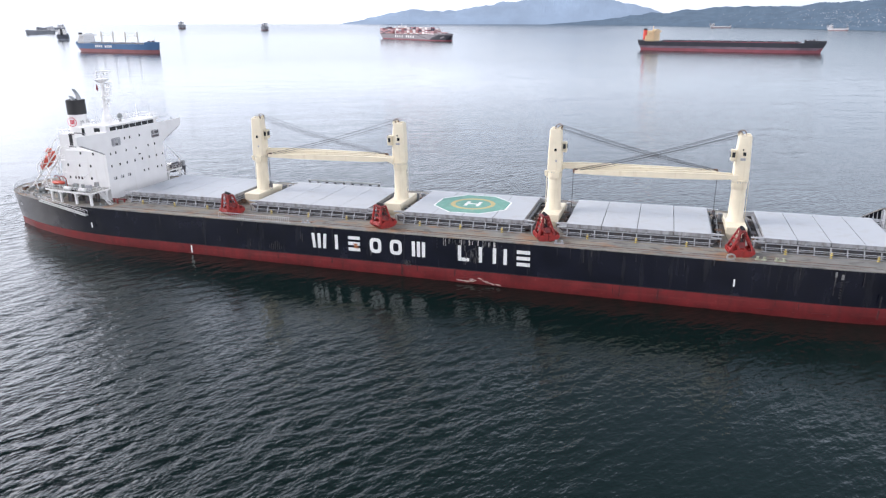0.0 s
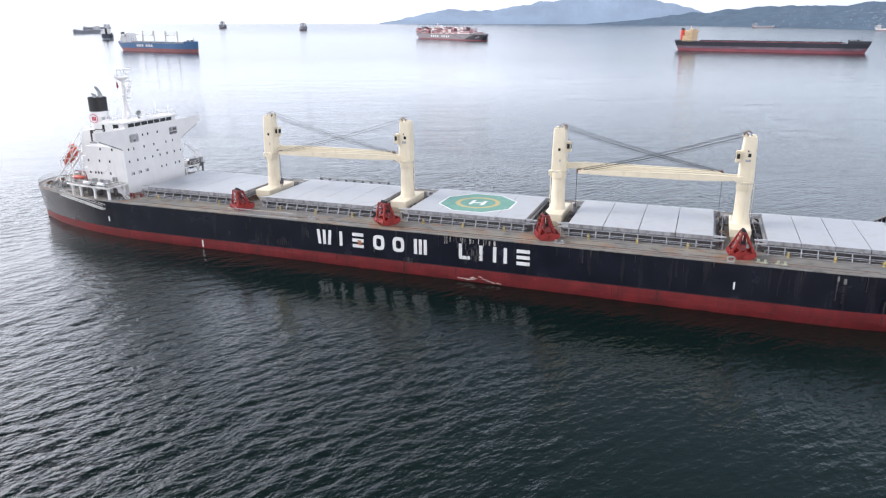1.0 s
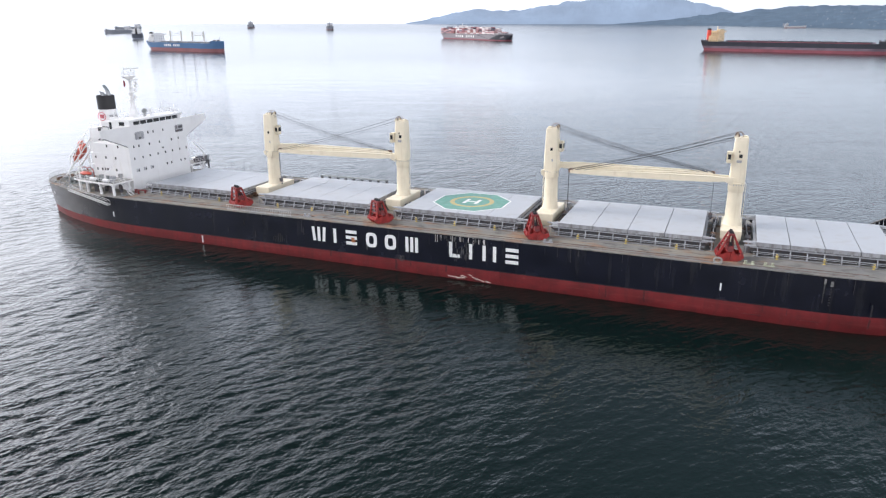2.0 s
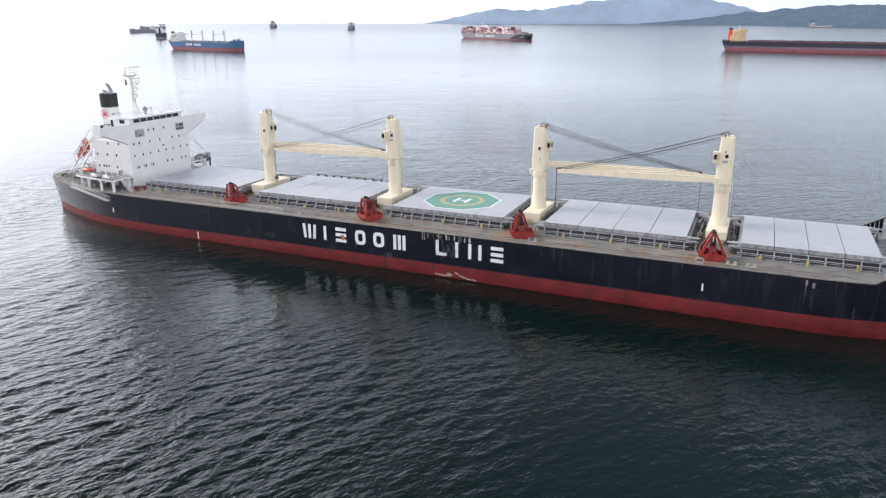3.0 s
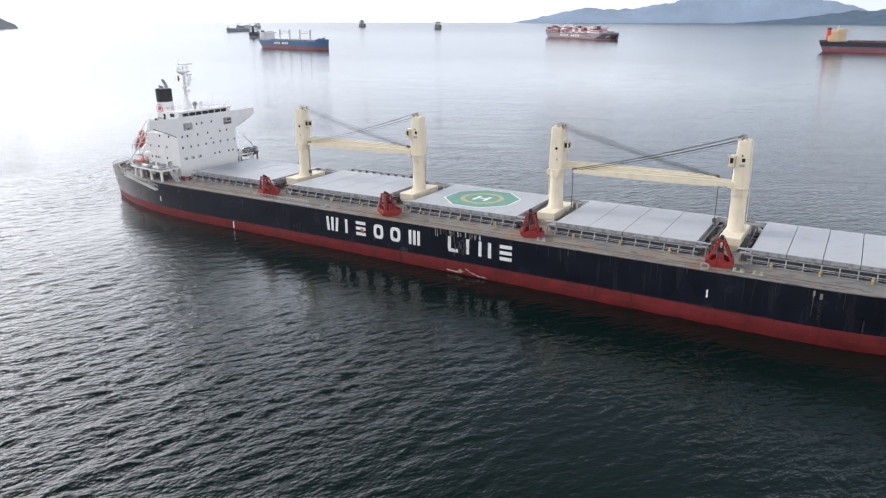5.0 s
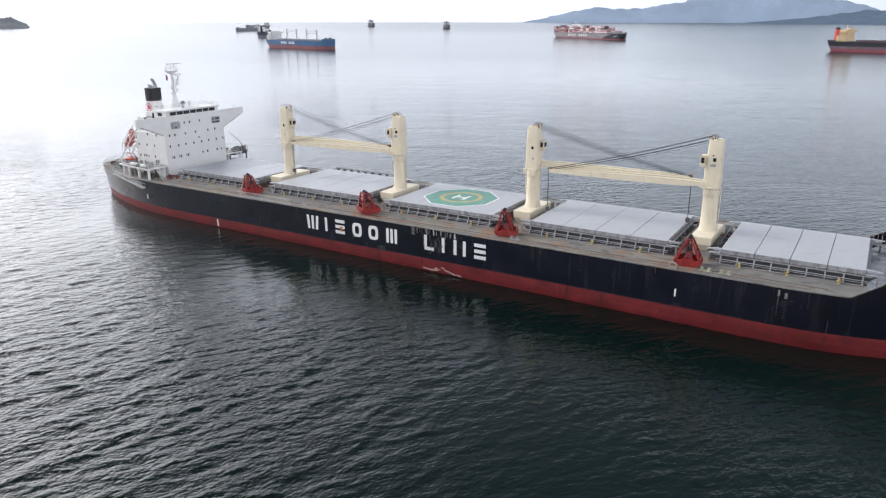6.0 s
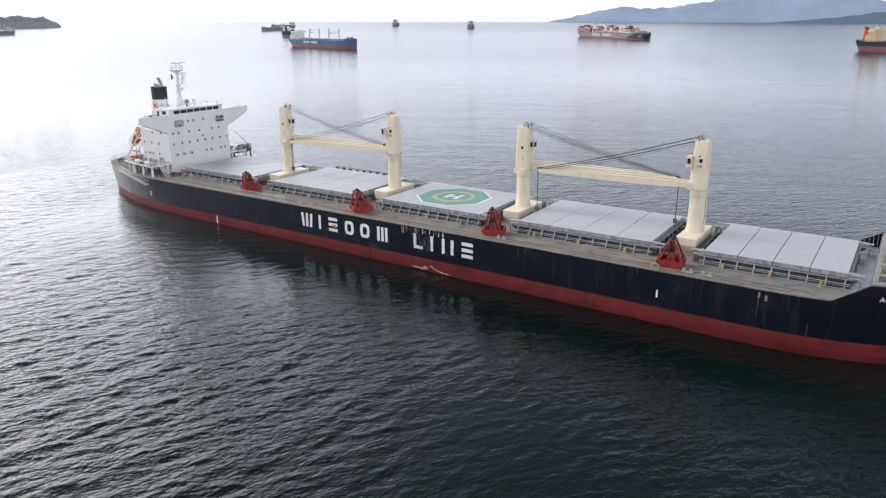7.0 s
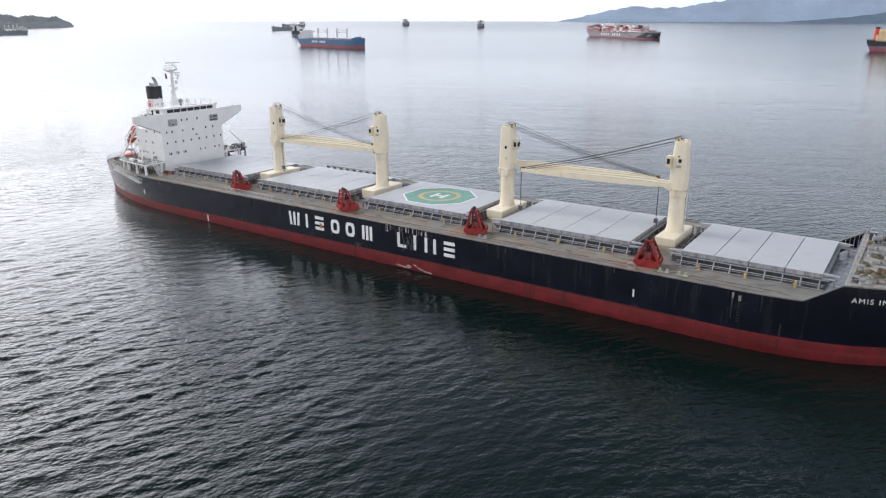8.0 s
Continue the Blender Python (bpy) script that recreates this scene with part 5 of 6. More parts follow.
def build_side_platform(s):
    """Boat platform beside the house, on columns over the main deck."""
    p = thing("boat_platform", at(0, 0, DECK), "white boat platform on thick white columns beside the deckhouse", "platform", "boat platforms")
    zt = 2.65
    bm = bmesh.new()
    poly = [(-1.6, s * 8.9), (-1.6, s * 13.2), (1.0, s * 13.9), (7.3, s * 14.6), (11.9, s * 14.9), (11.9, s * 9.2), (9.3, s * 9.2), (9.3, s * 8.9)]
    prism(bm, poly, "z", zt - 0.28, zt)
    part("platform_deck", bm, M_WHITE, p, "white edged platform with a worn top")
    bm = bmesh.new()
    prism(bm, [(x * 0.985 + 0.05, y * 0.985) for x, y in poly], "z", zt + 0.003, zt + 0.02)
    part("platform_top", bm, M_FDECK, p)
    for x, y in ((-0.2, 12.9), (2.7, 13.5), (7.3, 14.2), (11.4, 14.5), (11.4, 10.2), (2.0, 9.4)):
        bm = bmesh.new()
        loft(bm, [[(x - a, s * y - a, z), (x + a, s * y - a, z), (x + a, s * y + a, z), (x - a, s * y + a, z)] for a, z in ((0.21, 0), (0.21, 1.9), (0.36, zt - 0.28))])
        part("support_column", bm, M_WHITE, p)
    bm = bmesh.new()
    rail(bm, [(x, y * 0.99, zt) for x, y in poly[:5]] + [(11.8, s * 11.5, zt)], 1.0, 2, 1.6, 0.03)
    part("platform_rail", bm, M_WHITE, p)
    bm = bmesh.new()                                              # stair down to the main deck, forward
    for k in range(12):
        a = k / 11
        bx(bm, 12.0 + 2.6 * a - 0.14, 12.0 + 2.6 * a + 0.14, s * 12.6 - 0.45, s * 12.6 + 0.45, zt * (1 - a) - 0.03 if k < 11 else 0.02, zt * (1 - a) + 0.02 if k < 11 else 0.06)
    for e in (-0.48, 0.48):
        tube(bm, (12.0, s * 12.6 + e, zt), (14.6, s * 12.6 + e, 0.05), 0.07, seg=6)
        tube(bm, (12.0, s * 12.6 + e, zt + 1.0), (14.6, s * 12.6 + e, 1.05), 0.035, seg=6)
    part("stair", bm, M_WHITE, p)
    for x, y, lx, ly, hz in ((0.8, 11.8, 0.9, 0.7, 1.3), (4.2, 12.4, 1.2, 0.6, 1.6), (5.9, 11.2, 0.8, 0.8, 1.1), (8.8, 12.6, 1.3, 0.5, 1.5), (10.2, 11.4, 0.6, 0.6, 1.8)):
        box_part("stowed_box", M_COAM if x > 3 else M_GREYM, p, x - lx / 2, x + lx / 2, s * y - ly / 2, s * y + ly / 2, 0, hz, bevel=0.05)
    # boxes and gear along the platform
    for x, y, lx, ly, hz, m in ((4.2, 10.6, 1.2, 0.8, 0.8, M_GREYM), (6.2, 12.9, 0.9, 0.9, 0.6, M_GREYM), (8.4, 11.6, 1.3, 0.8, 0.9, M_STAY), (10.0, 13.4, 0.8, 0.8, 0.7, M_STAY),
                                (9.0, 9.9, 0.8, 0.6, 1.2, M_SKIRT), (6.7, 14.0, 0.8, 0.4, 0.55, M_GLASS), (0.2, 10.0, 1.0, 1.2, 1.0, M_STAY)):
        box_part("deck_locker", m, p, x - lx / 2, x + lx / 2, s * y - ly / 2, s * y + ly / 2, zt + 0.02, zt + hz, bevel=0.05)
    for x, y in ((4.9, 13.7), (9.2, 14.2)):                       # inflatable raft canisters
        bm = bmesh.new()
        tube(bm, (x - 0.75, s * y, zt + 0.55), (x + 0.75, s * y, zt + 0.55), 0.36, seg=16)
        c = smooth(part("raft_canister", bm, M_WHITE, p))
        box_part("canister_cradle", M_STEEL, c, x - 0.5, x + 0.5, s * y - 0.3, s * y + 0.3, zt + 0.02, zt + 0.25)
    return p, zt


build_side_platform(-1)
build_side_platform(1)


def boat_hull(bm, L, W, H, canopy):
    """A double-ended boat with a closed canopy, lying along x, its keel at z = 0."""
    rings = []
    n = 15
    for i in range(n):
        a = -1 + 2 * i / (n - 1)
        k = max(0.06, (1 - abs(a) ** 2.6)) ** 0.6
        w, base = W / 2 * k, H * 0.28 * abs(a) ** 3
        top = H * (0.5 + canopy * (1 - abs(a) ** 4))
        x = a * L / 2
        rings.append([(x, -w * 0.15, base), (x, -w * 0.75, base + H * 0.14), (x, -w, H * 0.48), (x, -w * 0.85, top * 0.8), (x, -w * 0.4, top), (x, w * 0.4, top),
                      (x, w * 0.85, top * 0.8), (x, w, H * 0.48), (x, w * 0.75, base + H * 0.14), (x, w * 0.15, base)])
    loft(bm, rings)


def build_lifeboat():
    d = thing("lifeboat_ramp", at(-3.4, -3.6, DECK - 0.0), "white inclined launching frame at the stern", "davit")
    lo, hi = Vector((-10.6, 0, 0.6)), Vector((-0.6, 0, 10.4))
    for s in (-1.35, 1.35):
        bm = bmesh.new()
        tube(bm, lo + Vector((0, s, 0)), hi + Vector((0, s, 0)), 0.16, seg=8)
        part("ramp_beam", bm, M_WHITE, d)
        for a, x0 in ((0.12, 0.3), (0.5, 1.2), (0.85, 0.2)):
            p = lo.lerp(hi, a) + Vector((0, s, 0))
            bm = bmesh.new()
            tube(bm, p, (p.x + x0, p.y, 0), 0.14, seg=8)
            part("leg", bm, M_WHITE, d)
        p0, p1 = lo.lerp(hi, 0.25) + Vector((0, s * 1.1, 2.4)), lo.lerp(hi, 0.98) + Vector((0, s * 1.1, 2.2))
        bm = bmesh.new()
        tube(bm, p0, p1, 0.09, seg=6)
        for a in (0.25, 0.6, 0.98):
            b = lo.lerp(hi, a) + Vector((0, s, 0))
            tube(bm, b, b + Vector((0, s * 0.1, 2.3)), 0.08, seg=6)
        part("guard_frame", bm, M_WHITE, d)
    for a0, a1 in ((0.3, 0.55), (0.55, 0.3), (0.6, 0.9), (0.9, 0.6)):  # diagonal bracing on both guards
        for s in (-1.5, 1.5):
            bm = bmesh.new()
            tube(bm, lo.lerp(hi, a0) + Vector((0, s, 0.2)), lo.lerp(hi, a1) + Vector((0, s, 2.3)), 0.07, seg=6)
            part("brace", bm, M_WHITE, d)
    for k in range(6):
        p = lo.lerp(hi, 0.05 + 0.18 * k)
        bm = bmesh.new()
        tube(bm, p + Vector((0, -1.35, 0)), p + Vector((0, 1.35, 0)), 0.09, seg=6)
        part("cross_beam", bm, M_WHITE, d)
    ang = math.degrees(math.atan2(hi.z - lo.z, hi.x - lo.x))
    mid = lo.lerp(hi, 0.52)
    b = thing("lifeboat", at(-3.4 + mid.x - 0.1, -3.6, DECK + mid.z + 0.2) @ Matrix.Rotation(radians(-ang), 4, "Y"), "orange enclosed lifeboat on its tilted launching frame", "lifeboat")
    bm = bmesh.new()
    boat_hull(bm, 6.4, 2.4, 1.8, 0.45)
    smooth(part("hull", bm, M_ORANGE, b))
    bm = bmesh.new()
    boat_hull(bm, 1.7, 1.5, 1.0, 0.5)
    for vtx in bm.verts:
        vtx.co += Vector((2.0, 0, 1.55))
    smooth(part("turret", bm, M_ORANGE, b))
    for s in (-1, 1):
        for x in (-1.6, -0.5, 0.6):
            bm = bmesh.new()
            bx(bm, x - 0.22, x + 0.22, s * 1.13 - 0.06, s * 1.13 + 0.06, 1.05, 1.3, 0.03)
            part("port_light", bm, M_GLASS, b)
    # rescue boat on the starboard platform, white hull under an orange cover
    r = thing("rescue_boat", at(1.0, -12.0, DECK + 3.35), "small orange rescue boat under a davit on the boat platform", "boat")
    bm = bmesh.new()
    boat_hull(bm, 3.3, 1.6, 1.1, 0.25)
    smooth(part("hull", bm, M_ORANGE, r))
    for x in (-0.8, 0.8):
        bm = bmesh.new()
        bx(bm, x - 0.12, x + 0.12, -0.7, 0.7, -0.7, 0.35)
        part("chock", bm, M_STEEL, r)
    dv = thing("boat_davit", at(1.0, -10.6, DECK + 2.65), "dark red arched boat davit", "davit")
    for x in (-0.8, 0.8):
        bm = bmesh.new()
        prev = Vector((x, 0, 0))
        for k in range(1, 9):
            a = k / 8 * math.pi * 0.62
            q = Vector((x, -1.1 * (1 - math.cos(a)), 1.0 + 1.5 * math.sin(a)))
            tube(bm, prev, q, 0.1, seg=8)
            prev = q
        part("davit_arm", bm, M_GRAB, dv)


build_lifeboat()


def build_provision_crane(s, x, y, z, reach, up):
    c = thing("provision_crane", at(x, y, z), "slim white provision derrick beside the deckhouse", "crane", "provision derricks")
    bm = bmesh.new()
    loft(bm, disc_rings([(0.3, 0), (0.25, 0.3), (0.2, 1.3), (0.22, 1.4), (0.1, 1.6)], 12))
    smooth(part("post", bm, M_WHITE, c))
    bm = bmesh.new()
    tube(bm, (0, 0, 1.0), (reach[0], reach[1], up), 0.13, 0.08, 8)
    part("boom", bm, M_WHITE, c)
    bm = bmesh.new()
    tube(bm, (reach[0], reach[1], up), (reach[0] * 0.3, reach[1] * 0.3, 2.2), 0.025, seg=5)
    part("wire", bm, M_ROPE, c)
    box_part("winch", M_GREYM, c, -0.5, 0.5, 0.3, 0.9, 0.2, 0.9, bevel=0.06)


build_provision_crane(-1, 6.6, -12.0, DECK + 2.65, (2.6, 1.6), 4.4)

# port side gear that shows past the deckhouse front
port = thing("port_winch", at(11.2, 13.6, DECK + 2.67), "dark grey boat winch and frames on the port platform", "winch")
box_part("frame", M_COAM, port, -0.9, 0.35, -1.2, 1.2, 0, 0.9, bevel=0.06)
box_part("under_frame", M_COAM, port, -2.5, 0.3, -1.6, 3.2, -0.85, -0.32)
box_part("outer_deck", M_COAM, port, -3.5, 0.4, 1.35, 3.6, -0.3, -0.1)
box_part("locker", M_COAM, port, -1.2, -0.2, 1.6, 2.6, -0.1, 1.0, bevel=0.05)
box_part("cabinet", M_STAY, port, -0.8, 0.1, 2.7, 3.3, -0.1, 1.3, bevel=0.05)
for y in (1.6, 3.3):
    box_part("outer_leg", M_COAM, port, -0.3, 0.0, y - 0.15, y + 0.15, -2.67, -0.3)
bm = bmesh.new()
rail(bm, [(0.3, -1.2, 0), (0.3, 3.5, -0.1), (-3.4, 3.5, -0.1)], 1.1, 2, 1.2, 0.03)
part("platform_rail", bm, M_STAY, port)
bm = bmesh.new()
tube(bm, (-0.3, -0.8, 0.9), (-0.3, 0.8, 0.9), 0.42, seg=16)
smooth(part("drum", bm, M_COAM, port))
bm = bmesh.new()
tube(bm, (-0.5, 2.2, 1.0), (-0.5, 2.2, 2.2), 0.16, seg=8)
tube(bm, (-0.5, 2.2, 1.9), (-0.5, -1.4, 5.2), 0.17, 0.1, 8)
part("davit_boom", bm, M_WHITE, port)


def build_gangway():
    g = thing("accommodation_ladder", at(0, 0, 0), "grey aluminium gangway stowed along the ship's side", "gangway")
    a, b = Vector((-2.2, -half_beam(-2, 8) - 0.35, 8.3)), Vector((11.4, -half_beam(11.4, 6.6) - 0.35, 6.5))
    for off, r in ((Vector((0, 0, 0)), 0.1), (Vector((0, 0, 0.95)), 0.05), (Vector((0, -0.7, 0)), 0.1), (Vector((0, -0.7, 0.95)), 0.05), (Vector((0, -0.7, 0.5)), 0.035)):
        bm = bmesh.new()
        tube(bm, a + off, b + off, r, seg=6)
        part("rail", bm, M_STEEL, g)
    for k in range(22):
        p = a.lerp(b, k / 21)
        bm = bmesh.new()
        bx(bm, p.x - 0.13, p.x + 0.13, p.y - 0.68, p.y - 0.02, p.z - 0.03, p.z + 0.03)
        part("tread", bm, M_STEEL, g)
        if k % 3 == 0:
            for off in (Vector((0, 0, 0)), Vector((0, -0.7, 0))):
                bm = bmesh.new()
                tube(bm, p + off, p + off + Vector((0, 0, 0.95)), 0.03, seg=5)
                part("stanchion", bm, M_STEEL, g)
    for k in (0.1, 0.5, 0.92):
        p = a.lerp(b, k)
        box_part("bracket", M_STEEL, g, p.x - 0.06, p.x + 0.06, p.y - 0.75, p.y + 0.7, p.z - 0.16, p.z - 0.09)


build_gangway()


# ---- deck fittings ----
def build_bollards(x, y, z, material, turn=0.0, group="mooring bollards"):
    b = thing("bollard", at(x, y, z) @ Matrix.Rotation(turn, 4, "Z"), "short twin steel mooring bollard on deck", "bollard", group)
    box_part("base", material, b, -0.85, 0.85, -0.3, 0.3, 0, 0.1)
    for dx in (-0.5, 0.5):
        bm = bmesh.new()
        loft(bm, disc_rings([(0.19, 0.1), (0.18, 0.42), (0.24, 0.45), (0.24, 0.52), (0.1, 0.55)], 12, dx, 0))
        smooth(part("post", bm, material, b))
    return b


def build_fairlead(x, y, z, material):
    b = thing("fairlead", at(x, y, z), "pale cast fairlead at the deck edge", "fairlead", "fairleads")
    bm = bmesh.new()
    pts = [Vector((0.55 * math.copysign(abs(math.cos(a)) ** 0.7, math.cos(a)), 0, 0.5 + 0.4 * math.sin(a))) for a in [i * math.pi / 10 for i in range(21)]]
    for p, q in zip(pts, pts[1:]):
        tube(bm, p, q, 0.15, seg=8)
    smooth(part("ring", bm, material, b))
    box_part("foot", material, b, -0.6, 0.6, -0.2, 0.2, 0, 0.12)


for x in (60.5, 108.2, 139.8, 142.6):
    build_bollards(x, -14.2, DECK, M_STAY if x < 120 else M_LIME)
build_fairlead(135.3, -15.5, DECK, M_FDECK)


def build_winch(x, y, z, turn, m=None, label="rusty mooring winch with a rope drum"):
    w = thing("mooring_winch", at(x, y, z) @ Matrix.Rotation(turn, 4, "Z"), label, "winch", "mooring winches")
    m = m or M_GREYM
    box_part("bed", m, w, -1.6, 1.6, -0.8, 0.8, 0, 0.2)
    for dx in (-1.4, -0.2, 1.0):
        bm = bmesh.new()
        prism(bm, [(-0.6, 0.2), (0.6, 0.2), (0.25, 1.25), (-0.25, 1.25)], "x", dx - 0.08, dx + 0.08)
        part("side_frame", bm, m, w)
    for a, b, r, mm in ((-1.3, -0.3, 0.42, M_GREYM), (-0.1, 0.9, 0.36, M_RUSTY), (1.1, 1.6, 0.34, M_STEEL)):
        bm = bmesh.new()
        tube(bm, (a, 0, 0.95), (b, 0, 0.95), r, seg=16)
        d = smooth(part("drum", bm, mm, w))
        for e in (a, b):
            bm = bmesh.new()
            tube(bm, (e - 0.03, 0, 0.95), (e + 0.03, 0, 0.95), r + 0.2, seg=18)
            part("flange", bm, m, d)
    box_part("motor", M_GREYM, w, 0.2, 1.0, 0.85, 1.5, 0.2, 0.95, bevel=0.08)


for x, y, tr in ((-7.0, -8.0, 0.3), (-9.5, 3.5, 1.57), (-4.6, 9.2, 0.0), (-2.8, -6.6, 1.57)):
    build_winch(x, y, DECK, tr)
for x, y, tr in ((168.5, -4.6, 1.57), (168.5, 4.6, 1.57), (171.8, -3.4, 0.0), (166.0, 9.0, 0.3), (173.5, 3.5, 0.0)):
    build_winch(x, y, FORE - 0.12, tr, M_RUSTY if y < 0 else None, "rust-streaked windlass and rope drum on the forecastle")
for x, y in ((165.2, -9.6), (167.2, -11.0), (166.0, -2.0), (165.0, 5.0), (170.0, 8.0), (172.0, -8.0)):
    build_bollards(x, y, FORE - 0.12, M_RUSTY if x > 166 else M_FDECK, 0.25)
for x, y in ((-12, -9.0), (-15.5, -4.5), (-15.0, 3.0), (-6, -11.2), (-10.5, -7.0), (13.4, -13.6)):
    build_bollards(x, y, DECK, M_GREYM, 0.4)


def build_vent(x, y, z, hh, m, label):
    v = thing("deck_ventilator", at(x, y, z), label, "ventilator", "deck ventilators")
    bm = bmesh.new()
    loft(bm, disc_rings([(0.42, 0), (0.36, 0.1), (0.34, hh)], 14))
    smooth(part("trunk", bm, m, v))
    bm = bmesh.new()
    loft(bm, disc_rings([(0.42, hh - 0.1), (0.48, hh + 0.05), (0.42, hh + 0.2), (0.15, hh + 0.28)], 14))
    smooth(part("cowl", bm, m, v))


for x, y in ((164.4, -6.2), (164.9, 1.5), (167.0, 7.4), (170.5, 0.5), (165.0, -12.3), (169.3, -8.8)):
    build_vent(x, y, FORE - 0.12, 0.6, M_FDECK if x > 166 else M_GREYM, "pale mushroom ventilator on the forecastle")
for x0 in (43.4, 74.5, 105.0, 136.8):
    for dx, y in ((-1.9, 7.4), (1.9, 7.9)):
        build_vent(x0 + dx, y, DECK, 1.5, M_STAY, "grey mushroom ventilator beside a crane base")
    # hydraulic box and pipes between the hatches
    hp = thing("hydraulic_unit", at(x0, 7.0, DECK), "grey hydraulic unit between two hatches", "machinery", "hydraulic units")
    box_part("cabinet", M_GREYM, hp, -1.1, 1.1, -0.9, 0.9, 0, 1.5, bevel=0.05)
    box_part("lid", M_COAM, hp, -1.15, 1.15, -0.95, 0.95, 1.5, 1.58)
    bm = bmesh.new()
    for k in range(4):
        tube(bm, (-2.6, -0.9 - 0.18 * k, 0.25), (2.6, -0.9 - 0.18 * k, 0.25), 0.06, seg=6)
    part("pipe_run", bm, M_RUSTY, hp)


M_RAILW = mat("chalky rail paint", (0.55, 0.55, 0.54), 0.6, vary=0.25, scale=1.5, stain=RUST, stain_amt=0.2)


def build_rails():
    r = thing("side_railing", at(0, 0, DECK), "white close-barred railing at the deck edge", "railing", "deck railings")
    x = 42.8
    while x < 58.3:
        bm = bmesh.new()
        tube(bm, (x, -15.95, 0.1), (x, -15.95, 1.25), 0.04, seg=5)
        part("bar", bm, M_RAILW, r)
        x += 0.42
    for z in (0.3, 1.25):
        bm = bmesh.new()
        tube(bm, (42.8, -15.95, z), (58.3, -15.95, z), 0.05, seg=5)
        part("top_bar" if z > 1 else "bottom_bar", bm, M_RAILW, r)
    s = thing("stern_railing", at(0, 0, DECK), "thin grey pipe railing round the stern", "railing", "deck railings")
    xs = [x for x in STATIONS if x <= 2]
    for sgn in (-1, 1):
        bm = bmesh.new()
        rail(bm, [(x, sgn * max(0.1, half_beam(x, 8.1) - 0.2), 0.1) for x in xs], 1.0, 2, 1.6, 0.035)
        part("run", bm, M_STAY, s)
    f = thing("bow_railing", at(0, 0, FORE - 0.1), "thin grey pipe railing round the forecastle", "railing", "deck railings")
    for sgn in (-1, 1):
        bm = bmesh.new()
        rail(bm, [(x, sgn * max(0.1, half_beam(x, FORE) - 0.25), 0.1) for x in [164] + [x for x in STATIONS if x > 165]], 1.0, 2, 1.8, 0.03)
        part("run", bm, M_STAY, f)
    bm = bmesh.new()
    rail(bm, [(163.5, -12.5, 0), (163.5, 12.5, 0)], 1.0, 2, 1.8, 0.03)
    part("cross_run", bm, M_STAY, f)


build_rails()


def build_fire_line():
    p = thing("fire_main", at(0, 0, DECK), "red fire pipe with hydrants along the deck by the house", "pipe")
    bm = bmesh.new()
    tube(bm, (12.6, -9.8, 0.5), (16.4, -9.9, 0.5), 0.13)
    part("line", bm, M_GRABD, p)
    bm = bmesh.new()
    tube(bm, (16.4, -9.9, 0.5), (40, -10.2, 0.25), 0.06)
    part("branch_line", bm, M_STAY, p)
    for x, y in ((13.6, -10.6), (15.0, -11.2), (15.9, -10.2)):
        bm = bmesh.new()
        loft(bm, disc_rings([(0.2, 0), (0.2, 0.55), (0.28, 0.6), (0.22, 0.8)], 10, x, y))
        part("hydrant", bm, M_GRABD, p)


build_fire_line()

rg = random.Random(3)
for x0 in (43.4, 74.5, 105.0, 136.8):
    for dx in (-2.75, 2.75):
        hg = thing("hatch_gear", at(x0 + dx, 0, DECK), "dark rusty cover-folding gear between hatch and crane", "machinery", "hatch gear")
        for k in range(9):
            y = -7.6 + k * 1.9 + rg.uniform(-0.3, 0.3)
            w, hh = rg.uniform(0.3, 0.6), rg.uniform(0.5, 1.5)
            box_part("gear_box", rg.choice((M_COAM, M_RUSTY, M_GREYM, M_COAM)), hg, -w, w, y - rg.uniform(0.2, 0.7), y + rg.uniform(0.2, 0.7), 0, hh, bevel=0.04)
        for z in (0.35, 0.6, 1.1):
            bm = bmesh.new()
            tube(bm, (rg.uniform(-0.5, 0.5), -8.4, z), (rg.uniform(-0.5, 0.5), 8.4, z), 0.08, seg=6)
            part("gear_pipe", bm, rg.choice((M_RUSTY, M_STAY)), hg)

# the long dark walkway that stands past the second hatch
wk = thing("port_walkway", at(50, 10.8, DECK), "long dark grey raised walkway on the port side deck", "walkway")
box_part("walkway_deck", M_GREYM, wk, -1.5, 15.5, -0.5, 0.5, 2.25, 2.45)
for k in range(9):
    box_part("walkway_leg", M_COAM, wk, -1.4 + k * 2.08, -1.2 + k * 2.08, -0.4, 0.4, 0, 2.25)

# thin lines laid along the side deck
ln = thing("deck_line", at(0, -14.1, DECK), "thin dark pipe run along the side deck", "pipe")
for x0, x1, y, r in ((18, 62, 0.0, 0.05), (64, 128, 0.1, 0.05), (129, 156, 0.3, 0.04), (80, 154, -0.9, 0.03)):
    bm = bmesh.new()
    tube(bm, (x0, y, 0.05), (x1, y + 0.1, 0.05), r, seg=6)
    part("pipe", bm, M_RUSTY, ln)


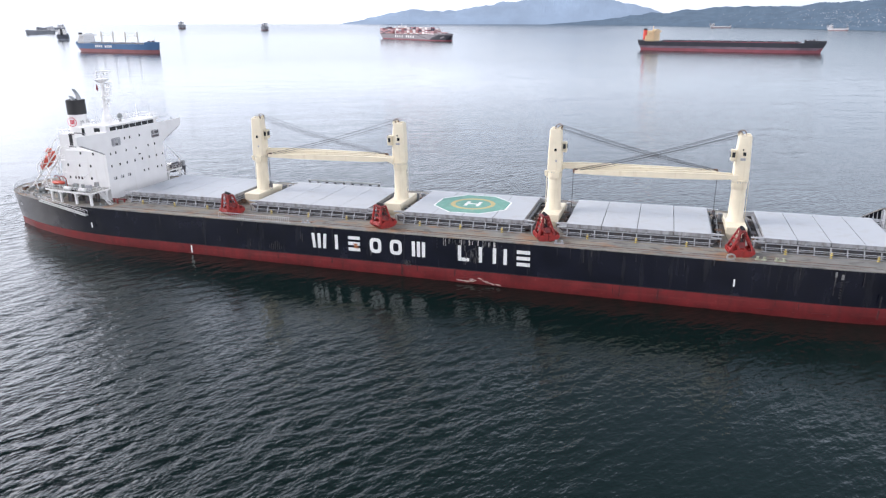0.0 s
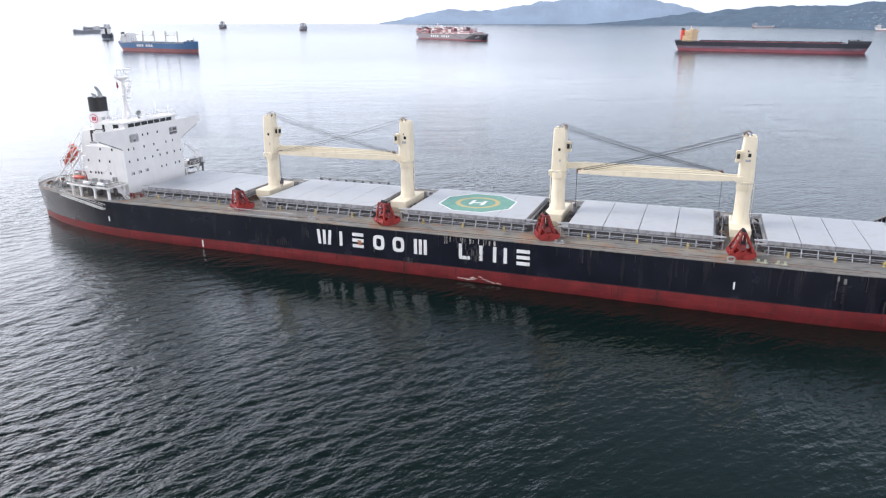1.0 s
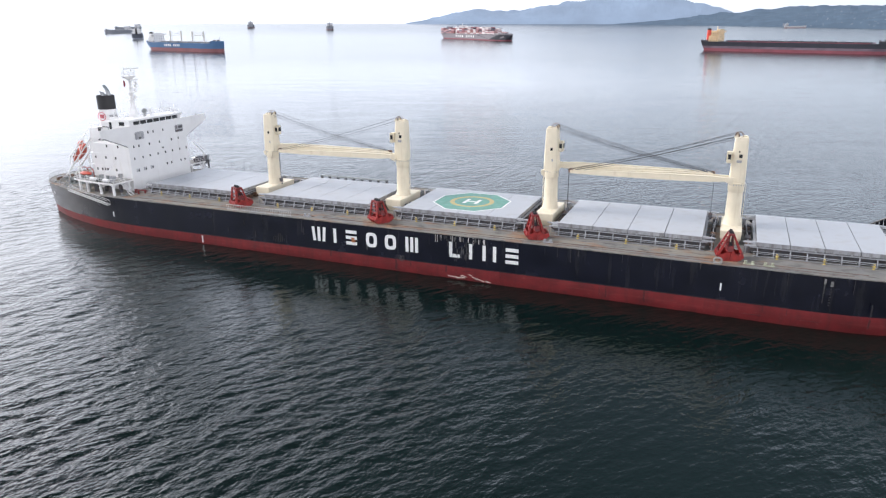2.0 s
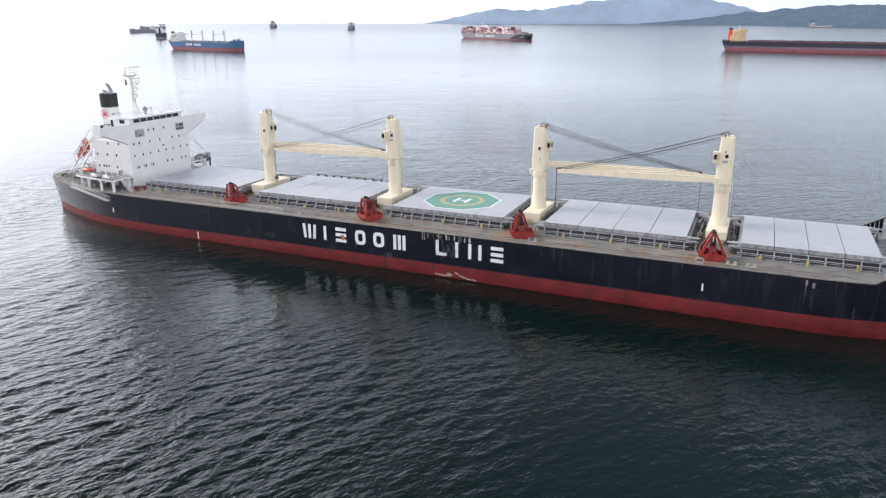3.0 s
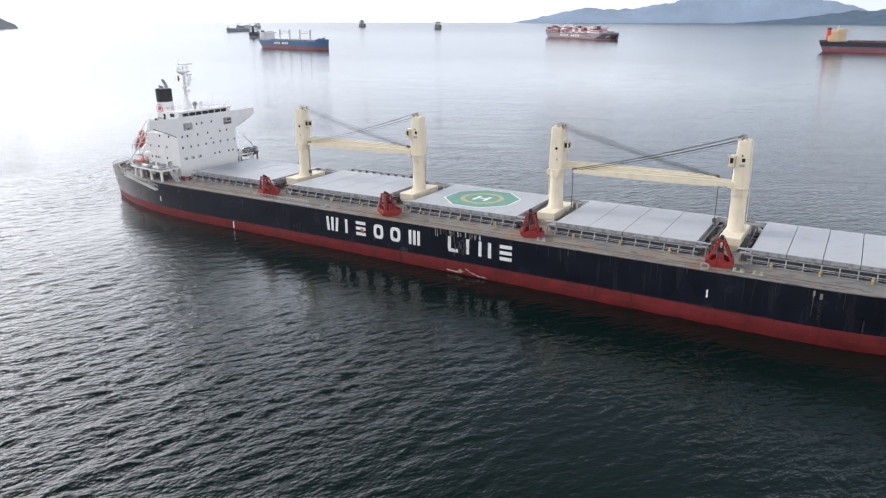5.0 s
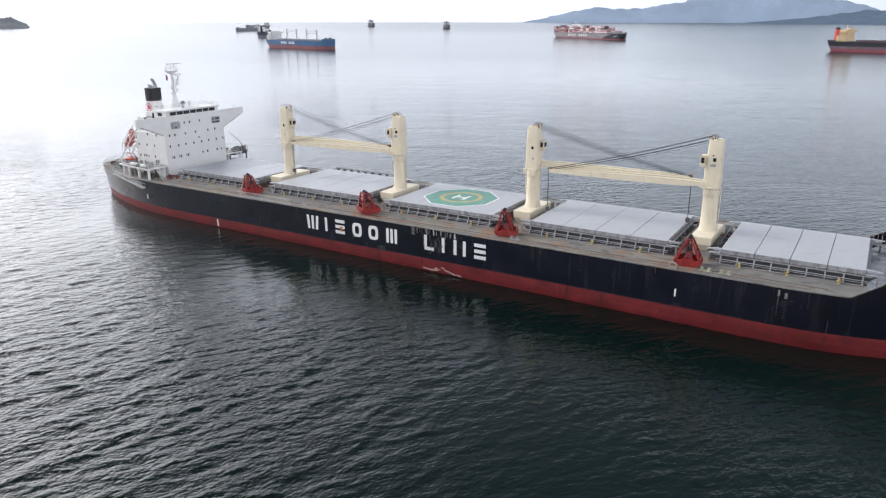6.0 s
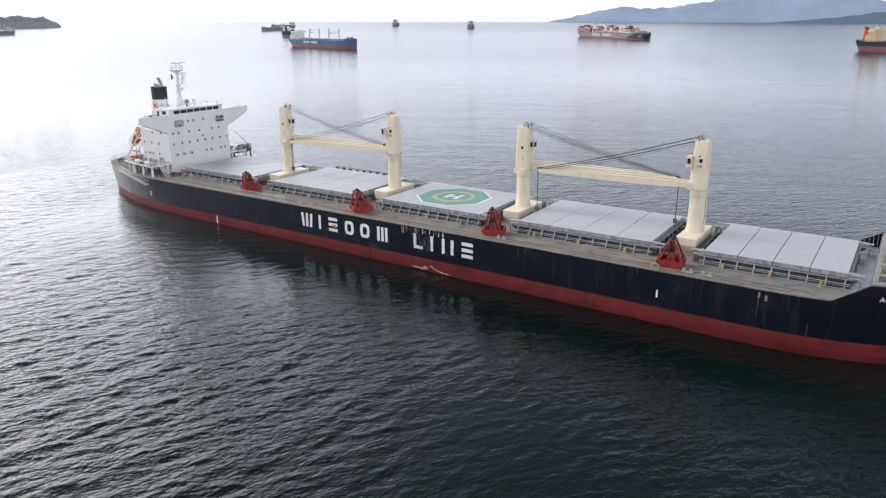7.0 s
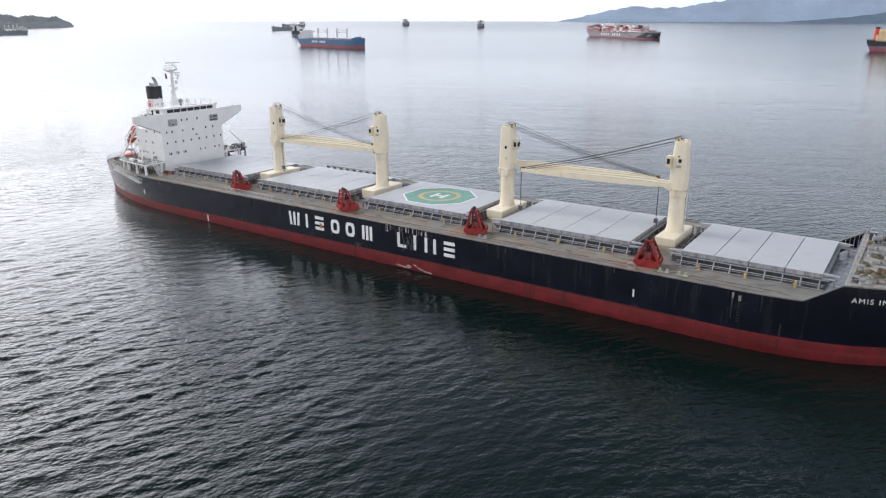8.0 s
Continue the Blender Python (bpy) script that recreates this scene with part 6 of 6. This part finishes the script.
def build_aft_clutter():
    rc = random.Random(11)
    for k in range(14):
        x, y = rc.uniform(-15.5, -1.5), rc.uniform(-9.5, 6.0)
        if abs(y) > half_beam(x, 8) - 1.6:
            continue
        c = thing("deck_box", at(x, y, DECK) @ Matrix.Rotation(rc.uniform(-0.4, 0.4), 4, "Z"), "weathered grey steel locker on the aft deck", "locker", "aft deck lockers")
        a, b, hh = rc.uniform(0.3, 0.8), rc.uniform(0.25, 0.6), rc.uniform(0.4, 1.1)
        box_part("body", rc.choice((M_GREYM, M_RUSTY, M_FDECK, M_COAM)), c, -a, a, -b, b, 0, hh, bevel=0.04)
        box_part("lid", M_STAY, c, -a - 0.04, a + 0.04, -b - 0.04, b + 0.04, hh, hh + 0.06)
    for x, y in ((-13.5, -6.5), (-8.2, -10.0), (-3.2, -11.6)):     # coiled mooring ropes
        c = thing("rope_coil", at(x, y, DECK), "pale coiled mooring rope on the aft deck", "rope", "rope coils")
        bm = bmesh.new()
        pts = [Vector((math.cos(a * 0.5) * (0.6 - 0.004 * a), math.sin(a * 0.5) * (0.6 - 0.004 * a), 0.06 + 0.008 * a)) for a in range(52)]
        for p, q in zip(pts, pts[1:]):
            tube(bm, p, q, 0.06, seg=5)
        part("coil", bm, M_FDECK, c)


build_aft_clutter()


def build_fore_clutter():
    """Coiled ropes, lockers, a hatch and pipe runs round the windlasses at the bow."""
    rc = random.Random(23)
    z = FORE - 0.12
    for x, y, r in ((164.6, -8.2, 0.75), (165.6, -6.9, 0.6), (166.6, -7.9, 0.85), (164.6, -3.6, 0.7), (165.9, 1.2, 0.8), (168.0, -9.6, 0.7), (170.6, -6.2, 0.8), (164.7, 8.6, 0.7)):
        c = thing("rope_coil", at(x, y, z), "olive brown mooring rope heaped on the forecastle", "rope", "rope heaps at the bow")
        bm = bmesh.new()
        pts = [Vector((math.cos(a * 0.5) * (r - 0.005 * a) + rc.uniform(-0.06, 0.06), 0.8 * math.sin(a * 0.5) * (r - 0.005 * a) + rc.uniform(-0.06, 0.06), 0.07 + 0.009 * a)) for a in range(48)]
        for p, q in zip(pts, pts[1:]):
            tube(bm, p, q, 0.075, seg=5)
        part("coil", bm, M_OLIVE, c)
    for x, y, a, b, hh, m in ((164.2, -11.9, 0.35, 0.5, 0.8, M_COAM), (166.9, -5.6, 0.45, 0.45, 0.7, M_RUSTY), 
                              (166.4, 3.4, 0.5, 0.5, 0.8, M_GREYM), (164.5, 10.8, 0.5, 0.5, 1.3, M_COAM)):
        c = thing("deck_box", at(x, y, z) @ Matrix.Rotation(rc.uniform(-0.2, 0.2), 4, "Z"), "weathered steel locker on the forecastle", "locker", "forecastle lockers")
        box_part("body", m, c, -a, a, -b, b, 0, hh, bevel=0.05)
        box_part("lid", M_GREYM, c, -a - 0.05, a + 0.05, -b - 0.05, b + 0.05, hh, hh + 0.07)
        box_part("latch", M_COAM, c, a + 0.05, a + 0.09, -0.08, 0.08, hh - 0.15, hh + 0.05)
    bh = thing("booby_hatch", at(167.6, -1.2, z), "pale grey hatch with a lid on the forecastle", "hatch")
    box_part("coaming", M_STAY, bh, -0.8, 0.8, -0.8, 0.8, 0, 0.75, bevel=0.04)
    box_part("lid", M_FDECK, bh, -0.88, 0.88, -0.88, 0.88, 0.75, 0.87, bevel=0.03)
    for dy in (-0.5, 0.5):
        box_part("hinge", M_COAM, bh, 0.86, 1.0, dy - 0.1, dy + 0.1, 0.6, 0.85)
    pr = thing("fore_pipe_run", at(0, 0, z), "rusty pipe run across the forecastle", "pipe")
    for x, y0, y1, r in ((163.9, -12.0, 11.5, 0.07), (166.2, -11.4, -1.5, 0.05), (169.4, -9.5, 8.5, 0.06)):
        bm = bmesh.new()
        tube(bm, (x, y0, 0.12), (x + 0.2, y1, 0.12), r, seg=6)
        part("pipe", bm, M_RUSTY, pr)
        for k in range(5):
            yy = y0 + (y1 - y0) * (k + 0.5) / 5
            box_part("pipe_clip", M_COAM, pr, x - 0.02 + 0.04 * k, x + 0.1 + 0.04 * k, yy - 0.06, yy + 0.06, 0, 0.1)


build_fore_clutter()


# ---- other ships at anchor ----
def far_ship(pa, pb, label, colors, free=9.0, boot=5.0, beam=27.0, house=20.0, kind="bulk", cranes=0, house_m=None, funnel_m=None, bars=False, band_m=None):
    """A ship whose near side lies at the water from pa (stern) to pb (bow)."""
    a, b = Vector(pa), Vector(pb)
    L = (b - a).length
    ang = math.atan2(b.y - a.y, b.x - a.x)
    ob = thing("distant_ship", Matrix.Translation((a.x, a.y, a.z)) @ Matrix.Rotation(ang, 4, "Z"), label, "ship", "ships at anchor")
    hm, bmat = colors
    hb = beam / 2
    top = free + boot

    def outline(z):
        k = 0.85 + 0.15 * z / top
        up = max(0.0, min(1.0, z / top))
        cut = min(5.0, L * 0.03) * (1 - up) ** 1.6                        # the counter runs in under the stern
        st = [(cut, 0.30 + 0.32 * up), (L * 0.04 + cut, 0.62 + 0.24 * up), (L * 0.1 + cut, 0.9 + 0.1 * up), (L * 0.8, 1), (L * 0.9, 0.82 * k), (L * 0.96, 0.5 * k), (L * (0.976 + 0.024 * up), 0.03)]
        return [(x, hb - hb * w) for x, w in st] + [(x, hb + hb * w) for x, w in reversed(st)]

    def shell(name, zs, m):
        bm = bmesh.new()
        loft(bm, [[(x, y, z) for x, y in outline(z)] for z in zs])
        return smooth(part(name, bm, m, ob), 40)
    shell("boot_topping", [-2, boot * 0.5, boot], bmat)
    if band_m:                                                    # weathered belt over the boot topping
        bm = bmesh.new()
        loft(bm, [[(x, hb + (y - hb) * 1.003, z) for x, y in outline(z)] for z in (boot * 0.55, boot + 0.05)])
        part("weathered_belt", bm, band_m, ob)
        for e in (0.5, beam - 0.5):
            box_part("deck_stripe", bmat, ob, L * 0.16, L * 0.87, e - 0.3, e + 0.3, top, top + 0.9)
    hull2 = shell("hull", [boot, (boot + top) / 2, top], hm)
    if kind == "box":                                             # the bow is painted dark
        bm = bmesh.new()
        rings = []
        for z in (boot, top + 0.05):                              # its edge slants forward and down
            pts2 = [list(p) for p in outline(z) if p[0] > L * 0.77]
            pts2[0][0] = pts2[-1][0] = L * (0.60 if z > boot else 0.80)
            rings.append([(x + 0.1, hb + (y - hb) * 1.004, z) for x, y in pts2])
        loft(bm, rings)
        part("dark_bow", bm, CHARCOAL, ob)
    bm = bmesh.new()                                              # raised forecastle
    pts = [p for p in outline(top) if p[0] > L * 0.88]
    loft(bm, [[(x, y, top) for x, y in pts], [(x + 0.4, y, top + 3.4) for x, y in pts]])
    part("forecastle", bm, hm, ob)
    bm = bmesh.new()                                              # poop, and bulwark with gear on the forecastle
    pts = [p for p in outline(top) if p[0] < L * 0.05]
    loft(bm, [[(x, y, top) for x, y in pts], [(x - 0.3, y, top + 2.2) for x, y in pts]])
    part("poop", bm, hm, ob)
    bm = bmesh.new()
    for gx, gy, gh in ((0.9, 0.4, 1.6), (0.92, 0.55, 1.2), (0.94, 0.45, 2.0)):
        bx(bm, L * gx - 1.5, L * gx + 1.5, beam * gy - 1.5, beam * gy + 1.5, top + 3.3, top + 3.4 + gh, 0.2)
    tube(bm, (L * 0.955, hb, top + 3.3), (L * 0.955, hb, top + 10), 0.4, 0.2)
    part("bow_gear", bm, M_COAM, ob)
    hx = 0.27 if kind == "box" else 0.05
    hw = house_m or M_WHITE
    hs = bmesh.new()
    bx(hs, L * hx - 1.5, L * hx + 13, hb - hb * 0.72, hb + hb * 0.72, top, top + house * 0.45, 0.2)
    bx(hs, L * hx + 1, L * hx + 12.9, hb - hb * 0.66, hb + hb * 0.66, top + house * 0.45, top + house * 0.85, 0.2)
    bx(hs, L * hx + 8, L * hx + 13.1, hb - hb * 0.5, hb + hb * 0.5, top + house * 0.85, top + house * 0.97, 0.2)
    bx(hs, L * hx + 9, L * hx + 13.2, 0.2, beam - 0.2, top + house * 0.72, top + house * 0.85)
    ho = part("deckhouse", hs, hw, ob)
    for k in range(4):
        for s in (0.2, 0.35, 0.5, 0.65, 0.8):
            box_part("window", M_GLASS, ho, L * hx + 13, L * hx + 13.05, beam * s - 0.5, beam * s + 0.5, top + house * (0.2 + 0.17 * k) - 0.5, top + house * (0.2 + 0.17 * k) + 0.5)
    for k in range(1, 5):                                         # storeys along the near side
        box_part("deck_line", M_SKIRT, ho, L * hx - 0.2, L * hx + 13.2, hb - hb * 0.72 - 0.5, hb - hb * 0.72 + 0.1, top + house * 0.17 * k - 0.12, top + house * 0.17 * k + 0.12)
        for q in range(4):
            box_part("window", M_GLASS, ho, L * hx + 1.5 + 3 * q, L * hx + 2.6 + 3 * q, hb - hb * 0.72 - 0.05, hb - hb * 0.72 + 0.05, top + house * 0.17 * k - 1.7, top + house * 0.17 * k - 0.8)
    bm = bmesh.new()
    loft(bm, disc_rings([(1.0, top), (1.0, top + house * 0.5), (0.92, top + house * 0.98)], 16, L * hx - 6.5, hb, 3.4, 2.6))
    fu = smooth(part("funnel", bm, funnel_m or M_FUNNEL, ob))
    bm = bmesh.new()
    loft(bm, disc_rings([(0.95, top + house * 0.9), (0.94, top + house * 1.0), (0.6, top + house * 1.04)], 16, L * hx - 6.5, hb, 3.4, 2.6))
    part("funnel_top", bm, M_FUNNEL, fu)
    bm = bmesh.new()
    tube(bm, (L * hx + 6, hb, top + house * 0.85), (L * hx + 6, hb, top + house * 1.25), 0.6, 0.25)
    part("mast", bm, hw, ob)
    if kind == "bulk":
        n = 5 if L < 220 else 9
        x0, x1 = L * 0.05 + 22, L * 0.87
        for i in range(n):
            a0 = x0 + (x1 - x0) * i / n + 3
            a1 = x0 + (x1 - x0) * (i + 1) / n - 3
            bm = bmesh.new()
            bx(bm, a0, a1, hb - hb * 0.6, hb + hb * 0.6, top, top + 2.2, 0.15)
            part("hatch", bm, CHARCOAL if L > 220 else M_SKIRT, ob)
        bm = bmesh.new()                                          # rail and pipes along the deck edge
        rail(bm, [(L * 0.04, 0.6, top), (L * 0.86, 0.6, top)], 1.3, 2, 6.0, 0.12)
        part("deck_rail", bm, M_COAM, ob)
        for i in range(cranes):
            cx = L * (0.29 + 0.153 * i) if cranes == 4 else x0 + (x1 - x0) * (i + 1) / (cranes + 1)
            bm = bmesh.new()
            tube(bm, (cx, hb, top), (cx, hb, top + 11), 1.2, 1.2, 10)
            tube(bm, (cx, hb, top + 11), (cx, hb, top + 17.5), 1.5, 1.1, 10)
            c = part("crane", bm, PALEC, ob)
            d = 1 if i % 2 == 0 else -1
            bm = bmesh.new()
            tube(bm, (cx, hb + d, top + 11), (cx + d * 21, hb + d, top + 11.5), 0.55, 0.35, 6)
            part("jib", bm, PALEC, c)
            bm = bmesh.new()
            tube(bm, (cx, hb, top + 17.5), (cx + d * 21, hb + d, top + 11.9), 0.08, seg=5)
            part("wire", bm, M_ROPE, c)
            box_part("cab", PALEC, c, cx + d * 1.2, cx + d * 2.4, hb - 1.2, hb + 0.8, top + 13, top + 15) if d > 0 else box_part("cab", PALEC, c, cx - 2.4, cx - 1.2, hb - 1.2, hb + 0.8, top + 13, top + 15)
    if kind == "box":
        r2 = random.Random(11)
        cols = [mat("container " + n2, c, 0.6, vary=0.2, scale=0.2) for n2, c in (("maroon", (0.22, 0.07, 0.09)), ("rust", (0.30, 0.13, 0.12)), ("pale", (0.62, 0.56, 0.56)), ("rose", (0.42, 0.24, 0.25)), ("slate", (0.07, 0.07, 0.10)))]
        bay = 14.6
        for i in range(int(L * 0.86 / bay)):
            x = L * 0.04 + i * bay
            if L * hx - 12 < x + bay / 2 < L * hx + 16:
                continue
            for row in range(4):
                tiers = r2.choice((3, 4, 5, 5, 6)) - (2 if i > L * 0.86 / bay - 3 else 0)
                y0 = hb - hb * 0.9 + row * hb * 0.45
                for t in range(tiers):
                    bm = bmesh.new()
                    bx(bm, x, x + bay - 1.6, y0, y0 + hb * 0.44, top + 1 + t * 2.7, top + 1 + (t + 1) * 2.7 - 0.15)
                    part("container", bm, r2.choice(cols + cols[2:4]), ob)
    if bars:                                                      # a plain row of pale bars in place of lettering
        n = 9
        for i in range(n):
            if i == n // 2:
                continue
            x = L * (0.3 + (0.22 if kind == "bulk" else 0.3) * i / n)
            box_part("side_marking", M_LETTER, hull2, x, x + L * 0.014, -0.12, 0.1, boot + free * 0.3, boot + free * 0.75)
    return ob


# Haze over the bay is mixed into the blue, red and charcoal hulls.
BLUE = mat("blue hull paint", (0.07, 0.16, 0.31), 0.5, vary=0.15, scale=0.1)
HAZERED = mat("hazed red hull paint", (0.28, 0.11, 0.115), 0.6, vary=0.2, scale=0.1)
DARKRED = mat("dull mauve red hull paint", (0.26, 0.075, 0.095), 0.7, vary=0.2, scale=0.1)
CHARCOAL = mat("charcoal hull paint", (0.035, 0.037, 0.050), 0.45, vary=0.2, scale=0.1)
GREYH = mat("grey blue hull paint", (0.27, 0.29, 0.34), 0.5, vary=0.2, scale=0.1)
SLATEH = mat("slate hull paint", (0.09, 0.10, 0.13), 0.5, vary=0.2, scale=0.1)
PALEH = mat("pale grey hull paint", (0.24, 0.22, 0.24), 0.5, vary=0.15, scale=0.1)
TANH = mat("tan superstructure paint", (0.72, 0.52, 0.30), 0.5, vary=0.1, scale=0.2)
REDF = mat("bright red funnel paint", (0.60, 0.06, 0.04), 0.5, vary=0.1, scale=0.2)

PALEC = mat("pale buff crane paint", (0.62, 0.60, 0.56), 0.6, vary=0.1, scale=0.2)
MAUVE = mat("greyed mauve belt paint", (0.17, 0.125, 0.155), 0.7, vary=0.25, scale=0.08)
far_ship((-756, 784, 0), (-586, 752, 0), "blue hulled bulk carrier with four cranes and red boot topping", (BLUE, HAZERED), 7.5, 5.0, 28, 15, cranes=4, bars=True)
far_ship((70, 1106, 0), (334, 1033, 0), "long black hulled ore carrier with tan house and red funnel", (CHARCOAL, DARKRED), 6.6, 7.4, 44, 19, house_m=TANH, funnel_m=REDF, band_m=MAUVE)
far_ship((-640, 1735, 0), (-382, 1515, 0), "container ship stacked with maroon and pale containers", (PALEH, DARKRED), 11, 2.5, 44, 21, kind="box", bars=True)
far_ship((-1292, 1330, 0), (-1355, 1400, 0), "dark hulled freighter seen past a blue ship", (SLATEH, GREYH), 8, 4, 26, 15)
# Paints of the farthest ships, with the haze paled into their colours.
HAZED = mat("pale grey hull paint", (0.27, 0.285, 0.32), 0.6, vary=0.2, scale=0.05)
HAZEB = mat("hazed red boot paint", (0.27, 0.17, 0.18), 0.7, vary=0.2, scale=0.05)
HAZEW = mat("hazed white house paint", (0.58, 0.58, 0.60), 0.6, vary=0.1, scale=0.05)
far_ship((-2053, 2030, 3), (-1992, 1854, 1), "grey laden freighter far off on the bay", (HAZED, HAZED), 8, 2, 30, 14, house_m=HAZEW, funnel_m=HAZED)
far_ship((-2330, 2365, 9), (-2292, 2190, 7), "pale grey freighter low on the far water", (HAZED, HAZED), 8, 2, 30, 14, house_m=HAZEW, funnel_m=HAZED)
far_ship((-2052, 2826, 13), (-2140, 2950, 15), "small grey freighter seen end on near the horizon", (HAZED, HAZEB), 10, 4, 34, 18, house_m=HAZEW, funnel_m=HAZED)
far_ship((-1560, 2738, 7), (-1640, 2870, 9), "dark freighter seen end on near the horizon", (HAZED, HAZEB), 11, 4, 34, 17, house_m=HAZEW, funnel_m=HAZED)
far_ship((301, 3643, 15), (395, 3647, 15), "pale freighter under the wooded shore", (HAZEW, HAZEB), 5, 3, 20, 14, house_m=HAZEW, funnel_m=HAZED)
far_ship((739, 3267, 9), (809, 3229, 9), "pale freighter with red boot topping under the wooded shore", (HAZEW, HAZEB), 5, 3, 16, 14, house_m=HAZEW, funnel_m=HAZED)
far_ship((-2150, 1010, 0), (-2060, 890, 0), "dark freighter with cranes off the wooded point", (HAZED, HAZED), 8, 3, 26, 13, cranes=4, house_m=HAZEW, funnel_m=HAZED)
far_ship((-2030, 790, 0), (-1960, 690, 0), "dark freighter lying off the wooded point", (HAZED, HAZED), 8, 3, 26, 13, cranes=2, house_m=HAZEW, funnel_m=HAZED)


# ---- shores and hills round the bay ----
def hills(name, profile, base, depth, material, label, seed, rough):
    """A range of hills: (bearing, height in degrees over the eye's level) along the crest; base: distance of the shore by bearing."""
    def look_up(table, az):
        for (a0, v0), (a1, v1) in zip(table, table[1:]):
            if az <= a1:
                k = max(0.0, (az - a0) / (a1 - a0))
                return v0 + (v1 - v0) * k
        return table[-1][1]
    bm = bmesh.new()
    az0, az1 = profile[0][0], profile[-1][0]
    n, rows = max(30, int((az1 - az0) * 26)), 16
    grid = []
    for i in range(n + 1):
        az = az0 + (az1 - az0) * i / n
        d0 = look_up(base, az)
        d1 = min(4880, d0 + depth)
        zc = 44 + d1 * math.tan(radians(look_up(profile, az)))
        zb = sea_height(d0) - 2
        col = []
        for r in range(rows):
            k = r / (rows - 1)
            d = d0 + (d1 - d0) * k
            z = zb + max(0.0, zc - zb) * (k ** 0.75)
            nz = noise.fractal(Vector((az * 0.9, k * 3, seed)), 1.0, 2.0, 5) * rough * (0.3 + k) + noise.noise(Vector((az * 9, k * 14, seed))) * rough * 0.22 + noise.noise(Vector((az * 31, k * 40, seed))) * rough * 0.09
            z = z + nz * min(1.0, 3 * k) * min(1.0, max(0.0, zc - zb) / 60)
            a = radians(az)
            col.append(bm.verts.new((CX + d * math.sin(a), CY + d * math.cos(a), z)))
        a = radians(az)
        col.append(bm.verts.new((CX + (d1 + 15) * math.sin(a), CY + (d1 + 15) * math.cos(a), zb - 6)))
        grid.append(col)
    for p, q in zip(grid, grid[1:]):
        for r in range(len(p) - 1):
            bm.faces.new((p[r], q[r], q[r + 1], p[r + 1]))
    ob = part(name, bm, material, None)
    ob.data.shade_smooth()
    tagged(ob, label, "hills", kind="structure")
    return ob


# Bluish emission stands in for the haze before each range.
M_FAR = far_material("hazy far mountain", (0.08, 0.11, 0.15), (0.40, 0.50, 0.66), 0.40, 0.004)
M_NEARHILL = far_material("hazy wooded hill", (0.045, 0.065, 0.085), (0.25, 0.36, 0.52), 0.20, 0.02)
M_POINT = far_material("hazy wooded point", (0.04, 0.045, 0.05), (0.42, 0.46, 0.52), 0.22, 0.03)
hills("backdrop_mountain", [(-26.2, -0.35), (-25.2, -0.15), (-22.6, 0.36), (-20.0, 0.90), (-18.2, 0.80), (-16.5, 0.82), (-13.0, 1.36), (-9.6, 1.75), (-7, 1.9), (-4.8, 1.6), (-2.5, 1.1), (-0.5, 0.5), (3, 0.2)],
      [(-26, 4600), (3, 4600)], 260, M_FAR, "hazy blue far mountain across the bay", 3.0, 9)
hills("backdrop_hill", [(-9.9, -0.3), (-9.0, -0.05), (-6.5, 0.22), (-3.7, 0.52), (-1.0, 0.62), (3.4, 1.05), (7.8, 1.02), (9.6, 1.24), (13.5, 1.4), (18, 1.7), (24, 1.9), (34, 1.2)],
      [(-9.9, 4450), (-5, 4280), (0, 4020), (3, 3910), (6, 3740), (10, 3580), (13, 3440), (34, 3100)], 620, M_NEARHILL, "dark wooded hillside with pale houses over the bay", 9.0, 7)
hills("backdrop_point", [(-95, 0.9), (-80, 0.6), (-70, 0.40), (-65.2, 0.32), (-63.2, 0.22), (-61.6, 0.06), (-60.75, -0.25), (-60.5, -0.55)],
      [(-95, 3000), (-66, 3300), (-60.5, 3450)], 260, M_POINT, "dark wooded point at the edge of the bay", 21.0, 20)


def hillside_houses():
    """Pale houses scattered over the wooded slope, too many to count."""
    r3 = random.Random(5)
    bm = bmesh.new()
    hill = bpy.data.objects["backdrop_hill"]
    bpy.context.view_layer.update()
    for i in range(260):
        az = min(15.5, max(1.0, r3.gauss(11.0, 1.6))) if i % 3 else r3.uniform(3.0, 15.0)
        a, el = radians(az), math.tan(radians(r3.uniform(-0.35, 0.85)))
        eye = Vector((CX, CY, 44))
        way = Vector((math.sin(a), math.cos(a), el)).normalized()
        ok, p, _, _ = hill.ray_cast(eye, way)
        if not ok:
            continue
        w, l, hh = r3.uniform(2, 8) * r3.uniform(0.4, 1), r3.uniform(1, 3), r3.uniform(0.4, 1.6)
        bx(bm, p.x - w / 2, p.x + w / 2, p.y - l, p.y + 2, p.z - 1, p.z + hh)
    ob = part("hillside_houses", bm, mat("pale house walls", (0.45, 0.45, 0.47), 0.7, vary=0.3, scale=0.02), None)
    tagged(ob, "pale houses scattered over the wooded hillside", "houses", kind="stuff")


hillside_houses()
